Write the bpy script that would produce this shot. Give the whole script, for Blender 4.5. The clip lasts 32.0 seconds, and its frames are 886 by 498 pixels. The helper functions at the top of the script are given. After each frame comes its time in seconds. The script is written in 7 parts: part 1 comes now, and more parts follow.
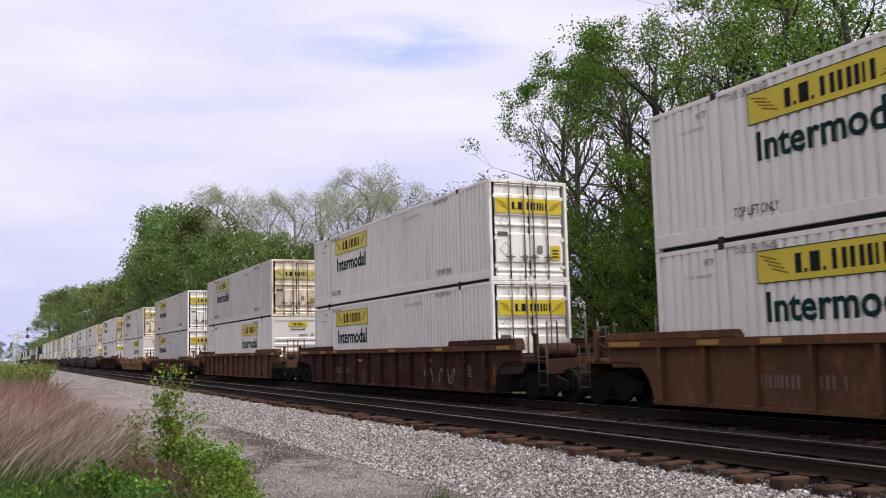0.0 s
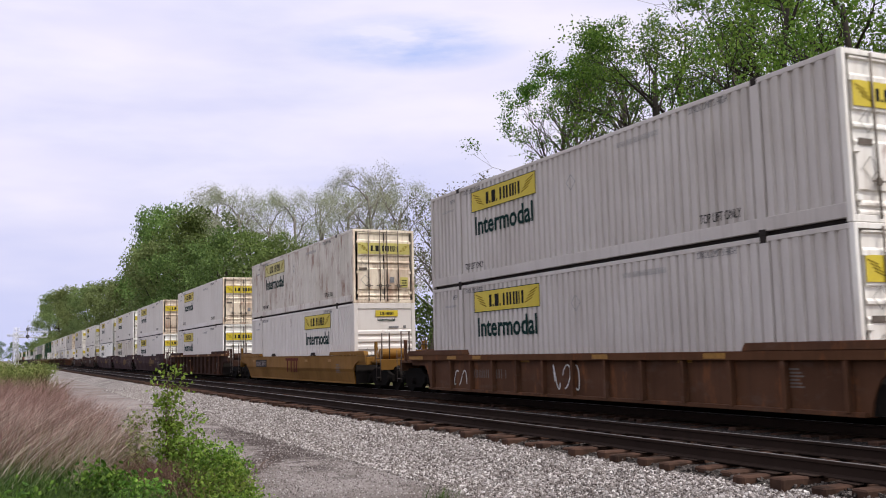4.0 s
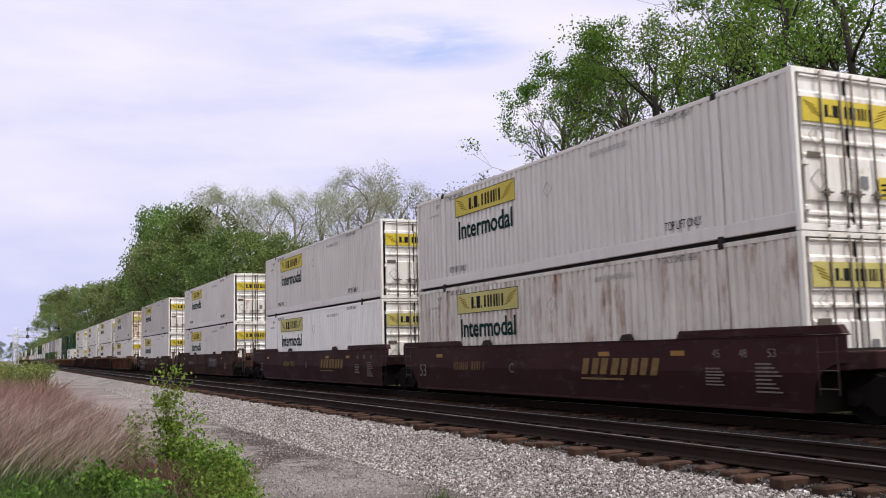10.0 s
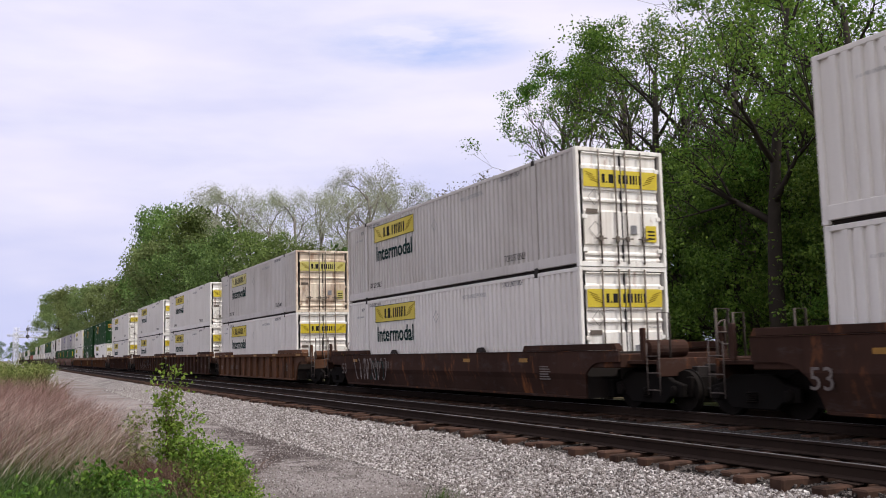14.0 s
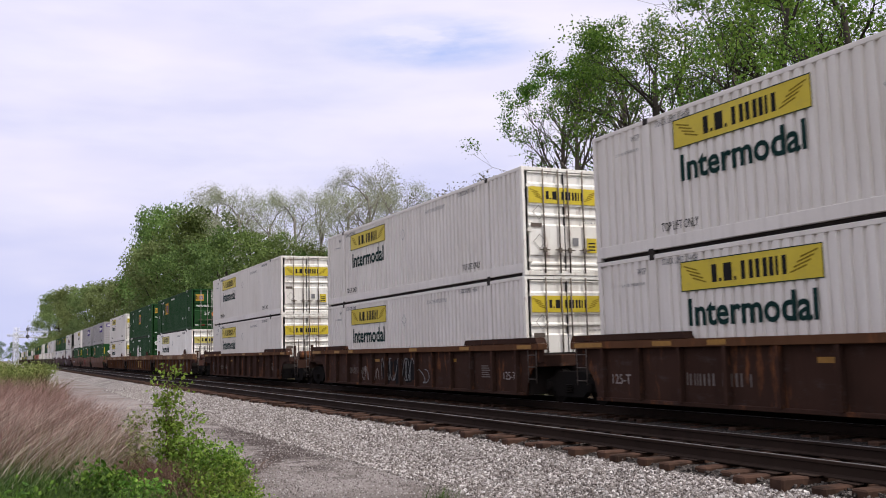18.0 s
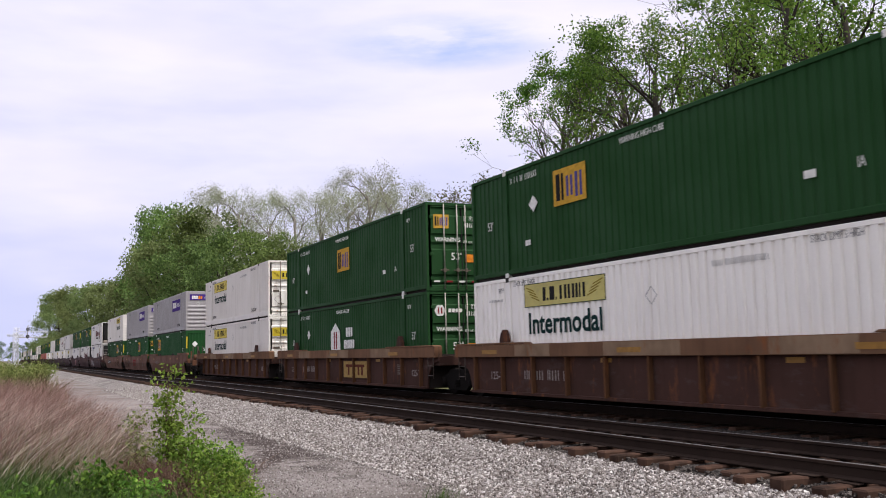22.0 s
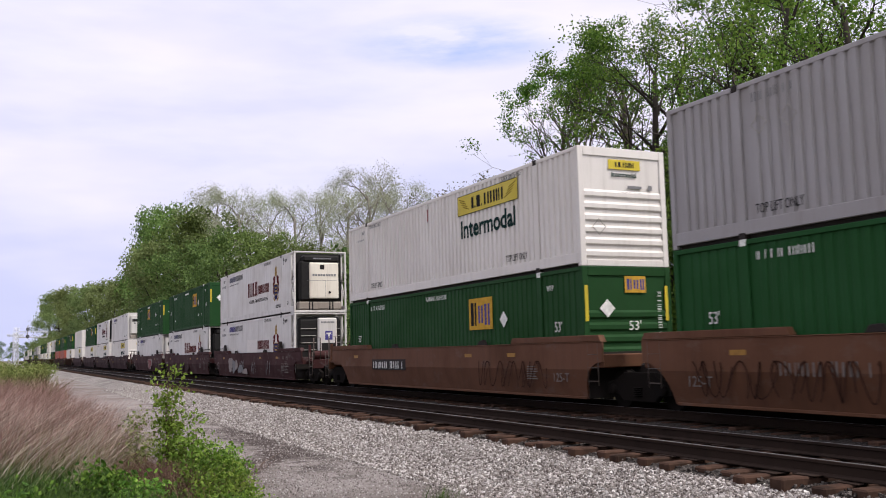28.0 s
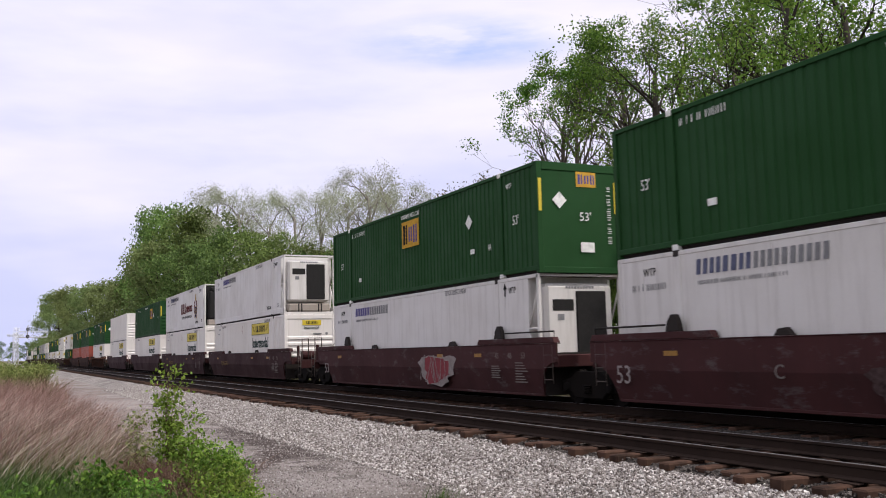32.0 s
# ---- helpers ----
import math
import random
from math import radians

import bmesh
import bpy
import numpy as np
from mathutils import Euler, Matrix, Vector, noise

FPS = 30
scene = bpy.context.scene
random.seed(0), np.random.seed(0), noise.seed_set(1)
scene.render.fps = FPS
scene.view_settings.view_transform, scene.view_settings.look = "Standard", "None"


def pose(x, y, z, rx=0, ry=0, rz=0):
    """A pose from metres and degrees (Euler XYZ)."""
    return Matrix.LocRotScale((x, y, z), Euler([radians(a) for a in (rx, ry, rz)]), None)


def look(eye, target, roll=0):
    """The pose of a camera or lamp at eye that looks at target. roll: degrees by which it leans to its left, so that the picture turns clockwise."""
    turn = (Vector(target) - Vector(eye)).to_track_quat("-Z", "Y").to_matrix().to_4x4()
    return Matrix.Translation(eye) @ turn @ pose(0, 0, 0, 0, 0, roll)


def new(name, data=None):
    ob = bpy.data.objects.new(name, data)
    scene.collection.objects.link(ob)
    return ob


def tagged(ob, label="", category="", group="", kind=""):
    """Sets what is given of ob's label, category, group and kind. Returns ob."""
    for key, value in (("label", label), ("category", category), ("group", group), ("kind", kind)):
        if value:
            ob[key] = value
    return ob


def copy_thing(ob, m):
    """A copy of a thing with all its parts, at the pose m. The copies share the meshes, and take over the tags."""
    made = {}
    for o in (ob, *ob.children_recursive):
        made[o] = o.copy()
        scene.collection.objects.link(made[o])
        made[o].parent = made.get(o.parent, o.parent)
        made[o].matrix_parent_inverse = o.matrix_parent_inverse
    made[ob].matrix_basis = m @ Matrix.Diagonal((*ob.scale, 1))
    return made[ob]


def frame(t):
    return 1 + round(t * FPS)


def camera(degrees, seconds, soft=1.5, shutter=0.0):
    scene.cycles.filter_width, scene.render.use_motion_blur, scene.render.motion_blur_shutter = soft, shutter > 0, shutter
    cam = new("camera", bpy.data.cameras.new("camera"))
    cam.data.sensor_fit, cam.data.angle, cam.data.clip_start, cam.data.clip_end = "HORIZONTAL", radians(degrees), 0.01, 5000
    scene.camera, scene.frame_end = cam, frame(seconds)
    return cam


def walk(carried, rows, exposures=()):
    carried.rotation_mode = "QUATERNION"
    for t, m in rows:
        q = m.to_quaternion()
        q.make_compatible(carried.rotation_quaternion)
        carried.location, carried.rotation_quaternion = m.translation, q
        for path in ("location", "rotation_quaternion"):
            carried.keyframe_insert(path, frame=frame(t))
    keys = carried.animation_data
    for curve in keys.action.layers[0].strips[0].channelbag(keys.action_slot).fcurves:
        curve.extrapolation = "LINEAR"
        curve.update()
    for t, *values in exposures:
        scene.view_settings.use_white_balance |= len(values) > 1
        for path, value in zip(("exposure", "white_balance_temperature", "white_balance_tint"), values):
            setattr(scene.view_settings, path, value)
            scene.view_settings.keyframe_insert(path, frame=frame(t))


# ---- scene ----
cam = camera(51.13, 32.0, soft=0.95, shutter=0.12)
EYE = pose(0, 0, 1.22, 96.234, 1.369, -25.427)
# the exposure rises a little while the dark green boxes fill the view
STOPS = ((0, 0), (20.5, 0.0), (22, 0.08), (25, 0.08), (28.5, 0.08), (29.5, 0.05), (31, 0.04), (32, 0.08))
walk(cam, [(0, EYE), (32, EYE)], [(t, e, 6500, 12.5) for t, e in STOPS])

# ---- world, sun, exposure ----
SUN_EL, SUN_AZ = radians(56), radians(138)   # azimuth from the track's +Y towards +X
world = bpy.data.worlds.new("sky")
scene.world = world
world.use_nodes = True
wn, wl = world.node_tree.nodes, world.node_tree.links
wn.clear()
w_out, w_bg = wn.new("ShaderNodeOutputWorld"), wn.new("ShaderNodeBackground")
w_sky = wn.new("ShaderNodeTexSky")
w_sky.sky_type, w_sky.sun_disc = "NISHITA", False
w_sky.sun_elevation, w_sky.sun_rotation = SUN_EL, SUN_AZ
w_sky.dust_density = 2.0
w_mul = wn.new("ShaderNodeMix"); w_mul.data_type = "RGBA"; w_mul.blend_type = "MIX"
w_geo = wn.new("ShaderNodeTexCoord")
w_noise = wn.new("ShaderNodeTexNoise")
w_noise.inputs["Scale"].default_value, w_noise.inputs["Detail"].default_value = 2.2, 6
w_ramp = wn.new("ShaderNodeMapRange")
w_ramp.inputs["From Min"].default_value, w_ramp.inputs["From Max"].default_value = 0.30, 0.62
w_ramp.inputs["To Min"].default_value, w_ramp.inputs["To Max"].default_value = 0.55, 1.0
wl.new(w_geo.outputs["Generated"], w_noise.inputs["Vector"])
wl.new(w_noise.outputs[0], w_ramp.inputs["Value"])
wl.new(w_ramp.outputs[0], w_mul.inputs[0])
wl.new(w_sky.outputs[0], w_mul.inputs[6])
w_mul.inputs[7].default_value = (8.8, 8.7, 9.3, 1)
# cloud is brighter round the sun
w_dot = wn.new("ShaderNodeVectorMath"); w_dot.operation = "DOT_PRODUCT"
w_dot.inputs[1].default_value = (math.sin(SUN_AZ) * math.cos(SUN_EL), math.cos(SUN_AZ) * math.cos(SUN_EL), math.sin(SUN_EL))
w_glow = wn.new("ShaderNodeMapRange"); w_glow.interpolation_type = "SMOOTHSTEP"
for k, v in zip(("From Min", "From Max", "To Min", "To Max"), (-0.3, 1.0, 0.72, 2.3)):
    w_glow.inputs[k].default_value = v
w_tone = wn.new("ShaderNodeVectorMath"); w_tone.operation = "SCALE"
wl.new(w_geo.outputs["Generated"], w_dot.inputs[0])
wl.new(w_dot.outputs["Value"], w_glow.inputs["Value"])
wl.new(w_mul.outputs[2], w_tone.inputs[0])
wl.new(w_glow.outputs[0], w_tone.inputs["Scale"])
wl.new(w_tone.outputs[0], w_bg.inputs[0])
w_bg.inputs[1].default_value = 0.084
wl.new(w_bg.outputs[0], w_out.inputs[0])

sun = new("sun", bpy.data.lights.new("sun", "SUN"))
sun.data.energy, sun.data.angle, sun.data.color = 3.1, radians(0.8), (1.0, 0.95, 0.87)
SUN_DIR = Vector((math.sin(SUN_AZ) * math.cos(SUN_EL), math.cos(SUN_AZ) * math.cos(SUN_EL), math.sin(SUN_EL)))
sun.matrix_world = look((0, 0, 60), Vector((0, 0, 60)) - SUN_DIR)

# ---- materials ----
MATS = {}


def nodes_of(name, rough=0.6, metal=0.0):
    m = bpy.data.materials.new(name)
    m.use_nodes = True
    n, l = m.node_tree.nodes, m.node_tree.links
    b = n["Principled BSDF"]
    b.inputs["Roughness"].default_value, b.inputs["Metallic"].default_value = rough, metal
    b.inputs["Specular IOR Level"].default_value = 0.5 if rough < 0.52 else max(0.05, 0.5 - 1.6 * (rough - 0.52))
    return m, n, l, b


def coords(n, l, stretch=(1, 1, 1), shuffle=True):
    tc = n.new("ShaderNodeTexCoord")
    mp = n.new("ShaderNodeMapping")
    mp.inputs["Scale"].default_value = stretch
    l.new(tc.outputs["Object"], mp.inputs["Vector"])
    if shuffle:
        oi = n.new("ShaderNodeObjectInfo")
        mu = n.new("ShaderNodeMath"); mu.operation = "MULTIPLY"; mu.inputs[1].default_value = 90
        l.new(oi.outputs["Random"], mu.inputs[0])
        l.new(mu.outputs[0], mp.inputs["Location"])
    return mp.outputs[0]


def noise_at(n, l, vec, scale, detail=4, rough=0.55):
    t = n.new("ShaderNodeTexNoise")
    t.inputs["Scale"].default_value, t.inputs["Detail"].default_value, t.inputs["Roughness"].default_value = scale, detail, rough
    l.new(vec, t.inputs["Vector"])
    return t.outputs[0]


def ranged(n, l, sock, a, b, c=0.0, d=1.0):
    r = n.new("ShaderNodeMapRange")
    for k, v in zip(("From Min", "From Max", "To Min", "To Max"), (a, b, c, d)):
        r.inputs[k].default_value = v
    l.new(sock, r.inputs["Value"])
    return r.outputs[0]


def mixed(n, l, fac, a, b, blend="MIX"):
    m = n.new("ShaderNodeMix"); m.data_type = "RGBA"; m.blend_type = blend
    for sock, v in ((m.inputs[0], fac), (m.inputs[6], a), (m.inputs[7], b)):
        if isinstance(v, (tuple, list)):
            sock.default_value = (*v, 1) if len(v) == 3 else v
        elif isinstance(v, (int, float)):
            sock.default_value = v
        else:
            l.new(v, sock)
    return m.outputs[2]


def bumped(n, l, b, height, strength=0.3, dist=0.01):
    u = n.new("ShaderNodeBump")
    u.inputs["Strength"].default_value, u.inputs["Distance"].default_value = strength, dist
    l.new(height, u.inputs["Height"])
    l.new(u.outputs[0], b.inputs["Normal"])


def painted(name, col, dirt=(0.16, 0.12, 0.09), amount=0.35, rough=0.5, streak=0.4, rust=0.0, patch=0.6, metal=0.0, scuff=0.0):
    """Weathered paint: blotches, vertical run-down streaks, a grime film and specks of rust."""
    if name in MATS:
        return MATS[name]
    m, n, l, b = nodes_of(name, rough, metal)
    v = coords(n, l)
    vs = coords(n, l, (3.2, 3.2, 0.22))
    big = ranged(n, l, noise_at(n, l, v, patch, 5), 0.42, 0.78)
    run = ranged(n, l, noise_at(n, l, vs, 1.6, 6, 0.65), 0.5, 0.8)
    fine = noise_at(n, l, v, 26, 3)
    c = mixed(n, l, ranged(n, l, fine, 0.3, 0.7, 0.0, 0.12), col, tuple(x * 0.72 for x in col))
    f1 = n.new("ShaderNodeMath"); f1.operation = "MULTIPLY"; f1.inputs[1].default_value = amount
    l.new(big, f1.inputs[0])
    c = mixed(n, l, f1.outputs[0], c, dirt)
    f2 = n.new("ShaderNodeMath"); f2.operation = "MULTIPLY"; f2.inputs[1].default_value = streak
    l.new(run, f2.inputs[0])
    c = mixed(n, l, f2.outputs[0], c, tuple(x * 0.8 for x in dirt))
    if rust:
        spots = ranged(n, l, noise_at(n, l, coords(n, l, (1.5, 1.5, 0.45)), 1.5, 7, 0.7), 0.62 - 0.14 * rust, 0.72)
        c = mixed(n, l, spots, c, (0.20, 0.075, 0.03))
    if scuff:
        worn = ranged(n, l, noise_at(n, l, coords(n, l, (1.0, 0.7, 1.6)), 1.9, 9, 0.72), 0.55, 0.66, 0.0, scuff)
        c = mixed(n, l, worn, c, tuple(0.6 * x + 0.055 for x in col))
    l.new(c, b.inputs["Base Color"])
    l.new(ranged(n, l, big, 0, 1, rough, min(1, rough + 0.3)), b.inputs["Roughness"])
    bumped(n, l, b, fine, 0.12, 0.004)
    MATS[name] = m
    return m


def plain(name, col, rough=0.55, metal=0.0, vary=0.15):
    if name in MATS:
        return MATS[name]
    m, n, l, b = nodes_of(name, rough, metal)
    f = noise_at(n, l, coords(n, l), 9, 4)
    c = mixed(n, l, ranged(n, l, f, 0.35, 0.7, 0.0, 1.0), col, tuple(x * (1 - vary * 2) for x in col))
    l.new(c, b.inputs["Base Color"])
    MATS[name] = m
    return m


WHITE = painted("container_white", (0.675, 0.640, 0.612), amount=0.10, streak=0.22, patch=0.35)
WHITE_NEW = painted("container_bright_white", (0.85, 0.825, 0.795), amount=0.06, streak=0.15, patch=0.35)
WHITE_OLD = painted("container_white_dull", (0.52, 0.487, 0.465), amount=0.2, streak=0.35, patch=0.4)
WHITE_RUST = painted("container_white_rusty", (0.64, 0.60, 0.545), amount=0.25, streak=0.4, rust=0.75)
WHITE_DOOR = painted("door_white", (0.80, 0.785, 0.74), dirt=(0.30, 0.19, 0.10), amount=0.30, streak=0.5, rust=0.25)
DOOR_STAIN = painted("door_stained", (0.77, 0.68, 0.54), dirt=(0.24, 0.11, 0.05), amount=0.65, streak=0.65, rust=0.8)
GREEN = painted("container_green", (0.0085, 0.051, 0.0115), dirt=(0.02, 0.04, 0.018), amount=0.25, streak=0.25, rough=0.70)
GREEN_MID = painted("container_mid_green", (0.008, 0.062, 0.014), dirt=(0.02, 0.04, 0.018), amount=0.25, streak=0.25, rough=0.70)
GREY = painted("container_grey", (0.30, 0.285, 0.295), amount=0.12, streak=0.3)
REEFER = painted("reefer_white", (0.60, 0.578, 0.56), amount=0.16, streak=0.34, rough=0.45)
ORANGE_BOX = painted("container_orange", (0.32, 0.06, 0.035), amount=0.3)
YELLOW = painted("banner_yellow", (0.56, 0.435, 0.016), amount=0.15, streak=0.25)
YELLOW_OLD = painted("banner_pale_yellow", (0.50, 0.44, 0.12), amount=0.3, streak=0.4)
BLACK_INK = plain("ink_black", (0.02, 0.02, 0.022), 0.85)
GREEN_INK = plain("ink_dark_green", (0.010, 0.034, 0.032), 0.85)
GOLD_INK = plain("ink_gold", (0.56, 0.33, 0.05), 0.85)
GOLD_FAINT = plain("ink_gold_faint", (0.19, 0.125, 0.055), 0.85)
INK_DIM = plain("ink_dim", (0.17, 0.145, 0.135), 0.8)
EMBLEM = plain("ink_olive", (0.22, 0.16, 0.02), 0.85)
REFLECT = plain("reflector_dirty", (0.30, 0.15, 0.022), 0.6)
CRIMSON = plain("ink_dark_crimson", (0.11, 0.016, 0.018), 0.85)
OLD_GOLD = plain("ink_old_gold", (0.36, 0.24, 0.09), 0.85)
NAVY = plain("ink_navy", (0.03, 0.03, 0.11), 0.85)
SLATE_INK = plain("ink_slate", (0.11, 0.12, 0.19), 0.85)
BLUE_INK = plain("ink_blue", (0.085, 0.075, 0.26), 0.85)
SPRAY = plain("spray_dark", (0.040, 0.018, 0.012), 0.8)
SCUFF = plain("scuffed_paint", (0.070, 0.045, 0.044), 0.85, 0.0, 0.35)
SPRAY_DARK = plain("spray_black", (0.014, 0.013, 0.014), 0.85)
SPRAY_RED = plain("spray_red", (0.24, 0.055, 0.065), 0.8)
SPRAY_PALE = plain("spray_pale", (0.30, 0.26, 0.25), 0.8)
PURPLE = plain("ink_purple", (0.075, 0.04, 0.22), 0.85)
RUST_INK = plain("ink_rust_red", (0.12, 0.035, 0.024), 0.85)
RED_INK = plain("ink_red", (0.22, 0.02, 0.025), 0.85)
WHITE_INK = plain("ink_white", (0.78, 0.78, 0.76), 0.85)
ORANGE_INK = plain("ink_orange", (0.75, 0.25, 0.03), 0.85)
GREY_INK = plain("ink_grey", (0.22, 0.22, 0.23), 0.85)
TANK = painted("tank_grimy", (0.30, 0.26, 0.225), dirt=(0.10, 0.07, 0.05), amount=0.6, rough=0.6)
STEEL = plain("galvanised_steel", (0.36, 0.34, 0.31), 0.5, 0.5)
GRAB = plain("grab_rail_worn", (0.10, 0.08, 0.07), 0.7, 0.2)
STENCIL = plain("ink_faint_grey", (0.36, 0.36, 0.37), 0.85)
BAR = plain("lock_bar_grime", (0.13, 0.105, 0.085), 0.6, 0.3)
GASKET = plain("rubber_black", (0.015, 0.014, 0.014), 0.7)
CAST = painted("casting_dark", (0.02, 0.016, 0.015), dirt=(0.03, 0.02, 0.015), amount=0.4, rough=0.7)
BROWN_CAR = painted("wagon_brown", (0.046, 0.024, 0.018), dirt=(0.018, 0.011, 0.009), amount=0.65, rough=0.8, rust=0.35, scuff=0.3)
FADED_CAR = painted("wagon_faded_brown", (0.066, 0.034, 0.028), dirt=(0.028, 0.018, 0.014), amount=0.6, rough=0.8, rust=0.3, scuff=0.35)
CHORD_TAN = painted("chord_faded_tan", (0.165, 0.092, 0.056), dirt=(0.06, 0.032, 0.023), amount=0.6, rough=0.85, rust=0.35, patch=0.9)
PATCH_TAN = painted("chord_repaint", (0.24, 0.165, 0.11), dirt=(0.10, 0.06, 0.04), amount=0.7, rough=0.85, rust=0.3, patch=1.5)
CHORD_RUST = painted("chord_rusty", (0.105, 0.050, 0.027), dirt=(0.05, 0.024, 0.014), amount=0.6, rough=0.85, rust=0.3, patch=0.9)
DARK_CAR = painted("wagon_dark_brown", (0.05, 0.026, 0.02), dirt=(0.022, 0.016, 0.013), amount=0.5, rough=0.75, rust=0.2)
TAN_CAR = painted("wagon_orange_brown", (0.098, 0.045, 0.024), dirt=(0.036, 0.02, 0.014), amount=0.65, rough=0.75, rust=0.5, scuff=0.3)
YELLOW_CAR = painted("wagon_yellow", (0.215, 0.105, 0.018), dirt=(0.07, 0.036, 0.013), amount=0.5, rough=0.7)
MAROON_CAR = painted("wagon_maroon", (0.036, 0.0115, 0.0115), dirt=(0.022, 0.012, 0.012), amount=0.5, rough=0.74, scuff=0.4)
MAROON_WORN = painted("wagon_worn_maroon", (0.050, 0.0165, 0.0165), dirt=(0.026, 0.015, 0.015), amount=0.5, rough=0.74, scuff=0.9)
ORANGE_CAR = painted("wagon_faded_orange", (0.118, 0.05, 0.026), dirt=(0.05, 0.025, 0.016), amount=0.55, rough=0.7, scuff=0.4)
TRUCK = painted("bogie_grime", (0.008, 0.007, 0.0065), dirt=(0.014, 0.010, 0.008), amount=0.5, rough=0.85)
WHEEL = plain("wheel_steel", (0.012, 0.010, 0.009), 0.8, 0.0)
TREAD = plain("wheel_tread", (0.45, 0.43, 0.41), 0.3, 0.9)

# ---- mesh helpers ----
KIT = {}


def mesh_from(name, verts, faces, material=None, smooth=False):
    me = bpy.data.meshes.new(name)
    me.from_pydata(verts, [], faces)
    me.update()
    if smooth:
        me.polygons.foreach_set("use_smooth", [True] * len(me.polygons))
    if material:
        me.materials.append(material)
    return me


def box_data(boxes):
    vs, fs = [], []
    for x0, y0, z0, x1, y1, z1 in boxes:
        k = len(vs)
        vs += [(x0, y0, z0), (x1, y0, z0), (x1, y1, z0), (x0, y1, z0), (x0, y0, z1), (x1, y0, z1), (x1, y1, z1), (x0, y1, z1)]
        fs += [(k, k + 3, k + 2, k + 1), (k + 4, k + 5, k + 6, k + 7), (k, k + 1, k + 5, k + 4), (k + 1, k + 2, k + 6, k + 5), (k + 2, k + 3, k + 7, k + 6), (k + 3, k, k + 4, k + 7)]
    return vs, fs


def bevelled(me, width, segments=1):
    bm = bmesh.new()
    bm.from_mesh(me)
    bmesh.ops.bevel(bm, geom=bm.edges[:], offset=width, segments=segments, affect="EDGES", clamp_overlap=True)
    bm.to_mesh(me)
    bm.free()
    return me


def boxes(key, bxs, bevel=0.0):
    """A cached mesh of boxes (x0, y0, z0, x1, y1, z1)."""
    if key not in KIT:
        me = mesh_from(key, *box_data(bxs))
        KIT[key] = bevelled(me, bevel) if bevel else me
    return KIT[key]


def prism(key, poly, a, b, axis="X", bevel=0.0):
    """A cached mesh: a polygon in the plane across the axis, drawn out from a to b along it."""
    if key not in KIT:
        n = len(poly)
        put = {"X": lambda u, v, w: (w, u, v), "Y": lambda u, v, w: (u, w, v), "Z": lambda u, v, w: (u, v, w)}[axis]
        vs = [put(u, v, a) for u, v in poly] + [put(u, v, b) for u, v in poly]
        fs = [tuple(range(n)), tuple(range(2 * n - 1, n - 1, -1))] + [(i, i + n, (i + 1) % n + n, (i + 1) % n) for i in range(n)]
        me = mesh_from(key, vs, fs)
        bm = bmesh.new(); bm.from_mesh(me)
        bmesh.ops.recalc_face_normals(bm, faces=bm.faces[:])
        if bevel:
            bmesh.ops.bevel(bm, geom=bm.edges[:], offset=bevel, segments=1, affect="EDGES", clamp_overlap=True)
        bm.to_mesh(me); bm.free()
        KIT[key] = me
    return KIT[key]


def tube_data(vs, fs, path, radii, sides=6):
    """Adds a tube along a path to vs, fs."""
    k0 = len(vs)
    for i, (q, r) in enumerate(zip(path, radii)):
        q = Vector(q)
        d = (Vector(path[min(i + 1, len(path) - 1)]) - Vector(path[max(i - 1, 0)])).normalized()
        u = d.orthogonal().normalized()
        w = d.cross(u)
        for s in range(sides):
            a = 2 * math.pi * s / sides
            vs.append(tuple(q + r * (math.cos(a) * u + math.sin(a) * w)))
    for i in range(len(path) - 1):
        for s in range(sides):
            a, b = k0 + i * sides + s, k0 + i * sides + (s + 1) % sides
            fs.append((a, b, b + sides, a + sides))
    fs.append(tuple(range(k0 + sides - 1, k0 - 1, -1)))
    fs.append(tuple(range(k0 + (len(path) - 1) * sides, k0 + len(path) * sides)))


def tubes(key, paths, radius, sides=6):
    if key not in KIT:
        vs, fs = [], []
        for q in paths:
            tube_data(vs, fs, q, [radius] * len(q), sides)
        KIT[key] = mesh_from(key, vs, fs, smooth=True)
    return KIT[key]


def lathe(key, profile, sides=24, axis="X"):
    """A cached mesh turned round the axis: profile of (along, radius)."""
    if key not in KIT:
        vs, fs = [], []
        for a, r in profile:
            for s in range(sides):
                t = 2 * math.pi * s / sides
                vs.append((a, r * math.cos(t), r * math.sin(t)) if axis == "X" else (r * math.cos(t), r * math.sin(t), a))
        for i in range(len(profile) - 1):
            for s in range(sides):
                a, b = i * sides + s, i * sides + (s + 1) % sides
                fs.append((a, b, b + sides, a + sides))
        fs += [tuple(range(sides - 1, -1, -1)), tuple(range((len(profile) - 1) * sides, len(profile) * sides))]
        me = mesh_from(key, vs, fs)
        bm = bmesh.new(); bm.from_mesh(me)
        bmesh.ops.recalc_face_normals(bm, faces=bm.faces[:])
        bm.to_mesh(me); bm.free()
        KIT[key] = me
    return KIT[key]


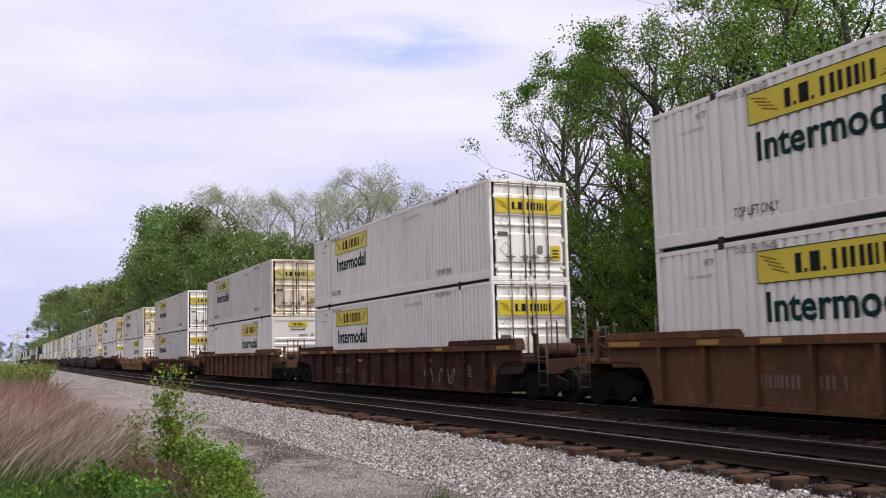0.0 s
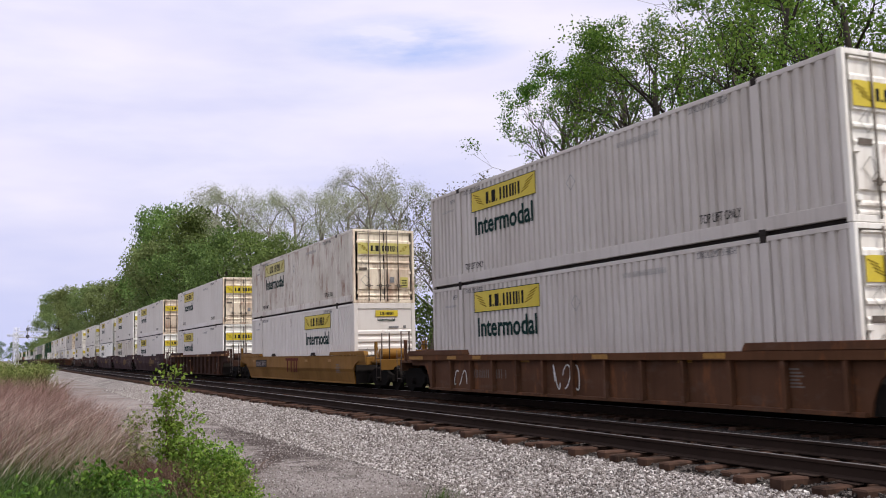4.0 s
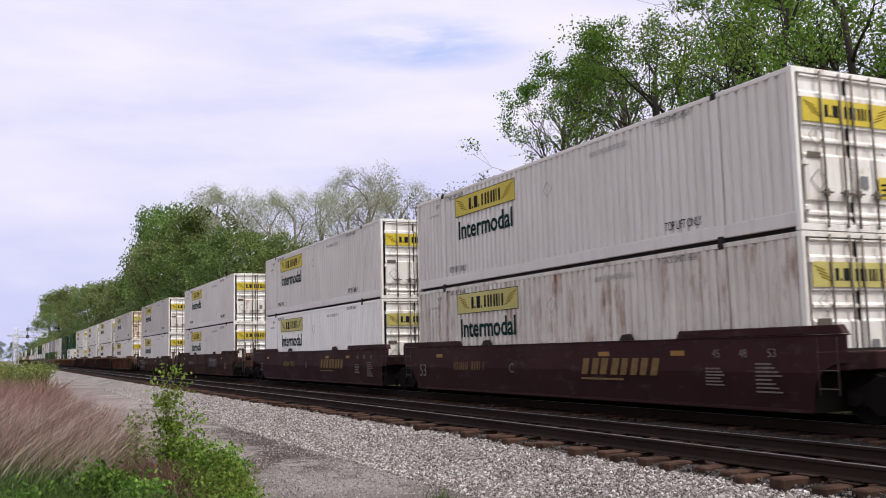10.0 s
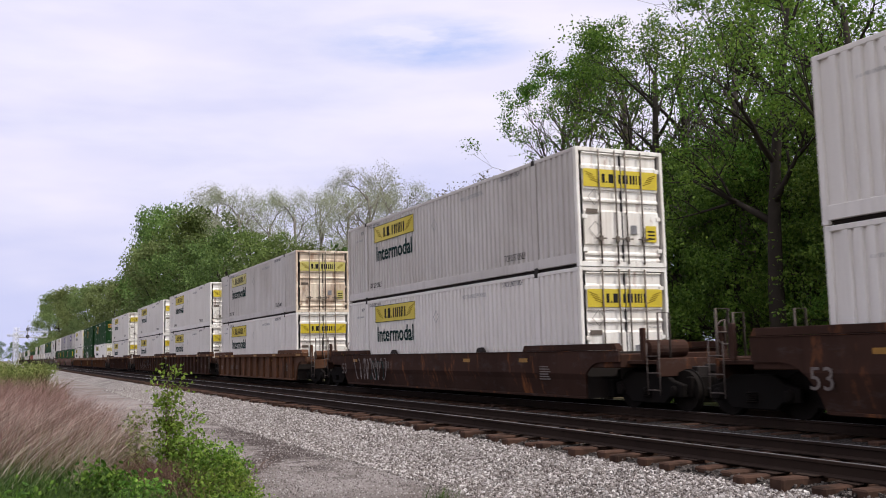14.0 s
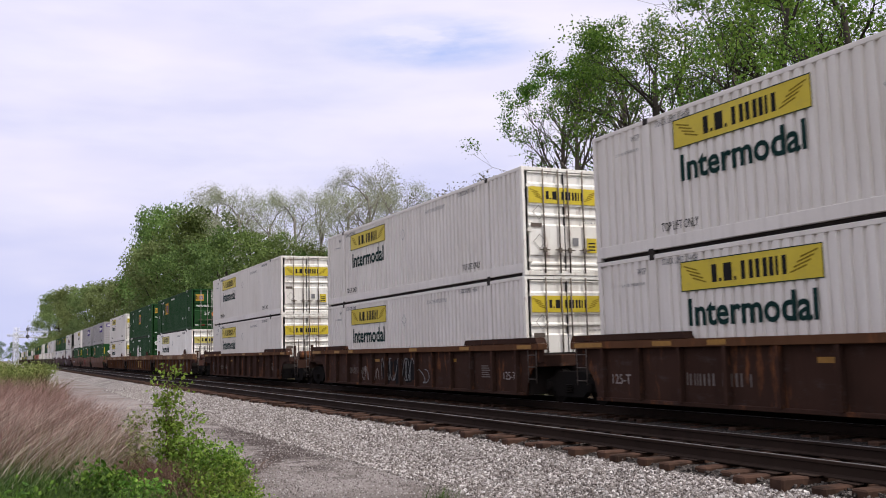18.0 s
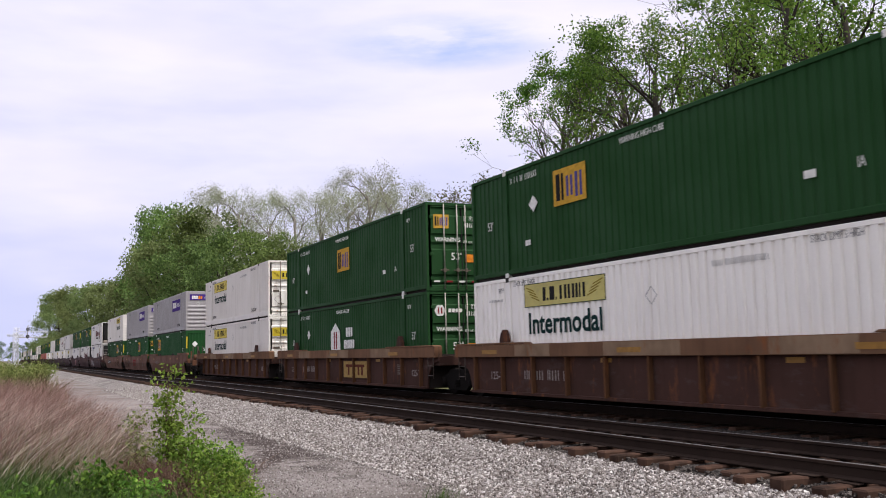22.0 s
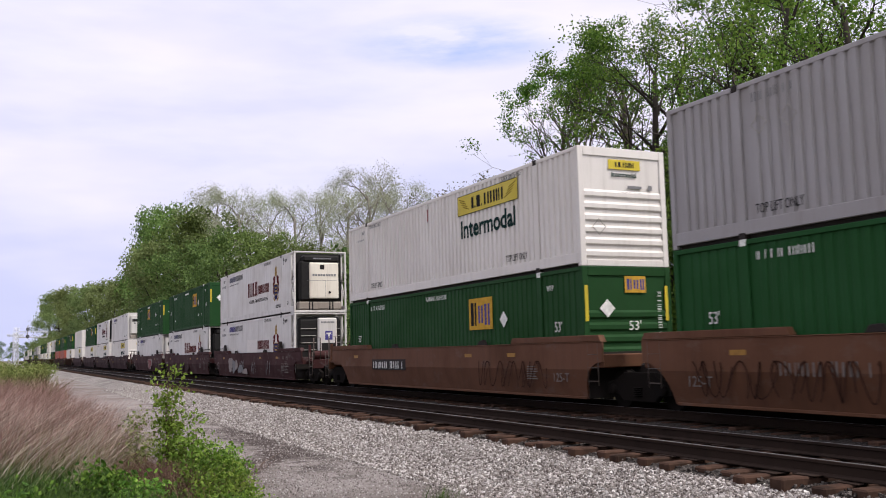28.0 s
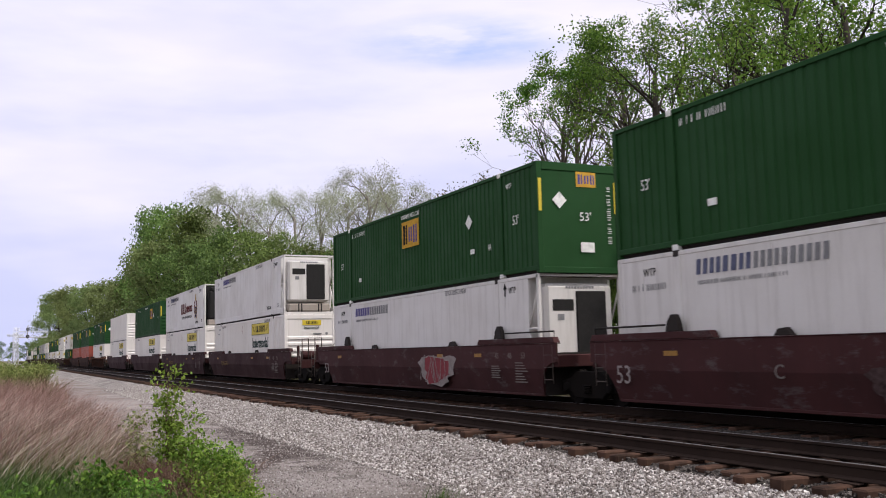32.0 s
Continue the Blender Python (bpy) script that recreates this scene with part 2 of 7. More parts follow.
def lettering(words, size, bold=False):
    """A cached mesh of words in the built-in font, cap height about 0.7 of size, centred at the left of its base line."""
    key = "words " + words + str(size) + str(bold)
    if key not in KIT:
        cu = bpy.data.curves.new("words", "FONT")
        cu.body, cu.size, cu.extrude = words, size, 0.002
        cu.offset = 0.022 * size if bold else 0.0
        cu.resolution_u = 3
        ob = bpy.data.objects.new("words", cu)
        scene.collection.objects.link(ob)
        KIT[key] = bpy.data.meshes.new_from_object(ob.evaluated_get(bpy.context.evaluated_depsgraph_get()))
        KIT[key].materials.clear()
        bpy.data.objects.remove(ob)
    return KIT[key]


def thing(name, m, label, category, group="", kind=""):
    ob = new(name)
    ob.empty_display_size = 0.3
    ob.matrix_world = m
    return tagged(ob, label, category, group, kind)


LOOSE = {"number_stencil", "small_print", "banner_mark", "banner_emblem", "sign_mark", "unit_mark", "mark_stroke", "brand_mark", "brand_line", "script_mark", "script_capital", "house_word", "sign_print", "graffiti", "placard_mark", "crest_mantle", "crest_band", "logo_bar", "lettering"}


def part(name, me, material, parent, label="", at=None):
    """Links a mesh as one part under a thing or a part, in its own material."""
    if not me.materials:
        me.materials.append(material)
    ob = new(name, me)
    ob.parent = parent
    if name in LOOSE:
        ob["kind"] = "stuff"
    if me.materials[0] != material:
        ob.material_slots[0].link = "OBJECT"
        ob.material_slots[0].material = material
    if at is not None:
        ob.matrix_basis = at
    if label:
        ob["label"] = label
    return ob


def on_side(y, z, x=-1.322, sx=1.0, sz=1.0):
    """Pose of lettering on the side that faces -X, starting at y and running towards -Y."""
    m = Matrix(((0, 0, -1, x), (-1, 0, 0, y), (0, 1, 0, z), (0, 0, 0, 1)))
    return m @ Matrix.Diagonal((sx, sz, 1, 1))


def on_end(x, z, y, sx=1.0, sz=1.0):
    """Pose of lettering on an end that faces -Y, starting at x and running towards +X."""
    m = Matrix(((1, 0, 0, x), (0, 0, -1, y), (0, 1, 0, z), (0, 0, 0, 1)))
    return m @ Matrix.Diagonal((sx, sz, 1, 1))

# ---- ground, tracks ----
TX, TZ = 13.63, -0.16        # centre line and rail height of the train's track
NX = 9.465                   # centre line of the empty track, level with the other


def ground_mat(name, a, b, c, scale, bump_scale, bump=0.6, dist=0.03, patch=0.25):
    m, n, l, s = nodes_of(name, 0.95)
    v = coords(n, l, shuffle=False)
    f = noise_at(n, l, v, scale, 8, 0.7)
    g = noise_at(n, l, v, patch, 5, 0.6)
    col = mixed(n, l, ranged(n, l, f, 0.35, 0.68), a, b)
    col = mixed(n, l, ranged(n, l, g, 0.42, 0.66), col, c)
    l.new(col, s.inputs["Base Color"])
    bumped(n, l, s, noise_at(n, l, v, bump_scale, 6, 0.7), bump, dist)
    return m


def stone_mat(name, cols, scale=30.0):
    """Crushed stone: cells of differing grey, with deep gaps."""
    m, n, l, s = nodes_of(name, 0.9)
    v = coords(n, l, shuffle=False)
    vo = n.new("ShaderNodeTexVoronoi")
    vo.inputs["Scale"].default_value = scale
    l.new(v, vo.inputs["Vector"])
    sep = n.new("ShaderNodeSeparateColor")
    l.new(vo.outputs["Color"], sep.inputs[0])
    ramp = n.new("ShaderNodeValToRGB")
    e = ramp.color_ramp.elements
    e[0].color, e[1].color = (*cols[0], 1), (*cols[2], 1)
    mid = e.new(0.55); mid.color = (*cols[1], 1)
    l.new(sep.outputs[0], ramp.inputs[0])
    g = ranged(n, l, noise_at(n, l, v, 0.5, 5), 0.45, 0.7, 0, 0.5)
    l.new(mixed(n, l, g, ramp.outputs[0], tuple(x * 0.6 for x in cols[0])), s.inputs["Base Color"])
    bumped(n, l, s, vo.outputs["Distance"], 1.0, -0.04)
    return m


def island_mat(name, cols, rough=0.9, fine=30.0):
    """For many small loose pieces in one mesh: a colour of its own for each."""
    m, n, l, s = nodes_of(name, rough)
    ge = n.new("ShaderNodeNewGeometry")
    ramp = n.new("ShaderNodeValToRGB")
    e = ramp.color_ramp.elements
    e[0].color, e[1].color = (*cols[0], 1), (*cols[-1], 1)
    for i, c in enumerate(cols[1:-1]):
        k = e.new((i + 1) / (len(cols) - 1)); k.color = (*c, 1)
    l.new(ge.outputs["Random Per Island"], ramp.inputs[0])
    f = noise_at(n, l, coords(n, l, shuffle=False), fine, 3)
    l.new(mixed(n, l, ranged(n, l, f, 0.3, 0.7, 0, 0.35), ramp.outputs[0], tuple(x * 0.5 for x in cols[0])), s.inputs["Base Color"])
    return m


GROUND = ground_mat("meadow_soil", (0.07, 0.10, 0.03), (0.12, 0.11, 0.05), (0.16, 0.11, 0.08), 1.2, 9)
def stained(m, col, x, y, turn, half_w, half_l):
    """A long dark stain on a ground material, broken up by noise."""
    n, l = m.node_tree.nodes, m.node_tree.links
    b = n["Principled BSDF"]
    was = b.inputs["Base Color"].links[0].from_socket
    tc, mp = n.new("ShaderNodeTexCoord"), n.new("ShaderNodeMapping")
    mp.vector_type = "TEXTURE"
    mp.inputs["Location"].default_value, mp.inputs["Rotation"].default_value, mp.inputs["Scale"].default_value = (x, y, 0), (0, 0, radians(turn)), (half_w, half_l, 100)
    l.new(tc.outputs["Object"], mp.inputs["Vector"])
    ln = n.new("ShaderNodeVectorMath"); ln.operation = "LENGTH"
    l.new(mp.outputs[0], ln.inputs[0])
    ad = n.new("ShaderNodeMath"); ad.operation = "ADD"
    l.new(ln.outputs["Value"], ad.inputs[0])
    l.new(ranged(n, l, noise_at(n, l, tc.outputs["Object"], 2.2, 6, 0.65), 0.3, 0.7, -0.6, 0.6), ad.inputs[1])
    l.new(mixed(n, l, ranged(n, l, ad.outputs[0], 0.55, 1.15, 0.92, 0.0), was, col), b.inputs["Base Color"])


GRAVEL = ground_mat("fine_gravel", (0.175, 0.152, 0.142), (0.36, 0.33, 0.315), (0.13, 0.108, 0.098), 42, 60, 1.0, 0.03, 0.35)
stained(GRAVEL, (0.055, 0.043, 0.040), 5.60, 22.05, -4, 0.70, 7.35)
stained(GRAVEL, (0.06, 0.047, 0.043), 4.35, 17.2, -25, 0.48, 2.5)
BALLAST = stone_mat("ballast", ((0.11, 0.098, 0.09), (0.26, 0.235, 0.22), (0.47, 0.44, 0.42)))
BALLAST_DARK = stone_mat("ballast_grimy", ((0.022, 0.019, 0.018), (0.05, 0.043, 0.039), (0.11, 0.098, 0.09)))
TIE = painted("tie_timber", (0.070, 0.040, 0.029), dirt=(0.012, 0.010, 0.009), amount=1.0, rough=0.9, streak=0.6, patch=3.0)
RAIL_RUST = painted("rail_rust", (0.030, 0.020, 0.016), dirt=(0.014, 0.011, 0.010), amount=0.5, rough=0.8)
RAIL_TOP = plain("rail_polished", (0.30, 0.29, 0.29), 0.4, 0.8, 0.1)


def ground_z(x, y):
    """Height of the ground across the line."""
    if x < 1.7:
        return -0.78 + 0.31 * min(1.0, (1.7 - x) / 3.4) + 0.055 * noise.noise((x * 0.44, y * 0.44, 0))
    if x < 7.0:
        return -0.80 + 0.02 * noise.noise((x * 0.62, y * 0.27, 4))
    if x < 16.5:
        return -0.87
    return -0.87 - min(0.35, (x - 16.5) * 0.12) + (0.12 * noise.noise((x * 0.15, y * 0.15, 7)) if x > 19 else 0)


def build_ground():
    xs = [-3000, -900, -300, -120, -60, -35, -22, -14, -9] + [-6 + 0.75 * i for i in range(17)] + [7.4, 10, 13, 16.5, 18, 20, 23, 27, 32, 40, 55, 80, 130, 300, 900, 3000]
    ys = [-3000, -1200, -500, -200, -80, -30, -10] + [1.5 * i for i in range(34)] + [53, 58, 64, 72, 82, 95, 112, 135, 170, 220, 300, 420, 600, 900, 1500, 2600, 4200]
    vs = [(x, y, ground_z(x, y)) for y in ys for x in xs]
    w = len(xs)
    fs = [(j * w + i, j * w + i + 1, (j + 1) * w + i + 1, (j + 1) * w + i) for j in range(len(ys) - 1) for i in range(w - 1)]
    g = new("ground", mesh_from("ground", vs, fs, GROUND, True))
    tagged(g, "grassy earth beside the railway line", "ground", kind="structure")
    # gravel track between the verge and the line
    ys2 = [-560, -100, -20] + [0.6 * i for i in range(110)] + [70, 80, 95, 120, 160, 220, 320, 500, 900]
    vs, fs = [], []
    for j, y in enumerate(ys2):
        left = 2.15 + 0.012 * max(0, y - 13.6) + 0.32 * noise.noise((0.2, y * 0.186, 3)) + 0.14 * noise.noise((0.4, y * 0.8, 9))
        for k in range(9):
            f = k / 8
            x = left + (7.3 - left) * f
            rut = -0.025 * (math.exp(-((f - 0.33) / 0.09) ** 2) + math.exp(-((f - 0.72) / 0.09) ** 2))
            vs.append((x, y, -0.768 + rut + 0.018 * noise.noise((x * 1.3, y * 0.5, 1)) - (0.04 if k in (0,) else 0)))
    for j in range(len(ys2) - 1):
        for k in range(8):
            a = j * 9 + k
            fs.append((a, a + 1, a + 10, a + 9))
    r = new("gravel_track", mesh_from("gravel_track", vs, fs, GRAVEL, True))
    tagged(r, "grey gravel service track with worn ruts", "gravel track", kind="structure")
    # ballast beds
    def bed(name, prof, mat, label):
        ysb = [-560, -60, 0] + [0.5 * i for i in range(8, 100)] + [55, 65, 80, 110, 160, 240, 400, 700, 1100]
        vs, fs = [], []
        for j, y in enumerate(ysb):
            for k, (x, z) in enumerate(prof):
                inner = 0 < k < len(prof) - 1
                vs.append((x + (0.14 * noise.noise((k, y * 0.8, 2)) if k < 3 else 0), y, z + (0.025 * noise.noise((x, y * 1.1, 5)) if inner else 0)))
        w = len(prof)
        for j in range(len(ysb) - 1):
            for k in range(w - 1):
                a = j * w + k
                fs.append((a, a + 1, a + w + 1, a + w))
        ob = new(name, mesh_from(name, vs, fs, mat, True))
        return tagged(ob, label, "ballast", kind="structure")
    bed("ballast", [(6.05, -0.84), (6.50, -0.76), (6.96, -0.66), (7.35, -0.578), (7.69, -0.528), (7.97, -0.485), (8.20, -0.46)], BALLAST, "crushed grey limestone ballast shoulder")
    bed("ballast_inner", [(8.10, -0.47), (8.40, -0.415), (9.46, -0.405), (10.45, -0.40), (10.8, -0.42), (11.2, -0.45), (11.65, -0.52)], BALLAST_DARK, "dirty dark ballast between the rails of the empty track")
    bed("ballast_far", [(11.25, -0.50), (11.6, -0.455), (12.0, -0.42), (12.4, -0.40), (12.9, -0.395), (14.4, -0.395), (15.1, -0.40), (15.8, -0.50), (16.6, -0.80), (17.2, -1.10)], BALLAST_DARK, "grimy dark ballast under the loaded track")


build_ground()

RAIL_PROFILE = [(-0.07, -0.185), (0.07, -0.185), (0.07, -0.172), (0.012, -0.145), (0.012, -0.045), (0.037, -0.035), (0.037, -0.004), (0.03, 0.0), (-0.03, 0.0), (-0.037, -0.004), (-0.037, -0.035), (-0.012, -0.045), (-0.012, -0.145), (-0.07, -0.172)]


def build_track(cx, cz, near, label):
    t = thing("railway_track", pose(cx, 0, cz), label, "railway track", kind="structure")
    for sx in (-0.7525, 0.7525):
        rail = part("rail", prism("rail", RAIL_PROFILE, -560, 1100, "Y"), RAIL_RUST, t, "rusty steel rail", pose(sx, 0, 0))
        part("railhead", boxes("railhead", [(-0.024, -560, 0.0005, 0.024, 1100, 0.0035)]), RAIL_TOP, rail, "polished running surface")
    rnd = random.Random(5 if near else 6)
    tie_me = boxes("tie", [(-1.3, -0.105, -0.36, 1.3, 0.105, -0.19)], 0.02)
    plate = boxes("tie_plate", [(-0.09, -0.16, -0.192, 0.15, 0.16, -0.178)], 0.004)
    step = 0.53
    far_v, far_f = [], []
    y = -560.0
    while y < 700:
        if (4 < y < 62 if near else 6 < y < 40):
            tie = part("tie", tie_me, TIE, t, at=pose(rnd.uniform(-0.13, 0.10), y + rnd.uniform(-0.06, 0.06), rnd.uniform(-0.025, 0.0), 0, rnd.uniform(-1.3, 1.3), rnd.uniform(-3.0, 3.0)))
            if near and y < 34:
                for sx in (-0.7825, 0.7225):
                    part("tie_plate", plate, RAIL_RUST, tie, at=pose(sx, 0, 0.003))
        else:
            k = len(far_v)
            v, f = box_data([(-1.3 + rnd.uniform(-0.05, 0.05), y - 0.115, -0.36, 1.3, y + 0.115, -0.195)])
            far_v += v
            far_f += [tuple(i + k for i in q) for q in f]
        y += step
    rest = part("ties", mesh_from("ties", far_v, far_f), TIE, t)
    tagged(rest, kind="stuff")
    return t


build_track(NX, TZ, True, "empty railway track of rusty rails on timber ties")
build_track(TX, TZ, False, "railway track under the moving freight train")


def scatter_stones(name, count, area, size, mat, label, seed, lift):
    """Loose stones as small faceted lumps in one mesh."""
    rs = np.random.RandomState(seed)
    base = np.array([(1, 0, 0), (-1, 0, 0), (0, 1, 0), (0, -1, 0), (0, 0, 1), (0, 0, -1)], float)
    tri = np.array([(0, 2, 4), (2, 1, 4), (1, 3, 4), (3, 0, 4), (2, 0, 5), (1, 2, 5), (3, 1, 5), (0, 3, 5)])
    x0, x1, y0, y1 = area
    y = y0 + (y1 - y0) * rs.rand(count) ** 1.6
    x = x0 + (x1 - x0) * rs.rand(count)
    s = size[0] + (size[1] - size[0]) * rs.rand(count) ** 1.8
    z = np.array([lift(a, b) for a, b in zip(x, y)])
    v = base[None] * (s[:, None, None] * (0.55 + 0.75 * rs.rand(count, 6, 1)))
    q = rs.randn(count, 4); q /= np.linalg.norm(q, axis=1)[:, None]
    w, a, b, c = q.T
    R = np.stack([1 - 2 * (b * b + c * c), 2 * (a * b - c * w), 2 * (a * c + b * w), 2 * (a * b + c * w), 1 - 2 * (a * a + c * c), 2 * (b * c - a * w), 2 * (a * c - b * w), 2 * (b * c + a * w), 1 - 2 * (a * a + b * b)], 1).reshape(-1, 3, 3)
    v = np.einsum("nij,nkj->nki", R, v)
    v += np.stack([x, y, z + 0.25 * s], 1)[:, None]
    f = tri[None] + 6 * np.arange(count)[:, None, None]
    ob = new(name, mesh_from(name, v.reshape(-1, 3).tolist(), f.reshape(-1, 3).tolist(), mat))
    return tagged(ob, label, "stones", kind="stuff")


def shoulder_z(x, y):
    pts = [(5.5, -0.79), (6.50, -0.76), (6.96, -0.66), (7.35, -0.578), (7.69, -0.528), (7.97, -0.485), (8.6, -0.44)]
    for (xa, za), (xb, zb) in zip(pts, pts[1:]):
        if x < xb:
            return za + (zb - za) * (x - xa) / (xb - xa)
    return -0.42


STONE = island_mat("limestone_lumps", ((0.09, 0.076, 0.07), (0.18, 0.157, 0.145), (0.285, 0.257, 0.24), (0.42, 0.388, 0.368), (0.68, 0.65, 0.63)))
STONE_SMALL = island_mat("gravel_chips", ((0.12, 0.102, 0.094), (0.22, 0.195, 0.182), (0.33, 0.30, 0.285), (0.55, 0.52, 0.50)))
scatter_stones("ballast_stones", 84000, (5.85, 8.22, 5.0, 62), (0.012, 0.034), STONE, "loose grey limestone ballast stones on the shoulder", 3, shoulder_z)
STONE_DARK = island_mat("grimy_lumps", ((0.03, 0.026, 0.024), (0.065, 0.056, 0.052), (0.14, 0.125, 0.115)))
scatter_stones("ballast_stones", 14000, (8.2, 11.6, 6, 42), (0.014, 0.038), STONE_DARK, "ballast stones between the ties of the empty track", 4, lambda x, y: -0.425)
scatter_stones("gravel_chips", 34000, (2.3, 6.7, 8.5, 40), (0.007, 0.020), STONE_SMALL, "small loose gravel on the service track", 5, lambda x, y: -0.775)

# ---- sky backdrop with drifting cloud ----
def build_clouds():
    vs, fs, uvs = [], [], []
    naz, nel, r = 48, 22, 4200.0
    for j in range(nel + 1):
        el = radians(-3 + 63 * j / nel)
        for i in range(naz + 1):
            az = radians(-70 + 175 * i / naz)
            vs.append((r * math.cos(el) * math.sin(az), r * math.cos(el) * math.cos(az), r * math.sin(el)))
            uvs.append((math.degrees(az), math.degrees(el)))
    for j in range(nel):
        for i in range(naz):
            a = j * (naz + 1) + i
            fs.append((a, a + naz + 1, a + naz + 2, a + 1))
    me = mesh_from("cloud_backdrop", vs, fs, None, True)
    lay = me.uv_layers.new(name="sky")
    for lp in me.loops:
        lay.data[lp.index].uv = uvs[lp.vertex_index]
    m = bpy.data.materials.new("cloudy_sky")
    m.use_nodes = True
    n, l = m.node_tree.nodes, m.node_tree.links
    n.clear()
    out, em = n.new("ShaderNodeOutputMaterial"), n.new("ShaderNodeEmission")
    tc = n.new("ShaderNodeTexCoord")
    sep = n.new("ShaderNodeSeparateXYZ")
    l.new(tc.outputs["UV"], sep.inputs[0])
    mp = n.new("ShaderNodeMapping"); mp.inputs["Scale"].default_value = (0.045, 0.16, 1)
    l.new(tc.outputs["UV"], mp.inputs["Vector"])
    big = noise_at(n, l, mp.outputs[0], 1.0, 4, 0.5)
    mp2 = n.new("ShaderNodeMapping"); mp2.inputs["Scale"].default_value = (0.10, 0.42, 1)
    mp2.inputs["Rotation"].default_value = (0, 0, radians(-6))
    l.new(tc.outputs["UV"], mp2.inputs["Vector"])
    wisp = noise_at(n, l, mp2.outputs[0], 0.8, 6, 0.55)
    c = mixed(n, l, ranged(n, l, big, 0.34, 0.64), (0.66, 0.68, 0.92), (0.86, 0.83, 0.97))
    c = mixed(n, l, ranged(n, l, wisp, 0.42, 0.80, 0, 0.5), c, (0.96, 0.94, 0.99))
    # a thin place in the cloud where the blue shows
    mp3 = n.new("ShaderNodeMapping")
    mp3.inputs["Location"].default_value = (-25.4 / 7.0, -18.8 / 1.7, 0)
    mp3.inputs["Scale"].default_value = (1 / 7.0, 1 / 1.7, 0)
    l.new(tc.outputs["UV"], mp3.inputs["Vector"])
    ln = n.new("ShaderNodeVectorMath"); ln.operation = "LENGTH"
    l.new(mp3.outputs[0], ln.inputs[0])
    hole = ranged(n, l, ln.outputs["Value"], 0.25, 1.15, 1.0, 0.0)
    mu = n.new("ShaderNodeMath"); mu.operation = "MULTIPLY"
    l.new(hole, mu.inputs[0])
    l.new(ranged(n, l, wisp, 0.62, 0.42, 0.15, 1.0), mu.inputs[1])
    c = mixed(n, l, mu.outputs[0], c, (0.36, 0.50, 0.90))
    # a bluer belt low down
    belt = ranged(n, l, sep.outputs[1], 11.0, 5.0)
    mu2 = n.new("ShaderNodeMath"); mu2.operation = "MULTIPLY"
    l.new(belt, mu2.inputs[0])
    l.new(ranged(n, l, big, 0.62, 0.45, 0.35, 0.8), mu2.inputs[1])
    c = mixed(n, l, mu2.outputs[0], c, (0.56, 0.60, 0.88))
    l.new(c, em.inputs[0])
    em.inputs[1].default_value = 1.05
    l.new(em.outputs[0], out.inputs[0])
    me.materials.append(m)
    ob = new("cloud_backdrop", me)
    return tagged(ob, "pale cloudy sky with a thin blue opening", "sky", kind="structure")


CLOUDS = build_clouds()

# ---- trees ----
def leaf_mat(name, cols, trans=0.45):
    m, n, l, b = nodes_of(name, 0.6)
    ge = n.new("ShaderNodeNewGeometry")
    oi = n.new("ShaderNodeObjectInfo")
    ramp = n.new("ShaderNodeValToRGB")
    e = ramp.color_ramp.elements
    e[0].color, e[1].color = (*cols[0], 1), (*cols[-1], 1)
    for i, c in enumerate(cols[1:-1]):
        k = e.new((i + 1) / (len(cols) - 1)); k.color = (*c, 1)
    l.new(ge.outputs["Random Per Island"], ramp.inputs[0])
    hue = n.new("ShaderNodeHueSaturation")
    l.new(ranged(n, l, oi.outputs["Random"], 0, 1, 0.48, 0.52), hue.inputs["Hue"])
    l.new(ranged(n, l, oi.outputs["Random"], 0, 1, 0.8, 1.15), hue.inputs["Value"])
    l.new(ramp.outputs[0], hue.inputs["Color"])
    l.new(hue.outputs[0], b.inputs["Base Color"])
    tr = n.new("ShaderNodeBsdfTranslucent")
    l.new(hue.outputs[0], tr.inputs["Color"])
    mx = n.new("ShaderNodeMixShader"); mx.inputs[0].default_value = trans
    l.new(b.outputs[0], mx.inputs[1]); l.new(tr.outputs[0], mx.inputs[2])
    l.new(mx.outputs[0], n["Material Output"].inputs[0])
    b.inputs["Specular IOR Level"].default_value = 0.2
    return m


BARK = painted("bark", (0.038, 0.032, 0.027), dirt=(0.02, 0.017, 0.015), amount=0.5, rough=0.95, patch=2.0)
BARK_GREY = painted("bark_grey", (0.115, 0.098, 0.085), dirt=(0.05, 0.043, 0.037), amount=0.5, rough=0.95, patch=2.0)
BARK_PALE = painted("bark_pale", (0.20, 0.18, 0.16), dirt=(0.09, 0.08, 0.07), amount=0.5, rough=0.95, patch=2.0)
LEAF = leaf_mat("leaves_green", ((0.032, 0.074, 0.009), (0.075, 0.150, 0.018), (0.17, 0.27, 0.042)), 0.45)
LEAF_FRESH = leaf_mat("leaves_fresh", ((0.045, 0.098, 0.012), (0.10, 0.185, 0.023), (0.20, 0.31, 0.05)), 0.45)
LEAF_UNDER = leaf_mat("leaves_understorey", ((0.036, 0.08, 0.011), (0.08, 0.155, 0.020), (0.17, 0.27, 0.045)), 0.45)
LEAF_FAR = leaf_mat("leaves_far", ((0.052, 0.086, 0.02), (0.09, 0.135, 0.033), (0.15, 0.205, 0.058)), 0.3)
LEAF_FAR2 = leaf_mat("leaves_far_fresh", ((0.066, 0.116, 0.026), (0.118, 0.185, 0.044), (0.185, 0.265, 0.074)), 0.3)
# paler, flatter greens: distance haze is mixed into this leaf colour
LEAF_WOOD = leaf_mat("leaves_distant_haze", ((0.125, 0.16, 0.055), (0.16, 0.20, 0.068), (0.20, 0.245, 0.09)), 0.3)
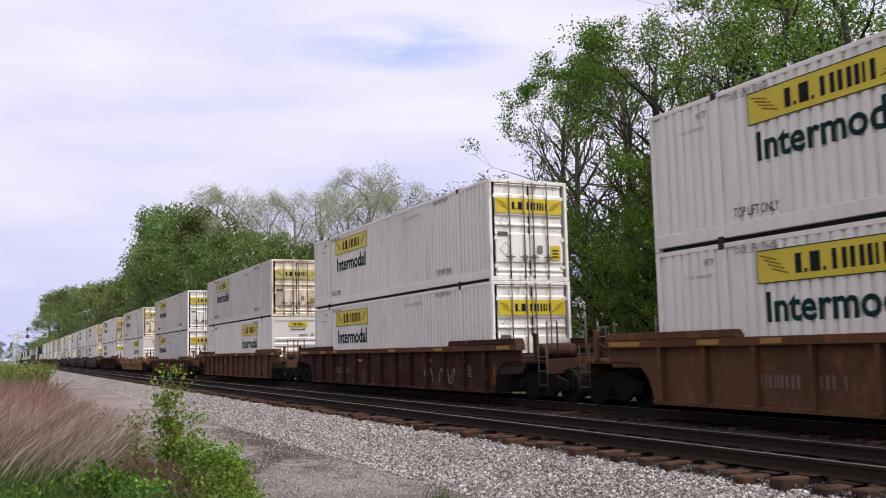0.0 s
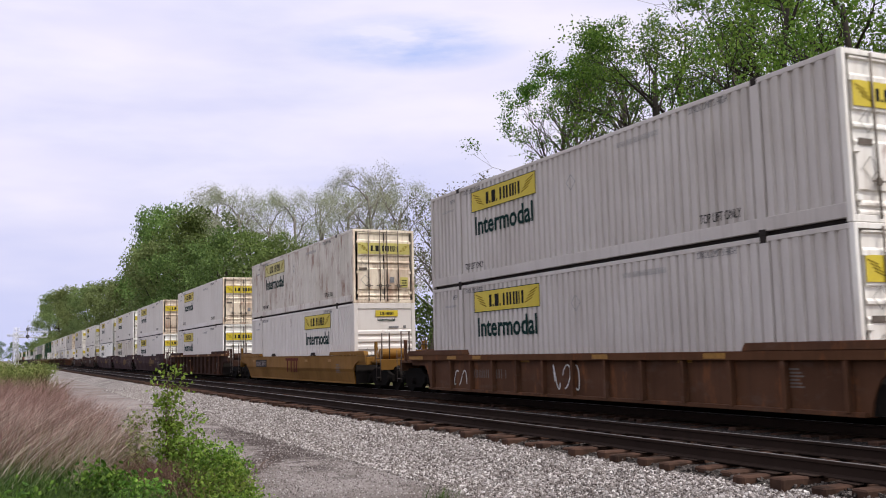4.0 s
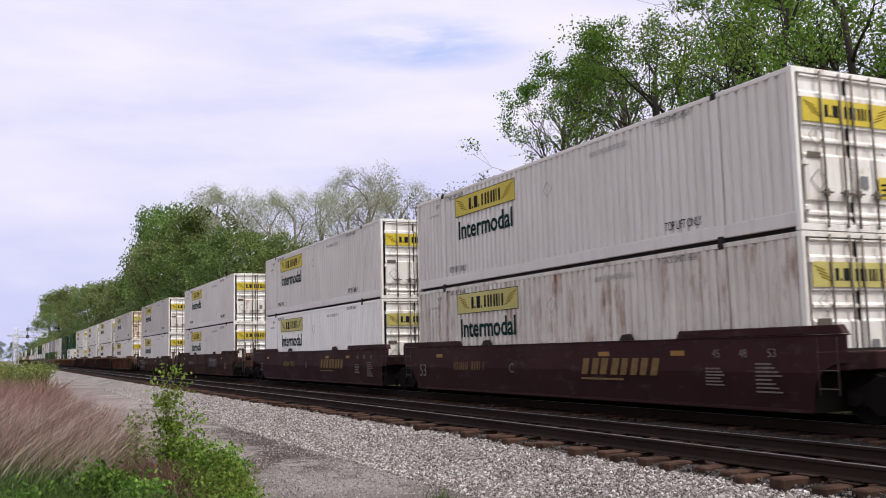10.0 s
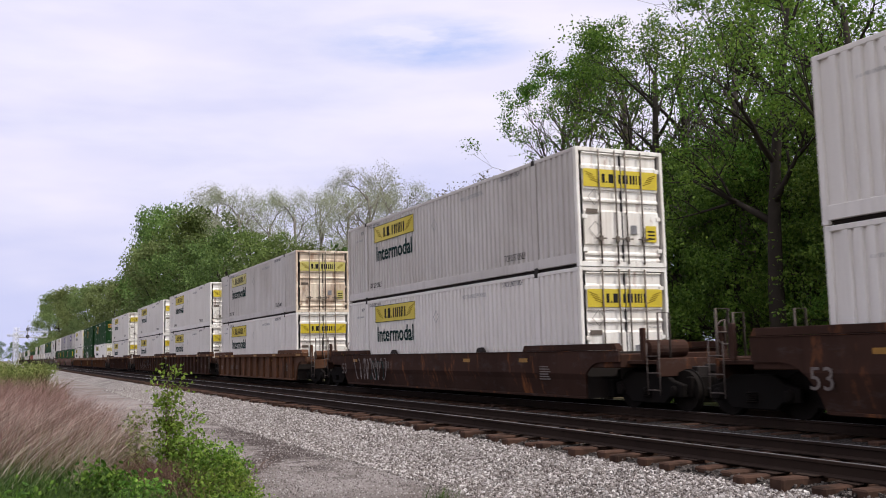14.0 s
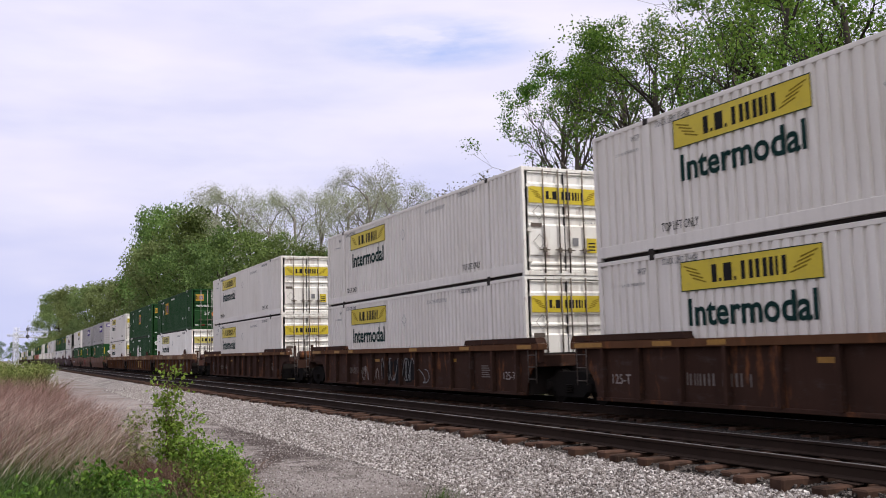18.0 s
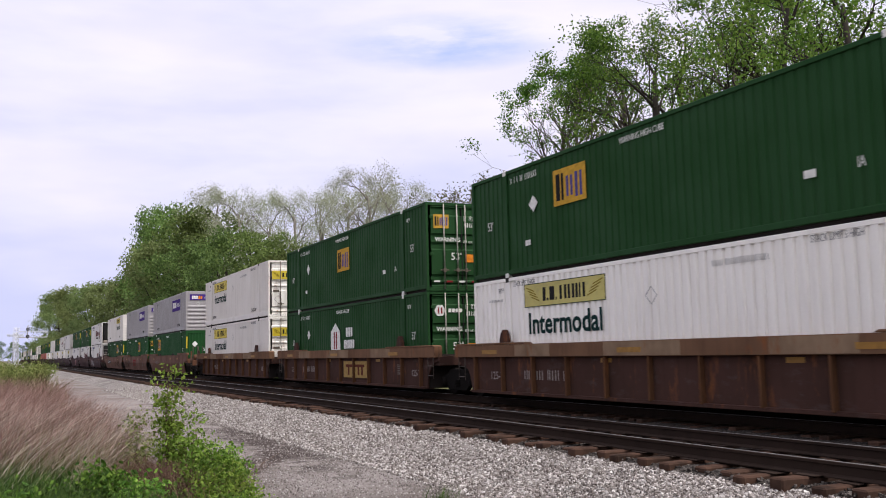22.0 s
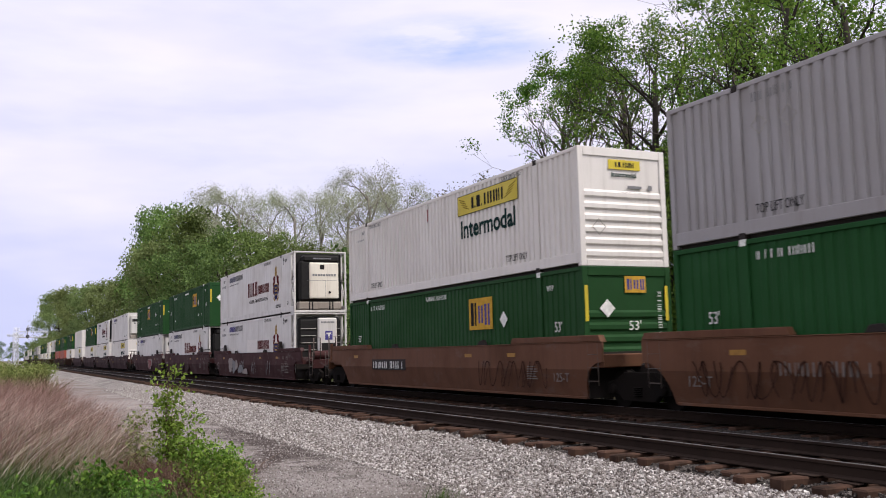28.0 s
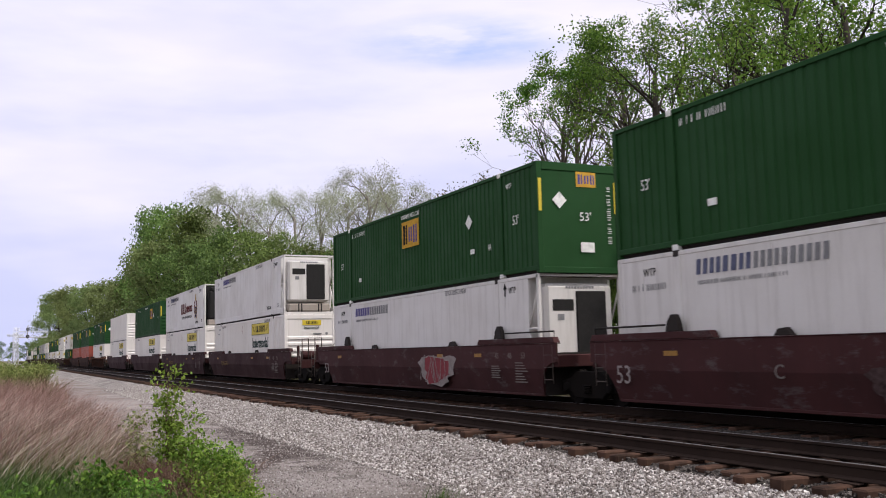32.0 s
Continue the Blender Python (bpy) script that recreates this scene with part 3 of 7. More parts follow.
LEAF_PALE = leaf_mat("leaves_budding", ((0.25, 0.27, 0.17), (0.33, 0.35, 0.23), (0.40, 0.42, 0.30)), 0.62)
LEAF_DUSK = leaf_mat("leaves_bronze", ((0.08, 0.088, 0.045), (0.14, 0.115, 0.078), (0.135, 0.16, 0.066)))


def grow(seed, height, spread, clear, limbs, lean=0.0, twig=3):
    """Branches of a tree as tapering paths, and the tips that carry its leaves."""
    rnd = random.Random(seed)
    paths, tips = [], []
    base_r = 0.018 * height + 0.05

    def branch(start, d, length, r, level):
        pts, rad = [start.copy()], [r]
        q, v = start.copy(), d.normalized()
        steps = 4 if level < 2 else 3
        for s in range(steps):
            v = (v + Vector((rnd.uniform(-1, 1), rnd.uniform(-1, 1), rnd.uniform(-0.35, 0.75))) * 0.20).normalized()
            q = q + v * length / steps
            pts.append(q.copy()); rad.append(r * (1 - 0.75 * (s + 1) / steps))
        paths.append((pts, rad, 5 if level < 2 else 3, level))
        if level >= twig:
            tips.append((q, length)); tips.append((pts[-2], length))
            return
        n = rnd.randint(3, 5) if level < 2 else rnd.randint(2, 4)
        for k in range(n):
            f = rnd.uniform(0.4, 1.0)
            i = min(steps - 1, int(f * steps))
            at = pts[i].lerp(pts[i + 1], f * steps - i)
            side = v.orthogonal().normalized()
            side.rotate(Matrix.Rotation(rnd.uniform(0, 6.283), 3, v))
            nd = v * rnd.uniform(0.5, 1.0) + side * rnd.uniform(0.5, 1.0) + Vector((0, 0, 0.15))
            branch(at, nd, length * rnd.uniform(0.45, 0.68), r * (1 - 0.7 * f) * 0.75, level + 1)

    trunk, rad = [], []
    q = Vector((0, 0, -0.3))
    n = 7
    for i in range(n):
        trunk.append(q.copy()); rad.append(base_r * (1.25 if i == 0 else 1 - 0.78 * i / (n - 1)))
        q = q + Vector((rnd.uniform(-1, 1) * 0.02 * height + lean * height / n, rnd.uniform(-1, 1) * 0.02 * height, height * 0.80 / (n - 1)))
    paths.append((trunk, rad, 8, 0))
    for k in range(limbs):
        f = clear + (1 - clear) * (k + rnd.random()) / limbs
        f = min(f, 0.99)
        i = min(n - 2, int(f * (n - 1)))
        at = trunk[i].lerp(trunk[i + 1], f * (n - 1) - i)
        a = k * 2.4 + rnd.uniform(-0.5, 0.5)
        up = 0.35 + 0.9 * f
        d = Vector((math.cos(a), math.sin(a), up))
        branch(at, d, spread * (1.15 - 0.55 * f) * rnd.uniform(0.8, 1.15), rad[i] * 0.55, 1)
    return paths, tips


def leaf_cloud(tips, per, scatter, size, seed, keep=1.0, sprays=1, spray=0.0):
    """Leaves as small bent quads round the tips, gathered in sprays."""
    rs = np.random.RandomState(seed)
    if keep < 1:
        tips = [t for t in tips if rs.rand() < keep]
    def spread(c, ln):
        return c + rs.randn(len(c), 3) * (scatter * (0.5 + 0.5 * ln / (ln.max() + 1e-6)))[:, None] * np.array((1, 1, 0.75))
    many = sprays if spray else per
    c = spread(np.repeat(np.array([tuple(t) for t, _ in tips]), many, 0), np.repeat(np.array([x for _, x in tips]), many, 0))
    if spray:
        c = np.repeat(c, per, 0)
        c = c + rs.randn(len(c), 3) * spray * np.array((1, 1, 0.6))
    n = len(c)
    s = size * (0.6 + 0.8 * rs.rand(n))
    u = rs.randn(n, 3); u /= np.linalg.norm(u, axis=1)[:, None]
    w = np.cross(u, rs.randn(n, 3)); w /= np.linalg.norm(w, axis=1)[:, None]
    nn = np.cross(u, w)
    s1, s2 = s[:, None], (s * 0.62)[:, None]
    v = np.stack([c - u * s1, c + w * s2 + nn * s2 * 0.25, c + u * s1, c - w * s2 + nn * s2 * 0.25], 1)
    f = np.arange(4 * n).reshape(-1, 4)
    return v.reshape(-1, 3).tolist(), f.tolist()


def tree_kit(seed, height, spread, clear, limbs, per, scatter, size, leaf, bark, label, lean=0.0, twig=3, keep=1.0, outer=0.0, sprays=1, spray=0.0, bare=9):
    """A tree to be copied; bare: the finest order of branches that is drawn."""
    paths, tips = grow(seed, height, spread, clear, limbs, lean, twig)
    if outer:
        # leaves at the rim of the crown only, its inside bare
        pts = np.array([tuple(q) for q, _ in tips])
        far = np.linalg.norm((pts - pts.mean(0)) / pts.std(0), axis=1)
        low = pts[:, 2].mean() + 0.25 * pts[:, 2].std()
        tips = [t for t, f in zip(tips, far) if f > outer and t[0].z > low]
    vs, fs = [], []
    for p, r, sides, level in paths:
        if level <= bare:
            tube_data(vs, fs, p, [max(x, 0.008) for x in r], sides)
    t = thing("tree", Matrix.Translation((0, 0, -500)), label, "tree", "trees along the line")
    part("trunk", mesh_from("trunk", vs, fs, None, True), bark, t)
    part("crown", mesh_from("crown", *leaf_cloud(tips, per, scatter, size, seed, keep, sprays, spray)), leaf, t)
    return t


def plant(kit, x, y, z, s, turn, sz=None):
    return copy_thing(kit, Matrix.LocRotScale((x, y, z), Euler((0, 0, turn)), (s, s, sz or s)))


KIT_OAK = tree_kit(11, 20, 5.2, 0.26, 16, 40, 0.42, 0.074, LEAF, BARK, "tall green broadleaf tree in full leaf", keep=0.30, sprays=2, spray=0.33)
KIT_OAK2 = tree_kit(31, 20, 5.0, 0.30, 15, 40, 0.42, 0.074, LEAF_FRESH, BARK, "tall fresh-green broadleaf tree with dark limbs", keep=0.21, sprays=2, spray=0.33)
KIT_OPEN = tree_kit(12, 20, 4.8, 0.28, 22, 46, 0.22, 0.070, LEAF, BARK_GREY, "tall tree with open crown and bare grey limbs", keep=0.85, outer=1.5, sprays=2, spray=0.28)
KIT_FORK = tree_kit(23, 20, 4.6, 0.45, 11, 36, 0.45, 0.074, LEAF_FRESH, BARK, "tall leaning tree with a long dark trunk", lean=-0.05, keep=0.26, sprays=2, spray=0.34)
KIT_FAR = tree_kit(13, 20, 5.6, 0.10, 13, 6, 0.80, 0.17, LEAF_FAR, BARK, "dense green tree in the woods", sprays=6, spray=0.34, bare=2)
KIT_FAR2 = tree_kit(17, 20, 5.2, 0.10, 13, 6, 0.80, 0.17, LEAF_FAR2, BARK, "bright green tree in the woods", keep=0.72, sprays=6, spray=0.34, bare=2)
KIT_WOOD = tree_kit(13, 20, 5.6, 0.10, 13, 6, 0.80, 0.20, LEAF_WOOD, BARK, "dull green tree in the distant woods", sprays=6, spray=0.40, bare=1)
KIT_PALE = tree_kit(14, 20, 4.2, 0.2, 15, 40, 0.46, 0.055, LEAF_PALE, BARK_PALE, "tall pale tree just coming into leaf")
KIT_DUSK = tree_kit(15, 14, 3.7, 0.42, 12, 9, 0.33, 0.085, LEAF_DUSK, BARK_GREY, "thin bronze-leaved tree with bare twigs")
KIT_FILL = tree_kit(19, 9, 3.4, 0.04, 12, 10, 0.6, 0.20, LEAF_FAR, BARK, "lower green tree at the edge of the woods", bare=1)
KIT_UNDER = tree_kit(27, 8, 3.0, 0.03, 15, 20, 0.42, 0.055, LEAF_UNDER, BARK, "leafy green understorey tree beneath the tall trees", keep=0.55, sprays=4, spray=0.20, bare=2)
KIT_BUSH = tree_kit(16, 5, 2.6, 0.02, 14, 20, 0.45, 0.10, LEAF_FAR, BARK, "green undergrowth bush under the trees", twig=2, bare=1)
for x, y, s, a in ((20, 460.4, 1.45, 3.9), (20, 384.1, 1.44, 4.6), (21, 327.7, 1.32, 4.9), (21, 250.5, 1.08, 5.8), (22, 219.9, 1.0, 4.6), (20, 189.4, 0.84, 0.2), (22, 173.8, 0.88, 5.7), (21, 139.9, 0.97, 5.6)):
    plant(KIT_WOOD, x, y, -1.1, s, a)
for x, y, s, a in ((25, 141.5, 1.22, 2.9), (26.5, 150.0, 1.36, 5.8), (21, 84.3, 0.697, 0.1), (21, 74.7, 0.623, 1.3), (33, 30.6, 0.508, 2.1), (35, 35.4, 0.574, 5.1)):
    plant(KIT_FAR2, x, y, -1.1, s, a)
plant(KIT_OPEN, 27.5, 42.2, -1.1, 0.82, 4.0, 0.92)
plant(KIT_FAR2, 23.5, 166.0, -1.1, 0.90, 2.2, 1.46)
plant(KIT_FAR2, 25.0, 170.0, -1.1, 0.95, 4.4, 1.45)
# those at x 40 and 41 are added at the back to shade the undergrowth
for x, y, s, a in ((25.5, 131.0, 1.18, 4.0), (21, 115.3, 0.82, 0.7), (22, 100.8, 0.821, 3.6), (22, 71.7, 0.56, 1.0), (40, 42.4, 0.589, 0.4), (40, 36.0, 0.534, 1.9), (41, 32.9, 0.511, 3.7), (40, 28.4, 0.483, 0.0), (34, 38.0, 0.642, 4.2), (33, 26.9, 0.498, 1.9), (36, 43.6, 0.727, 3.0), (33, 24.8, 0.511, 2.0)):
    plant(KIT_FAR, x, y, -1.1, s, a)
for x, y, s, a in ((28, 138.0, 1.47, 2.9), (29, 120.9, 1.323, 1.5), (28, 108.2, 1.134, 3.4), (29, 96.4, 1.081, 1.7), (30, 91.6, 1.079, 5.7), (30, 85.3, 1.011, 4.7), (29, 77.2, 0.919, 4.9), (29, 73.2, 0.994, 0.9), (28, 68.0, 0.854, 3.8)):
    plant(KIT_PALE, x, y, -1.1, s, a)
for x, y, s, a in ((27, 59.8, 0.989, 0.8), (27, 55.6, 0.98, 0.0), (26, 50.0, 0.925, 5.4), (25, 44.9, 0.883, 1.3), (25, 41.3, 0.769, 1.3)):
    plant(KIT_DUSK, x, y, -1.1, s, a)
for x, y, s, a in ((27, 39.4, 0.90, 6.1), (27.8, 37.2, 0.96, 2.4), (25, 25.8, 0.833, 5.8)):
    plant(KIT_OPEN, x, y, -1.1, s, a)
for x, y, s, a in ((26, 32.4, 0.92, 3.3), (25, 19.4, 0.743, 2.2), (24, 17.1, 0.686, 1.0), (24, 15.3, 0.648, 0.9)):
    plant(KIT_OAK, x, y, -1.1, s, a)
for x, y, s, a in ((27, 31.0, 0.93, 4.2), (25, 23.3, 0.825, 4.3), (26, 22.0, 0.785, 6.0)):
    plant(KIT_OAK2, x, y, -1.1, s, a)
for x, y, s, a in ((20.4, 16.6, 0.72, 4.2), (20.6, 20.0, 0.78, 1.9), (21.0, 14.2, 0.70, 5.3)):
    plant(KIT_FORK, x, y, -1.1, s, a)

rw = random.Random(77)
for x, y, s in ((23.5, 13.5, 0.95), (23.2, 16.2, 1.05), (22.9, 18.6, 0.95), (24.0, 20.6, 1.15), (23.2, 22.8, 1.0), (23.6, 25.2, 1.1), (22.4, 27.4, 0.85), (23.8, 29.4, 1.15), (22.6, 31.8, 0.95), (23.6, 33.6, 0.8), (26.6, 17.4, 1.3), (27.0, 21.5, 1.4), (27.4, 25.6, 1.4), (28.0, 30.2, 1.4), (21.2, 18.2, 0.45), (21.5, 22.0, 0.5), (21.4, 25.4, 0.45), (21.6, 15.2, 0.45), (22.8, 36.6, 0.46), (22.8, 40.2, 0.34)):
    plant(KIT_UNDER, x, y, -1.15, s, rw.uniform(0, 6.3))
for i in range(9, 64):
    y = 12 + 3.4 * i * (1 + i * 0.014)
    plant(KIT_BUSH, rw.uniform(19.5, 23), y, -1.15, rw.uniform(0.7, 1.15), rw.uniform(0, 6.3))
for i in range(34):
    y = 62 + 9 * i * (1 + i * 0.018)
    plant(KIT_FILL, rw.uniform(20.5, 25), y, -1.15, rw.uniform(0.85, 1.25), rw.uniform(0, 6.3))
for x, y, s in ((-26, 520, 0.75), (-14, 620, 0.8), (-40, 430, 0.7), (-2, 820, 0.9), (10, 900, 0.9), (-60, 400, 0.8), (22, 950, 0.95), (34, 900, 1.0)):
    plant(KIT_FAR, x, y, -0.6, s, x)
for k in (KIT_OAK, KIT_OAK2, KIT_OPEN, KIT_FORK, KIT_FAR, KIT_FAR2, KIT_WOOD, KIT_PALE, KIT_DUSK, KIT_FILL, KIT_UNDER, KIT_BUSH):
    for o in (k, *k.children_recursive):
        bpy.data.objects.remove(o)

# ---- the train ----
HX, HY, CH = 1.295, 8.075, 2.90


def side_mesh(kind):
    """Side wall with its folds, solid, from y = -HY to HY on the side that faces -X."""
    key = "side_wall " + kind
    if key in KIT:
        return KIT[key]
    lo, hi = -HY + (0.10 if kind != "cool" else 0.62), HY - 0.10
    pts = []
    if kind in ("fold", "shallow"):
        y = lo
        out = -1.290 if kind == "fold" else -1.268
        pts.append((-1.245, y))
        while y + 0.25 < hi:
            if abs(abs(y + 0.125) - 6.1) < 0.2:
                pts += [(-1.245, y), (-1.245, y + 0.25)]
            else:
                pts += [(-1.245, y + 0.035), (out, y + 0.06), (out, y + 0.19), (-1.245, y + 0.215)]
            y += 0.25
        pts.append((-1.245, hi))
    else:
        y = lo
        pts.append((-1.285, y))
        while y + 1.22 < hi:
            pts += [(-1.285, y + 1.18), (-1.279, y + 1.19), (-1.279, y + 1.21), (-1.285, y + 1.22)]
            y += 1.22
        pts.append((-1.285, hi))
    pts += [(-1.20, hi), (-1.20, lo)]
    return prism(key, pts, 0.30 if kind != "shallow" else 0.18, CH - 0.09, "Z")


def letter_blocks(key, widths, height, gap, dots=()):
    """Plain bars in the place of a mark's letters."""
    out, x = [], 0.0
    for i, w in enumerate(widths):
        h = height * 0.22 if i in dots else height
        out.append((x, 0, 0, x + w, h, 0.003))
        x += w + gap
    return boxes(key, out)


def letter_strokes(key, widths, height, gap, dots=(), slant=0.0):
    """A mark of upright pairs of strokes in the place of a brand's letters."""
    if key not in KIT:
        vs, fs, x = [], [], 0.0
        for i, w in enumerate(widths):
            b = 0.38 * w
            h = height * 0.2 if i in dots else height
            spans = [(x, x + w, 0, h)] if i in dots else [(x, x + b, 0, h), (x + w - b, x + w, 0, h)]
            for x0, x1, z0, z1 in spans:
                k = len(vs)
                q = [(x0 + slant * z0, z0), (x1 + slant * z0, z0), (x1 + slant * z1, z1), (x0 + slant * z1, z1)]
                vs += [(a, c, 0) for a, c in q] + [(a, c, 0.003) for a, c in q]
                fs += [(k + 4, k + 5, k + 6, k + 7)] + [(k + j, k + (j + 1) % 4, k + 4 + (j + 1) % 4, k + 4 + j) for j in range(4)]
            x += w + gap
        KIT[key] = mesh_from(key, vs, fs)
    return KIT[key]


def stroke_bars(key, w, h):
    """A mark of plain upright bars and two dots, w wide and h high."""
    bars = [(0.03, 0.10, 1), (0.125, 0.16, 0.2), (0.19, 0.30, 1), (0.325, 0.355, 0.2), (0.42, 0.47, 1), (0.52, 0.57, 1), (0.60, 0.65, 1), (0.69, 0.74, 1), (0.765, 0.815, 1), (0.84, 0.87, 1), (0.915, 0.965, 1)]
    return boxes(key, [(a * w, 0, 0, b * w, f * h, 0.003) for a, b, f in bars])


def scribble(key, w, h, n, seed):
    """Unreadable small print: short bars."""
    if key not in KIT:
        rnd = random.Random(seed)
        out, x = [], 0.0
        while x < w:
            a = rnd.uniform(0.5, 1.0) * h * 0.55
            out.append((x, 0, 0, x + a * 0.34, h * rnd.uniform(0.85, 1.0), 0.003))
            x += a + (h * 0.5 if rnd.random() < 0.15 else 0.0)
        KIT[key] = mesh_from(key, *box_data(out))
    return KIT[key]


def diamond(key, s, frame_w=0.0):
    if key not in KIT:
        if frame_w:
            r, q = s, s - frame_w
            vs = [(0, r, 0), (r, 0, 0), (0, -r, 0), (-r, 0, 0), (0, q, 0), (q, 0, 0), (0, -q, 0), (-q, 0, 0)]
            vs += [(x, y, 0.006) for x, y, _ in vs]
            fs = []
            for i in range(4):
                j = (i + 1) % 4
                fs += [(8 + i, 8 + 4 + i, 8 + 4 + j, 8 + j), (i, 8 + i, 8 + j, j), (4 + j, 12 + j, 12 + i, 4 + i)]
        else:
            vs = [(0, s, 0), (s, 0, 0), (0, -s, 0), (-s, 0, 0)]
            vs += [(x, y, 0.006) for x, y, _ in vs]
            fs = [(7, 6, 5, 4)] + [(i, i + 4, (i + 1) % 4 + 4, (i + 1) % 4) for i in range(4)]
        KIT[key] = mesh_from(key, vs, fs)
    return KIT[key]


def wing(key, w, h):
    """Lined emblem at the banner's ends: slanting thin bars."""
    if key not in KIT:
        vs, fs = [], []
        for i in range(4):
            a, o = i * h * 0.2, i * w * 0.12
            k = len(vs)
            vs += [(o, h - a, 0), (o + w * 0.55, h - a - h * 0.25, 0), (o + w * 0.55, h - a - h * 0.32, 0), (o, h - a - h * 0.07, 0)]
            vs += [(x, y, 0.003) for x, y, _ in vs[k:k + 4]]
            fs += [(k + 7, k + 6, k + 5, k + 4)] + [(k + j, k + 4 + j, k + 4 + (j + 1) % 4, k + (j + 1) % 4) for j in range(4)]
        KIT[key] = mesh_from(key, vs, fs)
    return KIT[key]


def banner_side(c, y, z, yellow):
    """Yellow banner with a dark mark and the green word beneath it; y is its end towards +Y, z its lower edge."""
    b = part("banner", boxes("banner", [(0, 0, 0, 3.60, 0.60, 0.006)], 0.002), yellow, c, "yellow banner", on_side(y, z, -1.2925))
    part("banner_mark", stroke_bars("mark", 2.02, 0.34), BLACK_INK, b, "dark brand mark", pose(0.84, 0.13, 0.006))
    part("banner_emblem", wing("wing", 0.7, 0.42), EMBLEM, b, at=pose(0.10, 0.10, 0.006))
    part("banner_emblem", wing("wing", 0.7, 0.42), EMBLEM, b, at=pose(3.5, 0.10, 0.006) @ Matrix.Diagonal((-1, 1, 1, 1)))
    part("banner_border", boxes("banner_border", [(0, 0, 0, 3.6, 0.018, 0.003), (0, 0.582, 0, 3.6, 0.60, 0.003), (0, 0.018, 0, 0.018, 0.582, 0.003), (3.582, 0.018, 0, 3.6, 0.582, 0.003)]), GREEN_INK, b, at=pose(0, 0, 0.006))
    part("lettering", lettering("Intermodal", 0.74, True), GREEN_INK, c, "dark green word Intermodal", on_side(y - 0.14, z - 0.67, -1.2935, 1.01, 1.0))


def door_end(c, white, yellow, style, lite, house=False):
    """Two door leaves with folds, lock bars, hinges and signs, on the end that faces -Y."""
    yd = -HY
    part("door_frame", boxes("door_frame", [(-HX, yd, 0.0, -HX + 0.09, yd + 0.12, CH), (HX - 0.09, yd, 0.0, HX, yd + 0.12, CH), (-HX + 0.09, yd, CH - 0.10, HX - 0.09, yd + 0.12, CH), (-HX + 0.09, yd, 0.0, HX - 0.09, yd + 0.12, 0.12)], 0.008), white, c)
    fold = [(0.075, 0.13), (0.012, 0.13)]
    for z0, z1 in ((0.17, 0.28), (0.32, 0.54), (0.58, 1.28), (1.33, 1.58), (1.62, 1.88), (1.91, 2.40), (2.45, 2.75)):
        fold += [(0.012, z0), (0.055, z0 + 0.05), (0.055, z1 - 0.03), (0.012, z1)] if z1 - z0 < 0.4 else [(0.012, z0), (0.012, z1)]
    fold += [(0.012, CH - 0.12), (0.075, CH - 0.12)]
    leaf_me = prism("door_leaf", fold, 0.0, 1.09, "X")
    for i, sx in enumerate((-1.10, 0.012)):
        d = part("door", leaf_me, white, c, at=pose(sx, yd, 0))
        for bx in (0.44, 0.92) if i == 0 else (0.11, 0.58):
            part("lock_bar", tubes("lock_bar", [[(0, 0, 0.06), (0, 0, CH - 0.05)]], 0.021), STEEL if style == "green" else BAR, d, "vertical lock bar", pose(bx, -0.03, 0))
            if not lite:
                part("lock_handle", boxes("lock_handle", [(-0.16, -0.02, 0, 0.16, 0.0, 0.035), (-0.05, -0.03, -0.05, 0.05, 0.01, 0.08)], 0.006), BAR, d, at=pose(bx, -0.03, 0.66))
        if not lite:
            for hz in (0.35, 1.15, 2.35):
                part("hinge", boxes("hinge", [(-0.06, -0.02, 0, 0.07, 0.03, 0.10)], 0.008), white, d, at=pose(0.0 if i == 0 else 1.08, 0.01, hz))
    part("gasket", boxes("gasket", [(-0.010, yd - 0.002, 0.14, 0.012, yd + 0.05, CH - 0.13)]), GASKET, c, "black rubber door seal")
    if style == "green":
        if house:
            part("placard", prism("hex_sign", [(0.20 * math.cos(q * math.pi / 3), 0.20 * math.sin(q * math.pi / 3)) for q in range(6)], 0, 0.004, "Z"), WHITE_INK, c, "white six-sided sign", on_end(-0.85, 2.28, yd - 0.006))
            part("placard_mark", boxes("hex_mark", [(-0.08, -0.1, 0, -0.03, 0.1, 0.003), (0.03, -0.1, 0, 0.08, 0.1, 0.003)]), RED_INK, c, at=on_end(-0.85, 2.28, yd - 0.011))
            part("placard_mark", letter_blocks("hex_words", (0.10, 0.10, 0.10, 0.10), 0.12, 0.03), WHITE_INK, c, at=on_end(-0.55, 2.22, yd - 0.006))
        else:
            part("placard", boxes("gold_sq", [(0, 0, 0, 0.55, 0.45, 0.004)]), GOLD_INK, c, "gold square sign", on_end(-1.02, 2.05, yd - 0.006))
            part("placard_mark", boxes("gold_e", [(0, 0, 0, 0.07, 0.3, 0.003), (0.10, 0, 0, 0.14, 0.3, 0.003)]), BLACK_INK, c, at=on_end(-0.98, 2.13, yd - 0.011))
            part("placard_mark", boxes("gold_p", [(0, 0, 0, 0.04, 0.26, 0.003), (0.07, 0, 0, 0.11, 0.26, 0.003), (0.15, 0, 0, 0.20, 0.28, 0.003), (0.24, 0, 0, 0.28, 0.28, 0.003)]), BLUE_INK, c, at=on_end(-0.80, 2.14, yd - 0.011))
        part("number_stencil", scribble("n1", 0.9, 0.16, 6, 3), WHITE_INK, c, at=on_end(0.08, 2.32, yd - 0.006))
        part("number_stencil", scribble("n1b", 0.75, 0.16, 6, 4), WHITE_INK, c, at=on_end(0.10, 2.10, yd - 0.006))
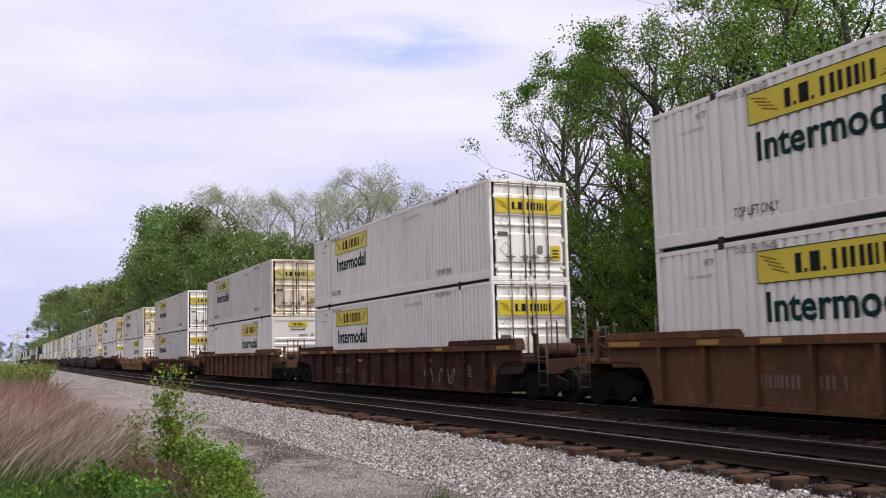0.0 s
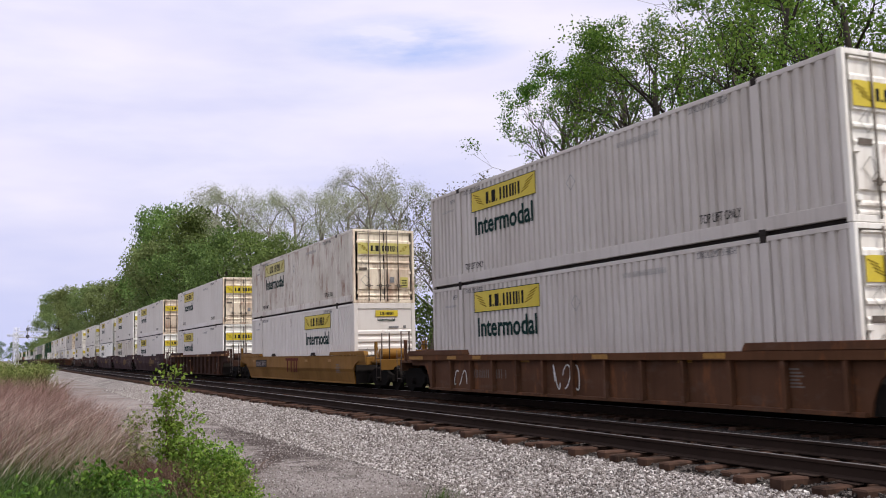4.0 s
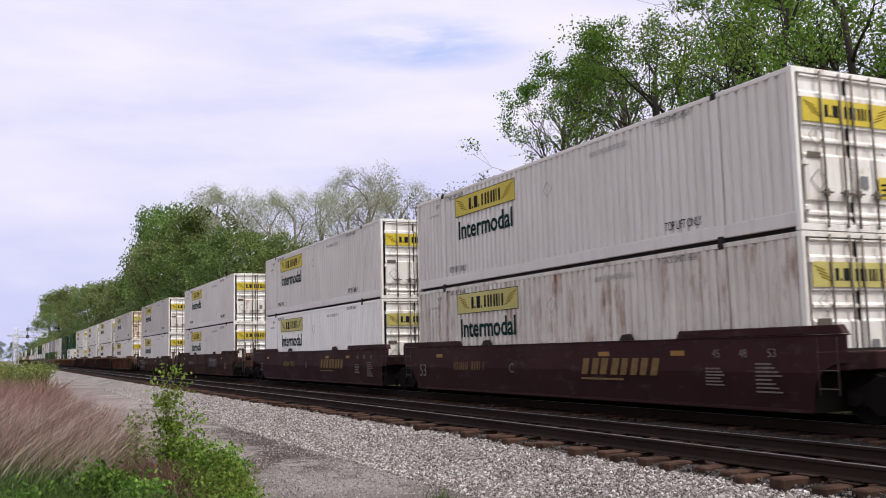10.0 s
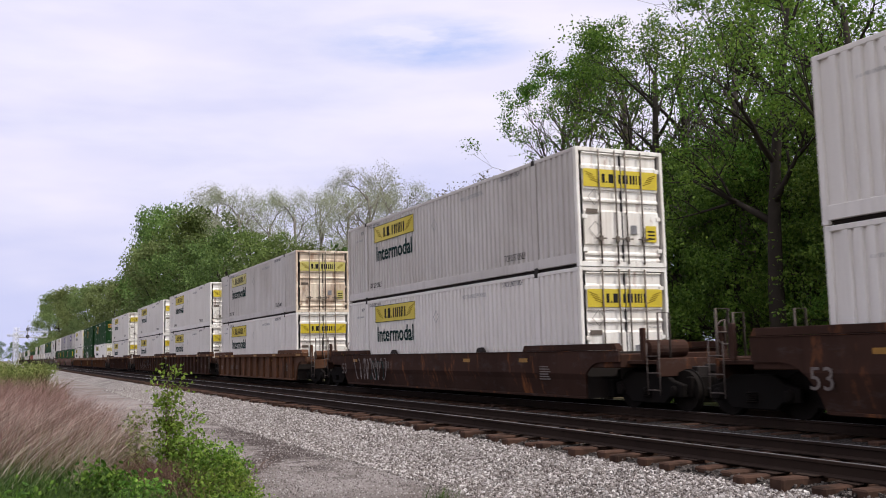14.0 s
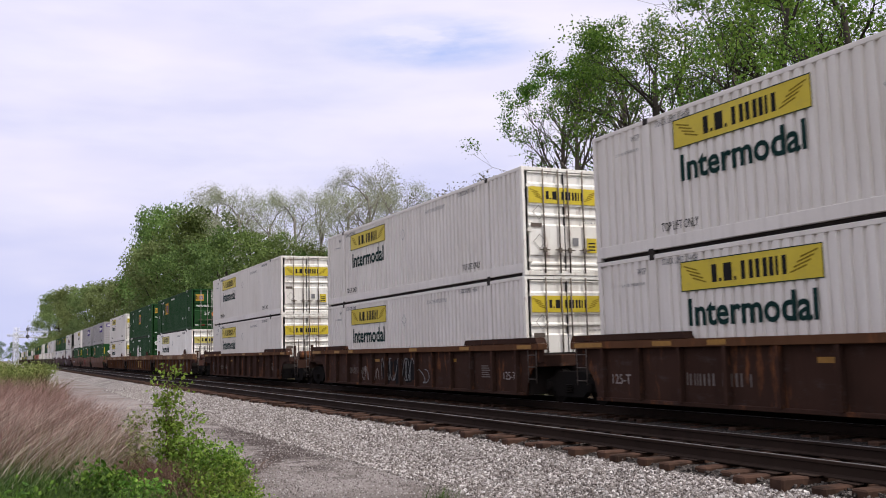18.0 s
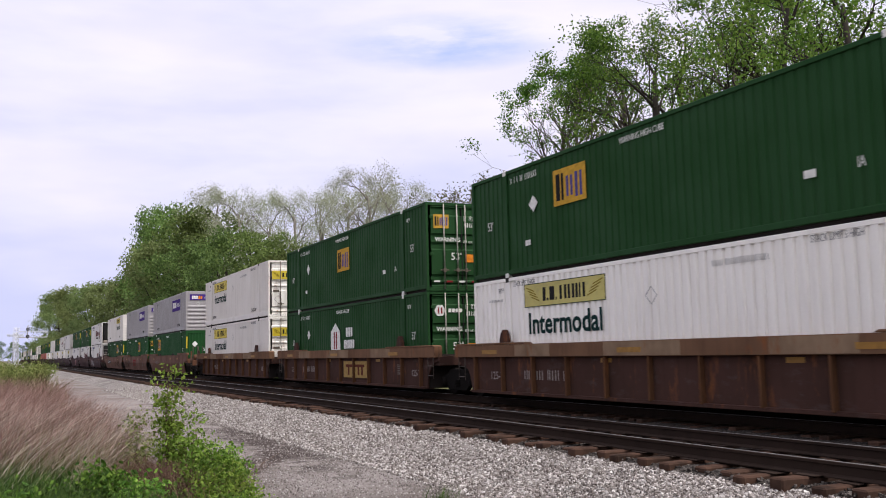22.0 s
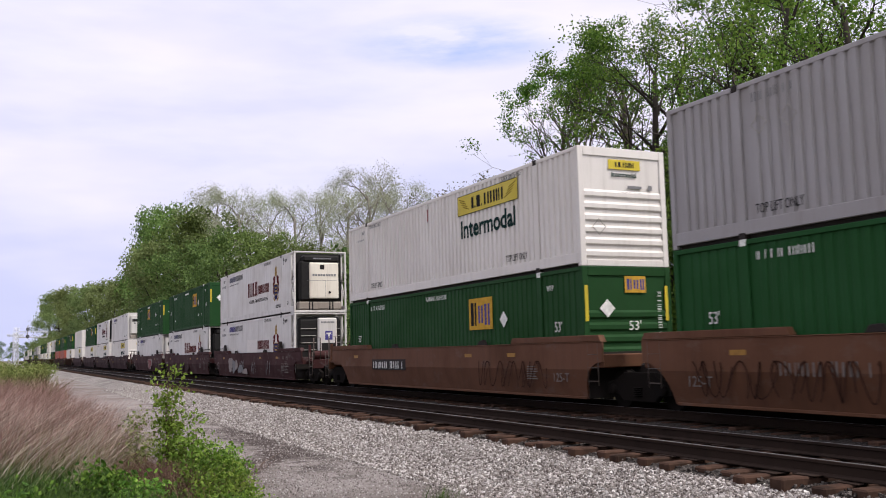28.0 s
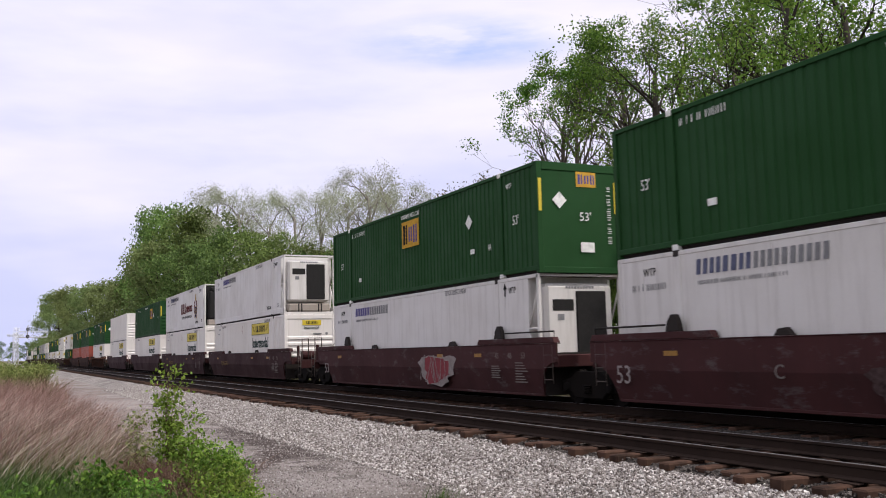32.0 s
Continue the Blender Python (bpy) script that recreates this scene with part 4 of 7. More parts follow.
        part("placard", diamond("diamond_sign", 0.22), WHITE_INK, c, "white diamond sign", on_end(0.80, 1.82, yd - 0.008))
        part("lettering", lettering("53'", 0.34), WHITE_INK, c, "white lettering 53'", on_end(-0.42, 1.02, yd - 0.006))
        part("lettering", lettering("WARNING", 0.19, True), WHITE_INK, c, "white word WARNING", on_end(-0.98, 1.62, yd - 0.008))
        part("small_print", scribble("n2", 1.0, 0.09, 6, 5), WHITE_INK, c, at=on_end(0.05, 1.58, yd - 0.006))
        part("placard", boxes("orange_sq", [(0, 0, 0, 0.34, 0.26, 0.004)]), ORANGE_INK, c, "orange sign", on_end(0.10, 0.95, yd - 0.006))
        part("placard", boxes("white_sq", [(0, 0, 0, 0.42, 0.24, 0.004)]), WHITE_INK, c, at=on_end(0.50, 0.95, yd - 0.006))
        for k in range(5):
            part("reflector", boxes("reflector", [(0, 0, 0, 0.22, 0.06, 0.004)]), RED_INK if k % 2 else WHITE_INK, c, at=on_end(-1.05 + 0.46 * k, 0.28, yd - 0.006))
        return
    for i, (sx, w) in enumerate(((-1.10, 1.08), (0.022, 1.08))):
        part("door_banner", boxes("door_banner", [(0, 0, 0, 1.08, 0.44, 0.006)], 0.002), yellow, c, "yellow banner across the doors", on_end(sx, 1.93, yd - 0.002))
    part("banner_mark", stroke_bars("mark_small", 1.25, 0.22), BLACK_INK, c, "dark brand mark", on_end(-0.60, 2.04, yd - 0.009))
    part("banner_emblem", wing("wing_s", 0.45, 0.32), EMBLEM, c, at=on_end(-1.06, 1.99, yd - 0.009))
    part("banner_emblem", wing("wing_s", 0.45, 0.32), EMBLEM, c, at=on_end(1.06, 1.99, yd - 0.009, -1))
    part("placard_holder", diamond("diamond_open", 0.20, 0.02), STEEL, c, "diamond placard holder", on_end(-0.80, 0.90, yd - 0.006))
    if not lite:
        part("placard_holder", diamond("diamond_open", 0.20, 0.02), STEEL, c, "diamond placard holder", on_end(-0.80, 1.68, yd - 0.006))
        part("data_plate", boxes("data_plate", [(0, 0, 0, 0.34, 0.11, 0.006)], 0.002), BAR, c, "dark data plate", on_end(-1.06, 1.28, yd - 0.006))
        part("data_plate", boxes("data_plate2", [(0, 0, 0, 0.18, 0.22, 0.006)]), GREY_INK, c, at=on_end(0.24, 0.80, yd - 0.006))
        part("small_print", scribble("n3", 0.42, 0.05, 6, 8), GREY_INK, c, at=on_end(0.62, 1.42, yd - 0.006))
    part("sign", boxes("yellow_sign", [(0, 0, 0, 0.32, 0.40, 0.006)]), yellow, c, "small yellow sign", on_end(0.68, 0.62, yd - 0.012))
    part("sign_print", boxes("yellow_sign_bars", [(0.05, 0.06 + 0.09 * k, 0, 0.27, 0.10 + 0.09 * k, 0.003) for k in range(3)]), BLACK_INK, c, at=on_end(0.68, 0.62, yd - 0.018))


def nose_end(c, body, style, lite):
    """The closed front wall, on the end that faces -Y."""
    yd = -HY
    part("end_frame", boxes("nose_frame", [(-HX, yd, 0.0, -HX + 0.16, yd + 0.14, CH), (HX - 0.16, yd, 0.0, HX, yd + 0.14, CH), (-HX + 0.16, yd, CH - 0.22, HX - 0.16, yd + 0.14, CH), (-HX + 0.16, yd, 0.0, HX - 0.16, yd + 0.14, 0.16)], 0.012), body, c)
    if style == "upright":
        pts, x = [], -HX + 0.16
        while x + 0.22 < HX - 0.15:
            pts += [(x + 0.02, yd + 0.05), (x + 0.05, yd + 0.015), (x + 0.13, yd + 0.015), (x + 0.16, yd + 0.05)]
            x += 0.2165
        pts += [(HX - 0.16, yd + 0.05), (HX - 0.16, yd + 0.12), (-HX + 0.16, yd + 0.12)]
        part("front_wall", prism("front_upright", pts, 0.16, CH - 0.22, "Z"), body, c)
    elif style == "flat":
        part("front_wall", boxes("front_flat", [(-HX + 0.16, yd + 0.02, 0.16, HX - 0.16, yd + 0.12, CH - 0.22)]), body, c)
    else:
        pts, z = [(yd + 0.12, 0.16), (yd + 0.045, 0.16)], 0.20
        while z < 1.75:
            pts += [(yd + 0.045, z), (yd + 0.005, z + 0.05), (yd + 0.005, z + 0.15), (yd + 0.045, z + 0.21)]
            z += 0.29
        pts += [(yd + 0.03, CH - 0.22), (yd + 0.12, CH - 0.22)]
        part("front_wall", prism("front_ribbed", pts, -HX + 0.16, HX - 0.16, "X"), body, c)


def cooler_end(c, dark):
    """Refrigeration unit in an open steel frame, on the end that faces -Y."""
    yd = -HY
    part("end_frame", boxes("cool_frame", [(-HX, yd + 0.1, 0.0, -HX + 0.09, yd + 0.2, CH), (HX - 0.09, yd + 0.1, 0.0, HX, yd + 0.2, CH), (-HX + 0.09, yd + 0.1, CH - 0.07, HX - 0.09, yd + 0.2, CH), (-HX + 0.09, yd + 0.1, 0.0, HX - 0.09, yd + 0.24, 0.12)], 0.012), REEFER, c)
    part("front_wall", boxes("cool_wall", [(-HX + 0.012, yd + 0.66, 0.14, HX - 0.012, yd + 0.72, CH - 0.05)]), GASKET if dark == "cream" else REEFER, c, "insulated front wall")
    for s in (-1, 1):
        part("side_brace", tubes("brace%d" % s, [[(s * 1.25, yd + 0.16, 0.35), (s * 1.25, yd + 0.64, 1.35)], [(s * 1.25, yd + 0.16, 1.5), (s * 1.25, yd + 0.64, 1.5)], [(s * 1.25, yd + 0.64, 1.5), (s * 1.25, yd + 0.16, 2.55)]], 0.03), REEFER, c, "white diagonal brace")
        part("floor_rail", boxes("cool_rail%d" % s, [(s * 1.24 - 0.05, yd + 0.2, 0.0, s * 1.24 + 0.05, yd + 0.7, 0.14)], 0.01), REEFER, c)
        part("roof_rail", boxes("cool_rrail%d" % s, [(s * 1.24 - 0.045, yd + 0.2, CH - 0.08, s * 1.24 + 0.045, yd + 0.7, CH)], 0.01), REEFER, c)
    if dark == "cream":
        u = part("cooling_unit", boxes("cooling_unit", [(-0.56, yd + 0.02, 0.66, 0.88, yd + 0.12, 2.36)], 0.04), painted("cooling_unit_cream", (0.74, 0.69, 0.60), dirt=(0.3, 0.22, 0.15), amount=0.25), c, "cream refrigeration unit housing")
        part("unit_back", boxes("cool_back", [(-0.99, yd + 0.085, 0.56, 0.99, yd + 0.64, 2.44)], 0.08), GASKET, u, "black casing")
        part("grille", boxes("cool_grille", [(-0.05, yd + 0.008, 2.04, 0.17, yd + 0.03, 2.26)], 0.005), GASKET, u)
        part("panel_gap", boxes("cool_gap", [(-0.66, yd + 0.015, 1.50, 0.80, yd + 0.03, 1.515)]), GREY_INK, u)
        part("panel_gap", boxes("cool_gap2", [(0.22, yd + 0.015, 0.74, 0.232, yd + 0.03, 1.49)]), GREY_INK, u)
        part("unit_mark", letter_blocks("unit_mark", (0.09,) * 9, 0.10, 0.03), GREY_INK, u, at=on_end(-0.42, 1.72, yd + 0.014, 1.1))
        part("unit_top", boxes("cool_top", [(-0.86, yd + 0.06, 2.385, 0.94, yd + 0.64, 2.72)], 0.09), GASKET, u, "black top cover")
        part("unit_mark", letter_blocks("unit_mark2", (0.07,) * 10, 0.07, 0.02), GREY_INK, u, at=on_end(-0.36, 2.52, yd + 0.054))
        part("vent", lathe("vent_cap", [(-0.02, 0.06), (0.0, 0.06)], 16, "X"), GASKET, u, at=pose(0.42, yd + 0.012, 0.95, 0, 0, 90))
    elif dark == "grille":
        u = part("cooling_unit", boxes("cooling_unit_w", [(-1.02, yd + 0.20, 0.62, 1.02, yd + 0.64, 2.70)], 0.12), GASKET, c, "black refrigeration unit casing")
        part("front_panel", boxes("cool_white_panel", [(-0.14, yd + 0.06, 0.60, 0.80, yd + 0.26, 2.66)], 0.06), REEFER, u, "white rounded front panel")
        for sx, w in ((-0.98, 0.80), (0.82, 0.18)):
            part("grille", boxes("cool_g%.2f" % w, [(0, yd + 0.17, 0.72, w, yd + 0.24, 2.56)], 0.02), GASKET, u, "black air grille", pose(sx, 0, 0))
            for k in range(4):
                part("slat", boxes("cool_slat%.2f" % w, [(0.03, yd + 0.13, 0, w - 0.03, yd + 0.172, 0.035)], 0.005), STEEL, u, at=pose(sx, 0, 1.15 + 0.33 * k))
        part("unit_mark", letter_blocks("unit_mark2", (0.07,) * 10, 0.07, 0.02), GREY_INK, u, at=on_end(0.0, 2.42, yd + 0.054, 0.75))
        part("sign", boxes("cool_sign", [(0, 0, 0, 0.36, 0.42, 0.005)], 0.001), BLUE_INK, u, "blue maker's sign", on_end(0.20, 1.62, yd + 0.054))
        part("sign_mark", boxes("cool_sign_m", [(0.06, 0.26, 0, 0.30, 0.34, 0.003), (0.14, 0.08, 0, 0.22, 0.26, 0.003)]), WHITE_INK, u, at=on_end(0.20, 1.62, yd + 0.048))
        part("grille", boxes("cool_panel", [(0.02, yd + 0.045, 1.08, 0.70, yd + 0.07, 1.48)], 0.01), GASKET, u, "dark control panel")
    else:
        u = part("cooling_unit", boxes("cooling_unit_p", [(-1.05, yd + 0.16, 0.62, 1.05, yd + 0.64, 2.66)], 0.10), REEFER, c, "white refrigeration unit housing")
        part("grille", boxes("cool_round", [(-0.13, yd + 0.12, 0.74, 0.80, yd + 0.18, 2.46)], 0.025), GASKET, u, "black rounded air grille")
        part("grille", boxes("cool_panel2", [(-0.84, yd + 0.145, 1.95, -0.20, yd + 0.17, 2.24)], 0.01), GASKET, u, "control panel")
        part("sign", boxes("cool_sign2", [(0, 0, 0, 0.20, 0.16, 0.005)], 0.001), GREY_INK, u, at=on_end(-0.7, 1.70, yd + 0.156))
        part("unit_mark", letter_blocks("unit_mark2", (0.07,) * 10, 0.07, 0.02), GREY_INK, u, at=on_end(-0.44, 2.52, yd + 0.156))
    tank = part("fuel_tank", boxes("cool_tank", [(-1.05, yd + 0.10, 0.14, 1.05, yd + 0.62, 0.52)], 0.05), TANK, c, "metal fuel tank under the unit")
    for sx in (-0.55, -0.40, 0.45, 0.60):
        part("strap", boxes("tank_strap", [(-0.03, yd + 0.085, 0.13, 0.03, yd + 0.1, 0.53)], 0.004), GASKET, tank, "dark tank strap", pose(sx, 0, 0))


GOLD_BOX = [(0, 0, 0, 1.42, 0.90, 0.006)]


def container(spec, lite=False):
    """A 53-foot container: its origin at the middle of its base. spec: body, mark, end, banner, label."""
    body, mark, end, yellow, label = spec
    mark, _, shift = mark.partition(":")
    green = body in (GREEN, GREEN_MID)
    reefer = end == "cooler"
    c = thing("shipping_container", Matrix(), label, "container", "containers on the train")
    wall = side_mesh("cool" if reefer else "shallow" if green else "fold")
    part("side_wall", wall, body, c)
    y_front = -HY + (1.0 if reefer else 0.0)
    part("side_wall", wall, body, c, at=pose(0, 0, 0, 0, 0, 180) if not reefer else Matrix.Diagonal((-1, 1, 1, 1)))
    part("roof", boxes("roof%s" % reefer, [(-HX + 0.05, y_front + 0.05, CH - 0.06, HX - 0.05, HY - 0.05, CH - 0.02)]), body, c)
    part("floor", boxes("cfloor%s" % reefer, [(-HX + 0.08, y_front + 0.12, 0.05, HX - 0.08, HY - 0.1, 0.18)]), CAST, c, "dark floor beams")
    for s in (-1, 1):
        part("top_rail", boxes("top_rail%d" % s, [(s * HX if s < 0 else HX - 0.07, -HY + 0.09, CH - 0.10, -HX + 0.07 if s < 0 else HX, HY - 0.09, CH - 0.005)], 0.01), body, c)
        part("bottom_rail", boxes("bottom_rail%d%d" % (s, green), [(s * HX if s < 0 else HX - 0.08, -HY + 0.09, 0.075, -HX + 0.08 if s < 0 else HX, HY - 0.09, 0.20 if green else 0.33)], 0.012), body, c)
        part("sill", boxes("sill%d" % s, [(-HX + 0.10 if s < 0 else HX - 0.2, -HY + 0.14, 0.0, -HX + 0.2 if s < 0 else HX - 0.10, HY - 0.14, 0.08)]), CAST, c, "dark recessed sill")
        part("back_post", boxes("back_post%d" % s, [(s * HX if s < 0 else HX - 0.14, HY - 0.13, 0, -HX + 0.14 if s < 0 else HX, HY, CH)], 0.012), body, c)
        for py in (-5.78 if reefer else -6.1, 6.1):
            if s < 0 or not lite:
                p = part("lift_post", boxes("lift_post%d" % s, [(-HX - 0.004 if s < 0 else HX - 0.05, -0.11, 0.1, -HX + 0.05 if s < 0 else HX + 0.004, 0.11, CH - 0.02)], 0.01), body, c, at=pose(0, py, 0))
                if s > 0 or lite:
                    continue
                part("corner_casting", boxes("cast_top%d" % s, [(-HX - 0.012 if s < 0 else HX - 0.15, -0.09, CH - 0.13, -HX + 0.15 if s < 0 else HX + 0.012, 0.09, CH + 0.012)], 0.015), WHITE_INK if green else CAST, p, "lifting casting")
                part("corner_casting", boxes("cast_low%d" % s, [(-HX - 0.012 if s < 0 else HX - 0.15, -0.09, -0.012, -HX + 0.15 if s < 0 else HX + 0.012, 0.09, 0.12)], 0.015), WHITE_INK if green else CAST, p)
    part("back_wall", boxes("cback", [(-HX + 0.14, HY - 0.09, 0.1, HX - 0.14, HY - 0.03, CH - 0.08)]), body, c)
    # the end towards the camera
    if end in ("door", "stain"):
        door_end(c, (DOOR_STAIN if end == "stain" else WHITE_DOOR) if not green else body, yellow, "green" if green else "white", lite, mark == "house")
    elif end == "cooler":
        cooler_end(c, {"script": "cream", "script2": "grille", "logo2": "plain"}[mark])
    else:
        nose_end(c, body, {"nose": "ribbed", "upright": "upright", "flat": "flat"}[end], lite)
        if mark == "banner":
            part("end_sign", boxes("nose_banner", [(0, 0, 0, 0.95, 0.24, 0.006)], 0.002), yellow, c, "small yellow banner", on_end(-0.40, CH - 0.52, -HY + 0.012))
            part("banner_mark", stroke_bars("mark_tiny", 0.6, 0.12), BLACK_INK, c, at=on_end(-0.22, CH - 0.46, -HY + 0.004))
            part("lettering", lettering("Intermodal", 0.17, True), GREEN_INK, c, "word Intermodal", on_end(-0.32, CH - 0.70, -HY + 0.014))
            part("placard_holder", diamond("diamond_open", 0.20, 0.02), STEEL, c, at=on_end(-0.75, 0.95, -HY - 0.002))
            part("data_plate", boxes("nose_plate", [(0, 0, 0, 0.42, 0.07, 0.006), (0.62, -0.02, 0, 0.74, 0.10, 0.006)]), GREY_INK, c, at=on_end(0.15, CH - 0.98, -HY + 0.012))
            part("small_print", scribble("nn", 0.7, 0.09, 6, 12), GREY_INK, c, at=on_end(-0.12, CH - 1.16, -HY + 0.012))
        elif mark == "purple":
            part("end_sign", boxes("purple_end", [(0, 0, 0, 2.0, 0.42, 0.006)], 0.002), PURPLE, c, "purple sign on the front wall", on_end(-1.0, CH - 0.66, -HY + 0.010))
            part("sign_mark", letter_blocks("pur1", (0.13, 0.12, 0.13), 0.24, 0.03), WHITE_INK, c, at=on_end(-0.86, CH - 0.58, -HY + 0.003))
            part("sign_mark", letter_blocks("pur1b", (0.13, 0.12), 0.22, 0.03), ORANGE_INK, c, at=on_end(-0.38, CH - 0.58, -HY + 0.003))
            part("sign_mark", scribble("pur2", 0.85, 0.14, 6, 3), WHITE_INK, c, at=on_end(0.05, CH - 0.56, -HY + 0.003))
            part("placard", diamond("dm_s", 0.15, 0.02), WHITE_INK, c, at=on_end(-0.4, 1.98, -HY - 0.002))
        elif green:
            part("end_sign", boxes("gold_end", [(0, 0, 0, 0.62, 0.40, 0.004)]), WHITE_INK if end == "upright" else GOLD_INK, c, "square sign", on_end(-0.08, CH - 0.62 if end != "upright" else 0.72, -HY - 0.001 + (0.0 if end == "upright" else 0.012)))
            part("sign_mark", boxes("gold_mark2", [(0, 0, 0, 0.07, 0.26, 0.003), (0.10, 0, 0, 0.14, 0.26, 0.003), (0.20, 0.02, 0, 0.25, 0.24, 0.003), (0.29, 0.02, 0, 0.34, 0.24, 0.003), (0.39, 0, 0, 0.44, 0.26, 0.003), (0.47, 0, 0, 0.51, 0.26, 0.003)]), GREEN_INK if end == "upright" else BLUE_INK, c, at=on_end(-0.02, CH - 0.55 if end != "upright" else 0.79, -HY - 0.006 + (0.0 if end == "upright" else 0.012)))
            part("placard", diamond("diamond_sign", 0.22), WHITE_INK, c, "white diamond sign", on_end(-0.62, CH - 1.0, -HY - 0.003))
            part("lettering", lettering("53'", 0.32), WHITE_INK, c, "white lettering 53'", on_end(-0.02, CH - 1.52, -HY - 0.003))
            part("small_print", boxes("white_note", [(0, 0, 0, 0.42, 0.26, 0.004)]), WHITE_INK, c, at=on_end(0.0, 0.55, -HY - 0.003))
            part("number_stencil", scribble("vert", 1.5, 0.12, 8, 5), WHITE_INK, c, at=on_end(0.98, 0.8, -HY - 0.004) @ pose(0, 0, 0, 0, 0, 90))
            for s in (-1.25, 1.10):
                part("reflector", boxes("refl_long", [(0, 0, 0, 0.09, 0.85, 0.004)]), YELLOW, c, "yellow reflective strip", on_end(s, 1.6, -HY - 0.003))
    # marks on the side towards the camera
    if mark == "banner":
        y = HY - 2.86 if end in ("door", "stain") else -HY + 2.85 + 3.60
        banner_side(c, y, CH - 0.85, yellow)
        part("lettering", lettering("TOP LIFT ONLY", 0.26), BLACK_INK, c, "words TOP LIFT ONLY", on_side(HY - 2.35, 0.42, -1.293, 0.62))
        part("lettering", lettering("TOP LIFT ONLY", 0.26), BLACK_INK, c, "words TOP LIFT ONLY", on_side(-HY + 3.60, 0.42, -1.293, 0.62))
        part("lettering", lettering("STACK LIMIT 3 HIGH", 0.19), GREY_INK, c, "words STACK LIMIT 3 HIGH", on_side(HY - 2.30, CH - 0.26, -1.2925, 0.62))
        if not lite:
            part("lettering", lettering("STACK LIMIT 3 HIGH", 0.19), GREY_INK, c, "words STACK LIMIT 3 HIGH", on_side(-HY + 3.75, CH - 0.24, -1.293, 0.62))
            part("lettering", lettering("WTP", 0.2), GREY_INK, c, at=on_side(HY - 1.45, CH - 0.40, -1.293, 0.7))
            part("number_stencil", scribble("num1", 1.5, 0.13, 10, 21), STENCIL, c, "stencilled number", on_side(-1.9, CH - 0.42, -1.293))
            part("number_stencil", scribble("num2", 0.8, 0.07, 10, 22), STENCIL, c, at=on_side(HY - 0.9, CH - 0.62, -1.293))
            if end in ("door", "stain"):
                part("placard_holder", diamond("diamond_open", 0.20, 0.02), STENCIL, c, "diamond placard holder", on_side(0.0, 2.05, -1.2925))
            else:
                part("tick_mark", boxes("tick_mark", [(0, 0, 0, 0.05, 0.42, 0.004)]), RED_INK, c, "short red upright stripe", on_side(0.6, 2.2, -1.2925))
    elif mark in ("gold", "house"):
        if mark == "gold":
            yl = HY - 10.25 if end in ("flat", "nose") else HY - 7.4
            if end == "upright":
                yl = HY - 2.9
            if shift:
                yl = HY - float(shift.rstrip("x"))
            b = part("gold_square", boxes("gold_square", GOLD_BOX, 0.002), GOLD_INK, c, "gold square with dark letters", on_side(yl, 1.34 if end == "door" and not shift else 1.56, -1.2925))
            part("mark_stroke", boxes("gm_e", [(0.12, 0.12, 0, 0.30, 0.78, 0.003), (0.36, 0.12, 0, 0.46, 0.78, 0.003)]), BLACK_INK, b, at=pose(0, 0, 0.006))
            part("mark_stroke", boxes("gm_m", [(0.58, 0.18, 0, 0.68, 0.68, 0.003), (0.76, 0.18, 0, 0.86, 0.68, 0.003), (0.96, 0.12, 0, 1.08, 0.72, 0.003), (1.16, 0.12, 0, 1.26, 0.72, 0.003)]), BLUE_INK, b, at=pose(0, 0, 0.006))
        else:
            part("house_sign", prism("house_sign", [(0, 0), (1.15, 0), (1.15, 0.85), (0.575, 1.2), (0, 0.85)], 0, 0.006, "Z"), WHITE_INK, c, "white house-shaped sign", on_side(HY - 6.5, 1.0, -1.2925))
            part("house_mark", boxes("house_mark", [(0.18, 0.1, 0, 0.32, 0.8, 0.003), (0.45, 0.1, 0, 0.59, 0.8, 0.003)]), RED_INK, c, at=on_side(HY - 6.68, 1.05, -1.297))
            part("house_word", letter_blocks("hw1", (0.22, 0.2, 0.2), 0.36, 0.06), WHITE_INK, c, at=on_side(HY - 8.35, 1.62, -1.2925))
            part("house_word", letter_blocks("hw2", (0.22, 0.16, 0.2, 0.2, 0.2), 0.34, 0.05), WHITE_INK, c, at=on_side(HY - 8.1, 1.16, -1.2925))
        part("lettering", lettering("53'", 0.36), WHITE_INK, c, "white lettering 53'", on_side(HY - 14.85, 1.38, -1.293, 0.8))
        part("lettering", lettering("53'", 0.34), WHITE_INK, c, "white lettering 53'", on_side(HY - 0.95, 1.38, -1.293, 0.8))
        part("lettering", lettering("WARNING HIGH CUBE", 0.2), WHITE_INK, c, "white words WARNING HIGH CUBE", on_side(HY - 7.2, CH - 0.34, -1.293, 0.75))
        part("number_stencil", scribble("gnum", 1.3, 0.17, 10, 31), WHITE_INK, c, at=on_side(HY - 2.3, CH - 0.40, -1.293))
        if not shift.endswith("x"):
            part("placard", diamond("diamond_sign", 0.22), WHITE_INK, c, "white diamond sign", on_side(HY - 12.3 if end in ("flat", "nose") else HY - 3.45, 1.8, -1.2925))
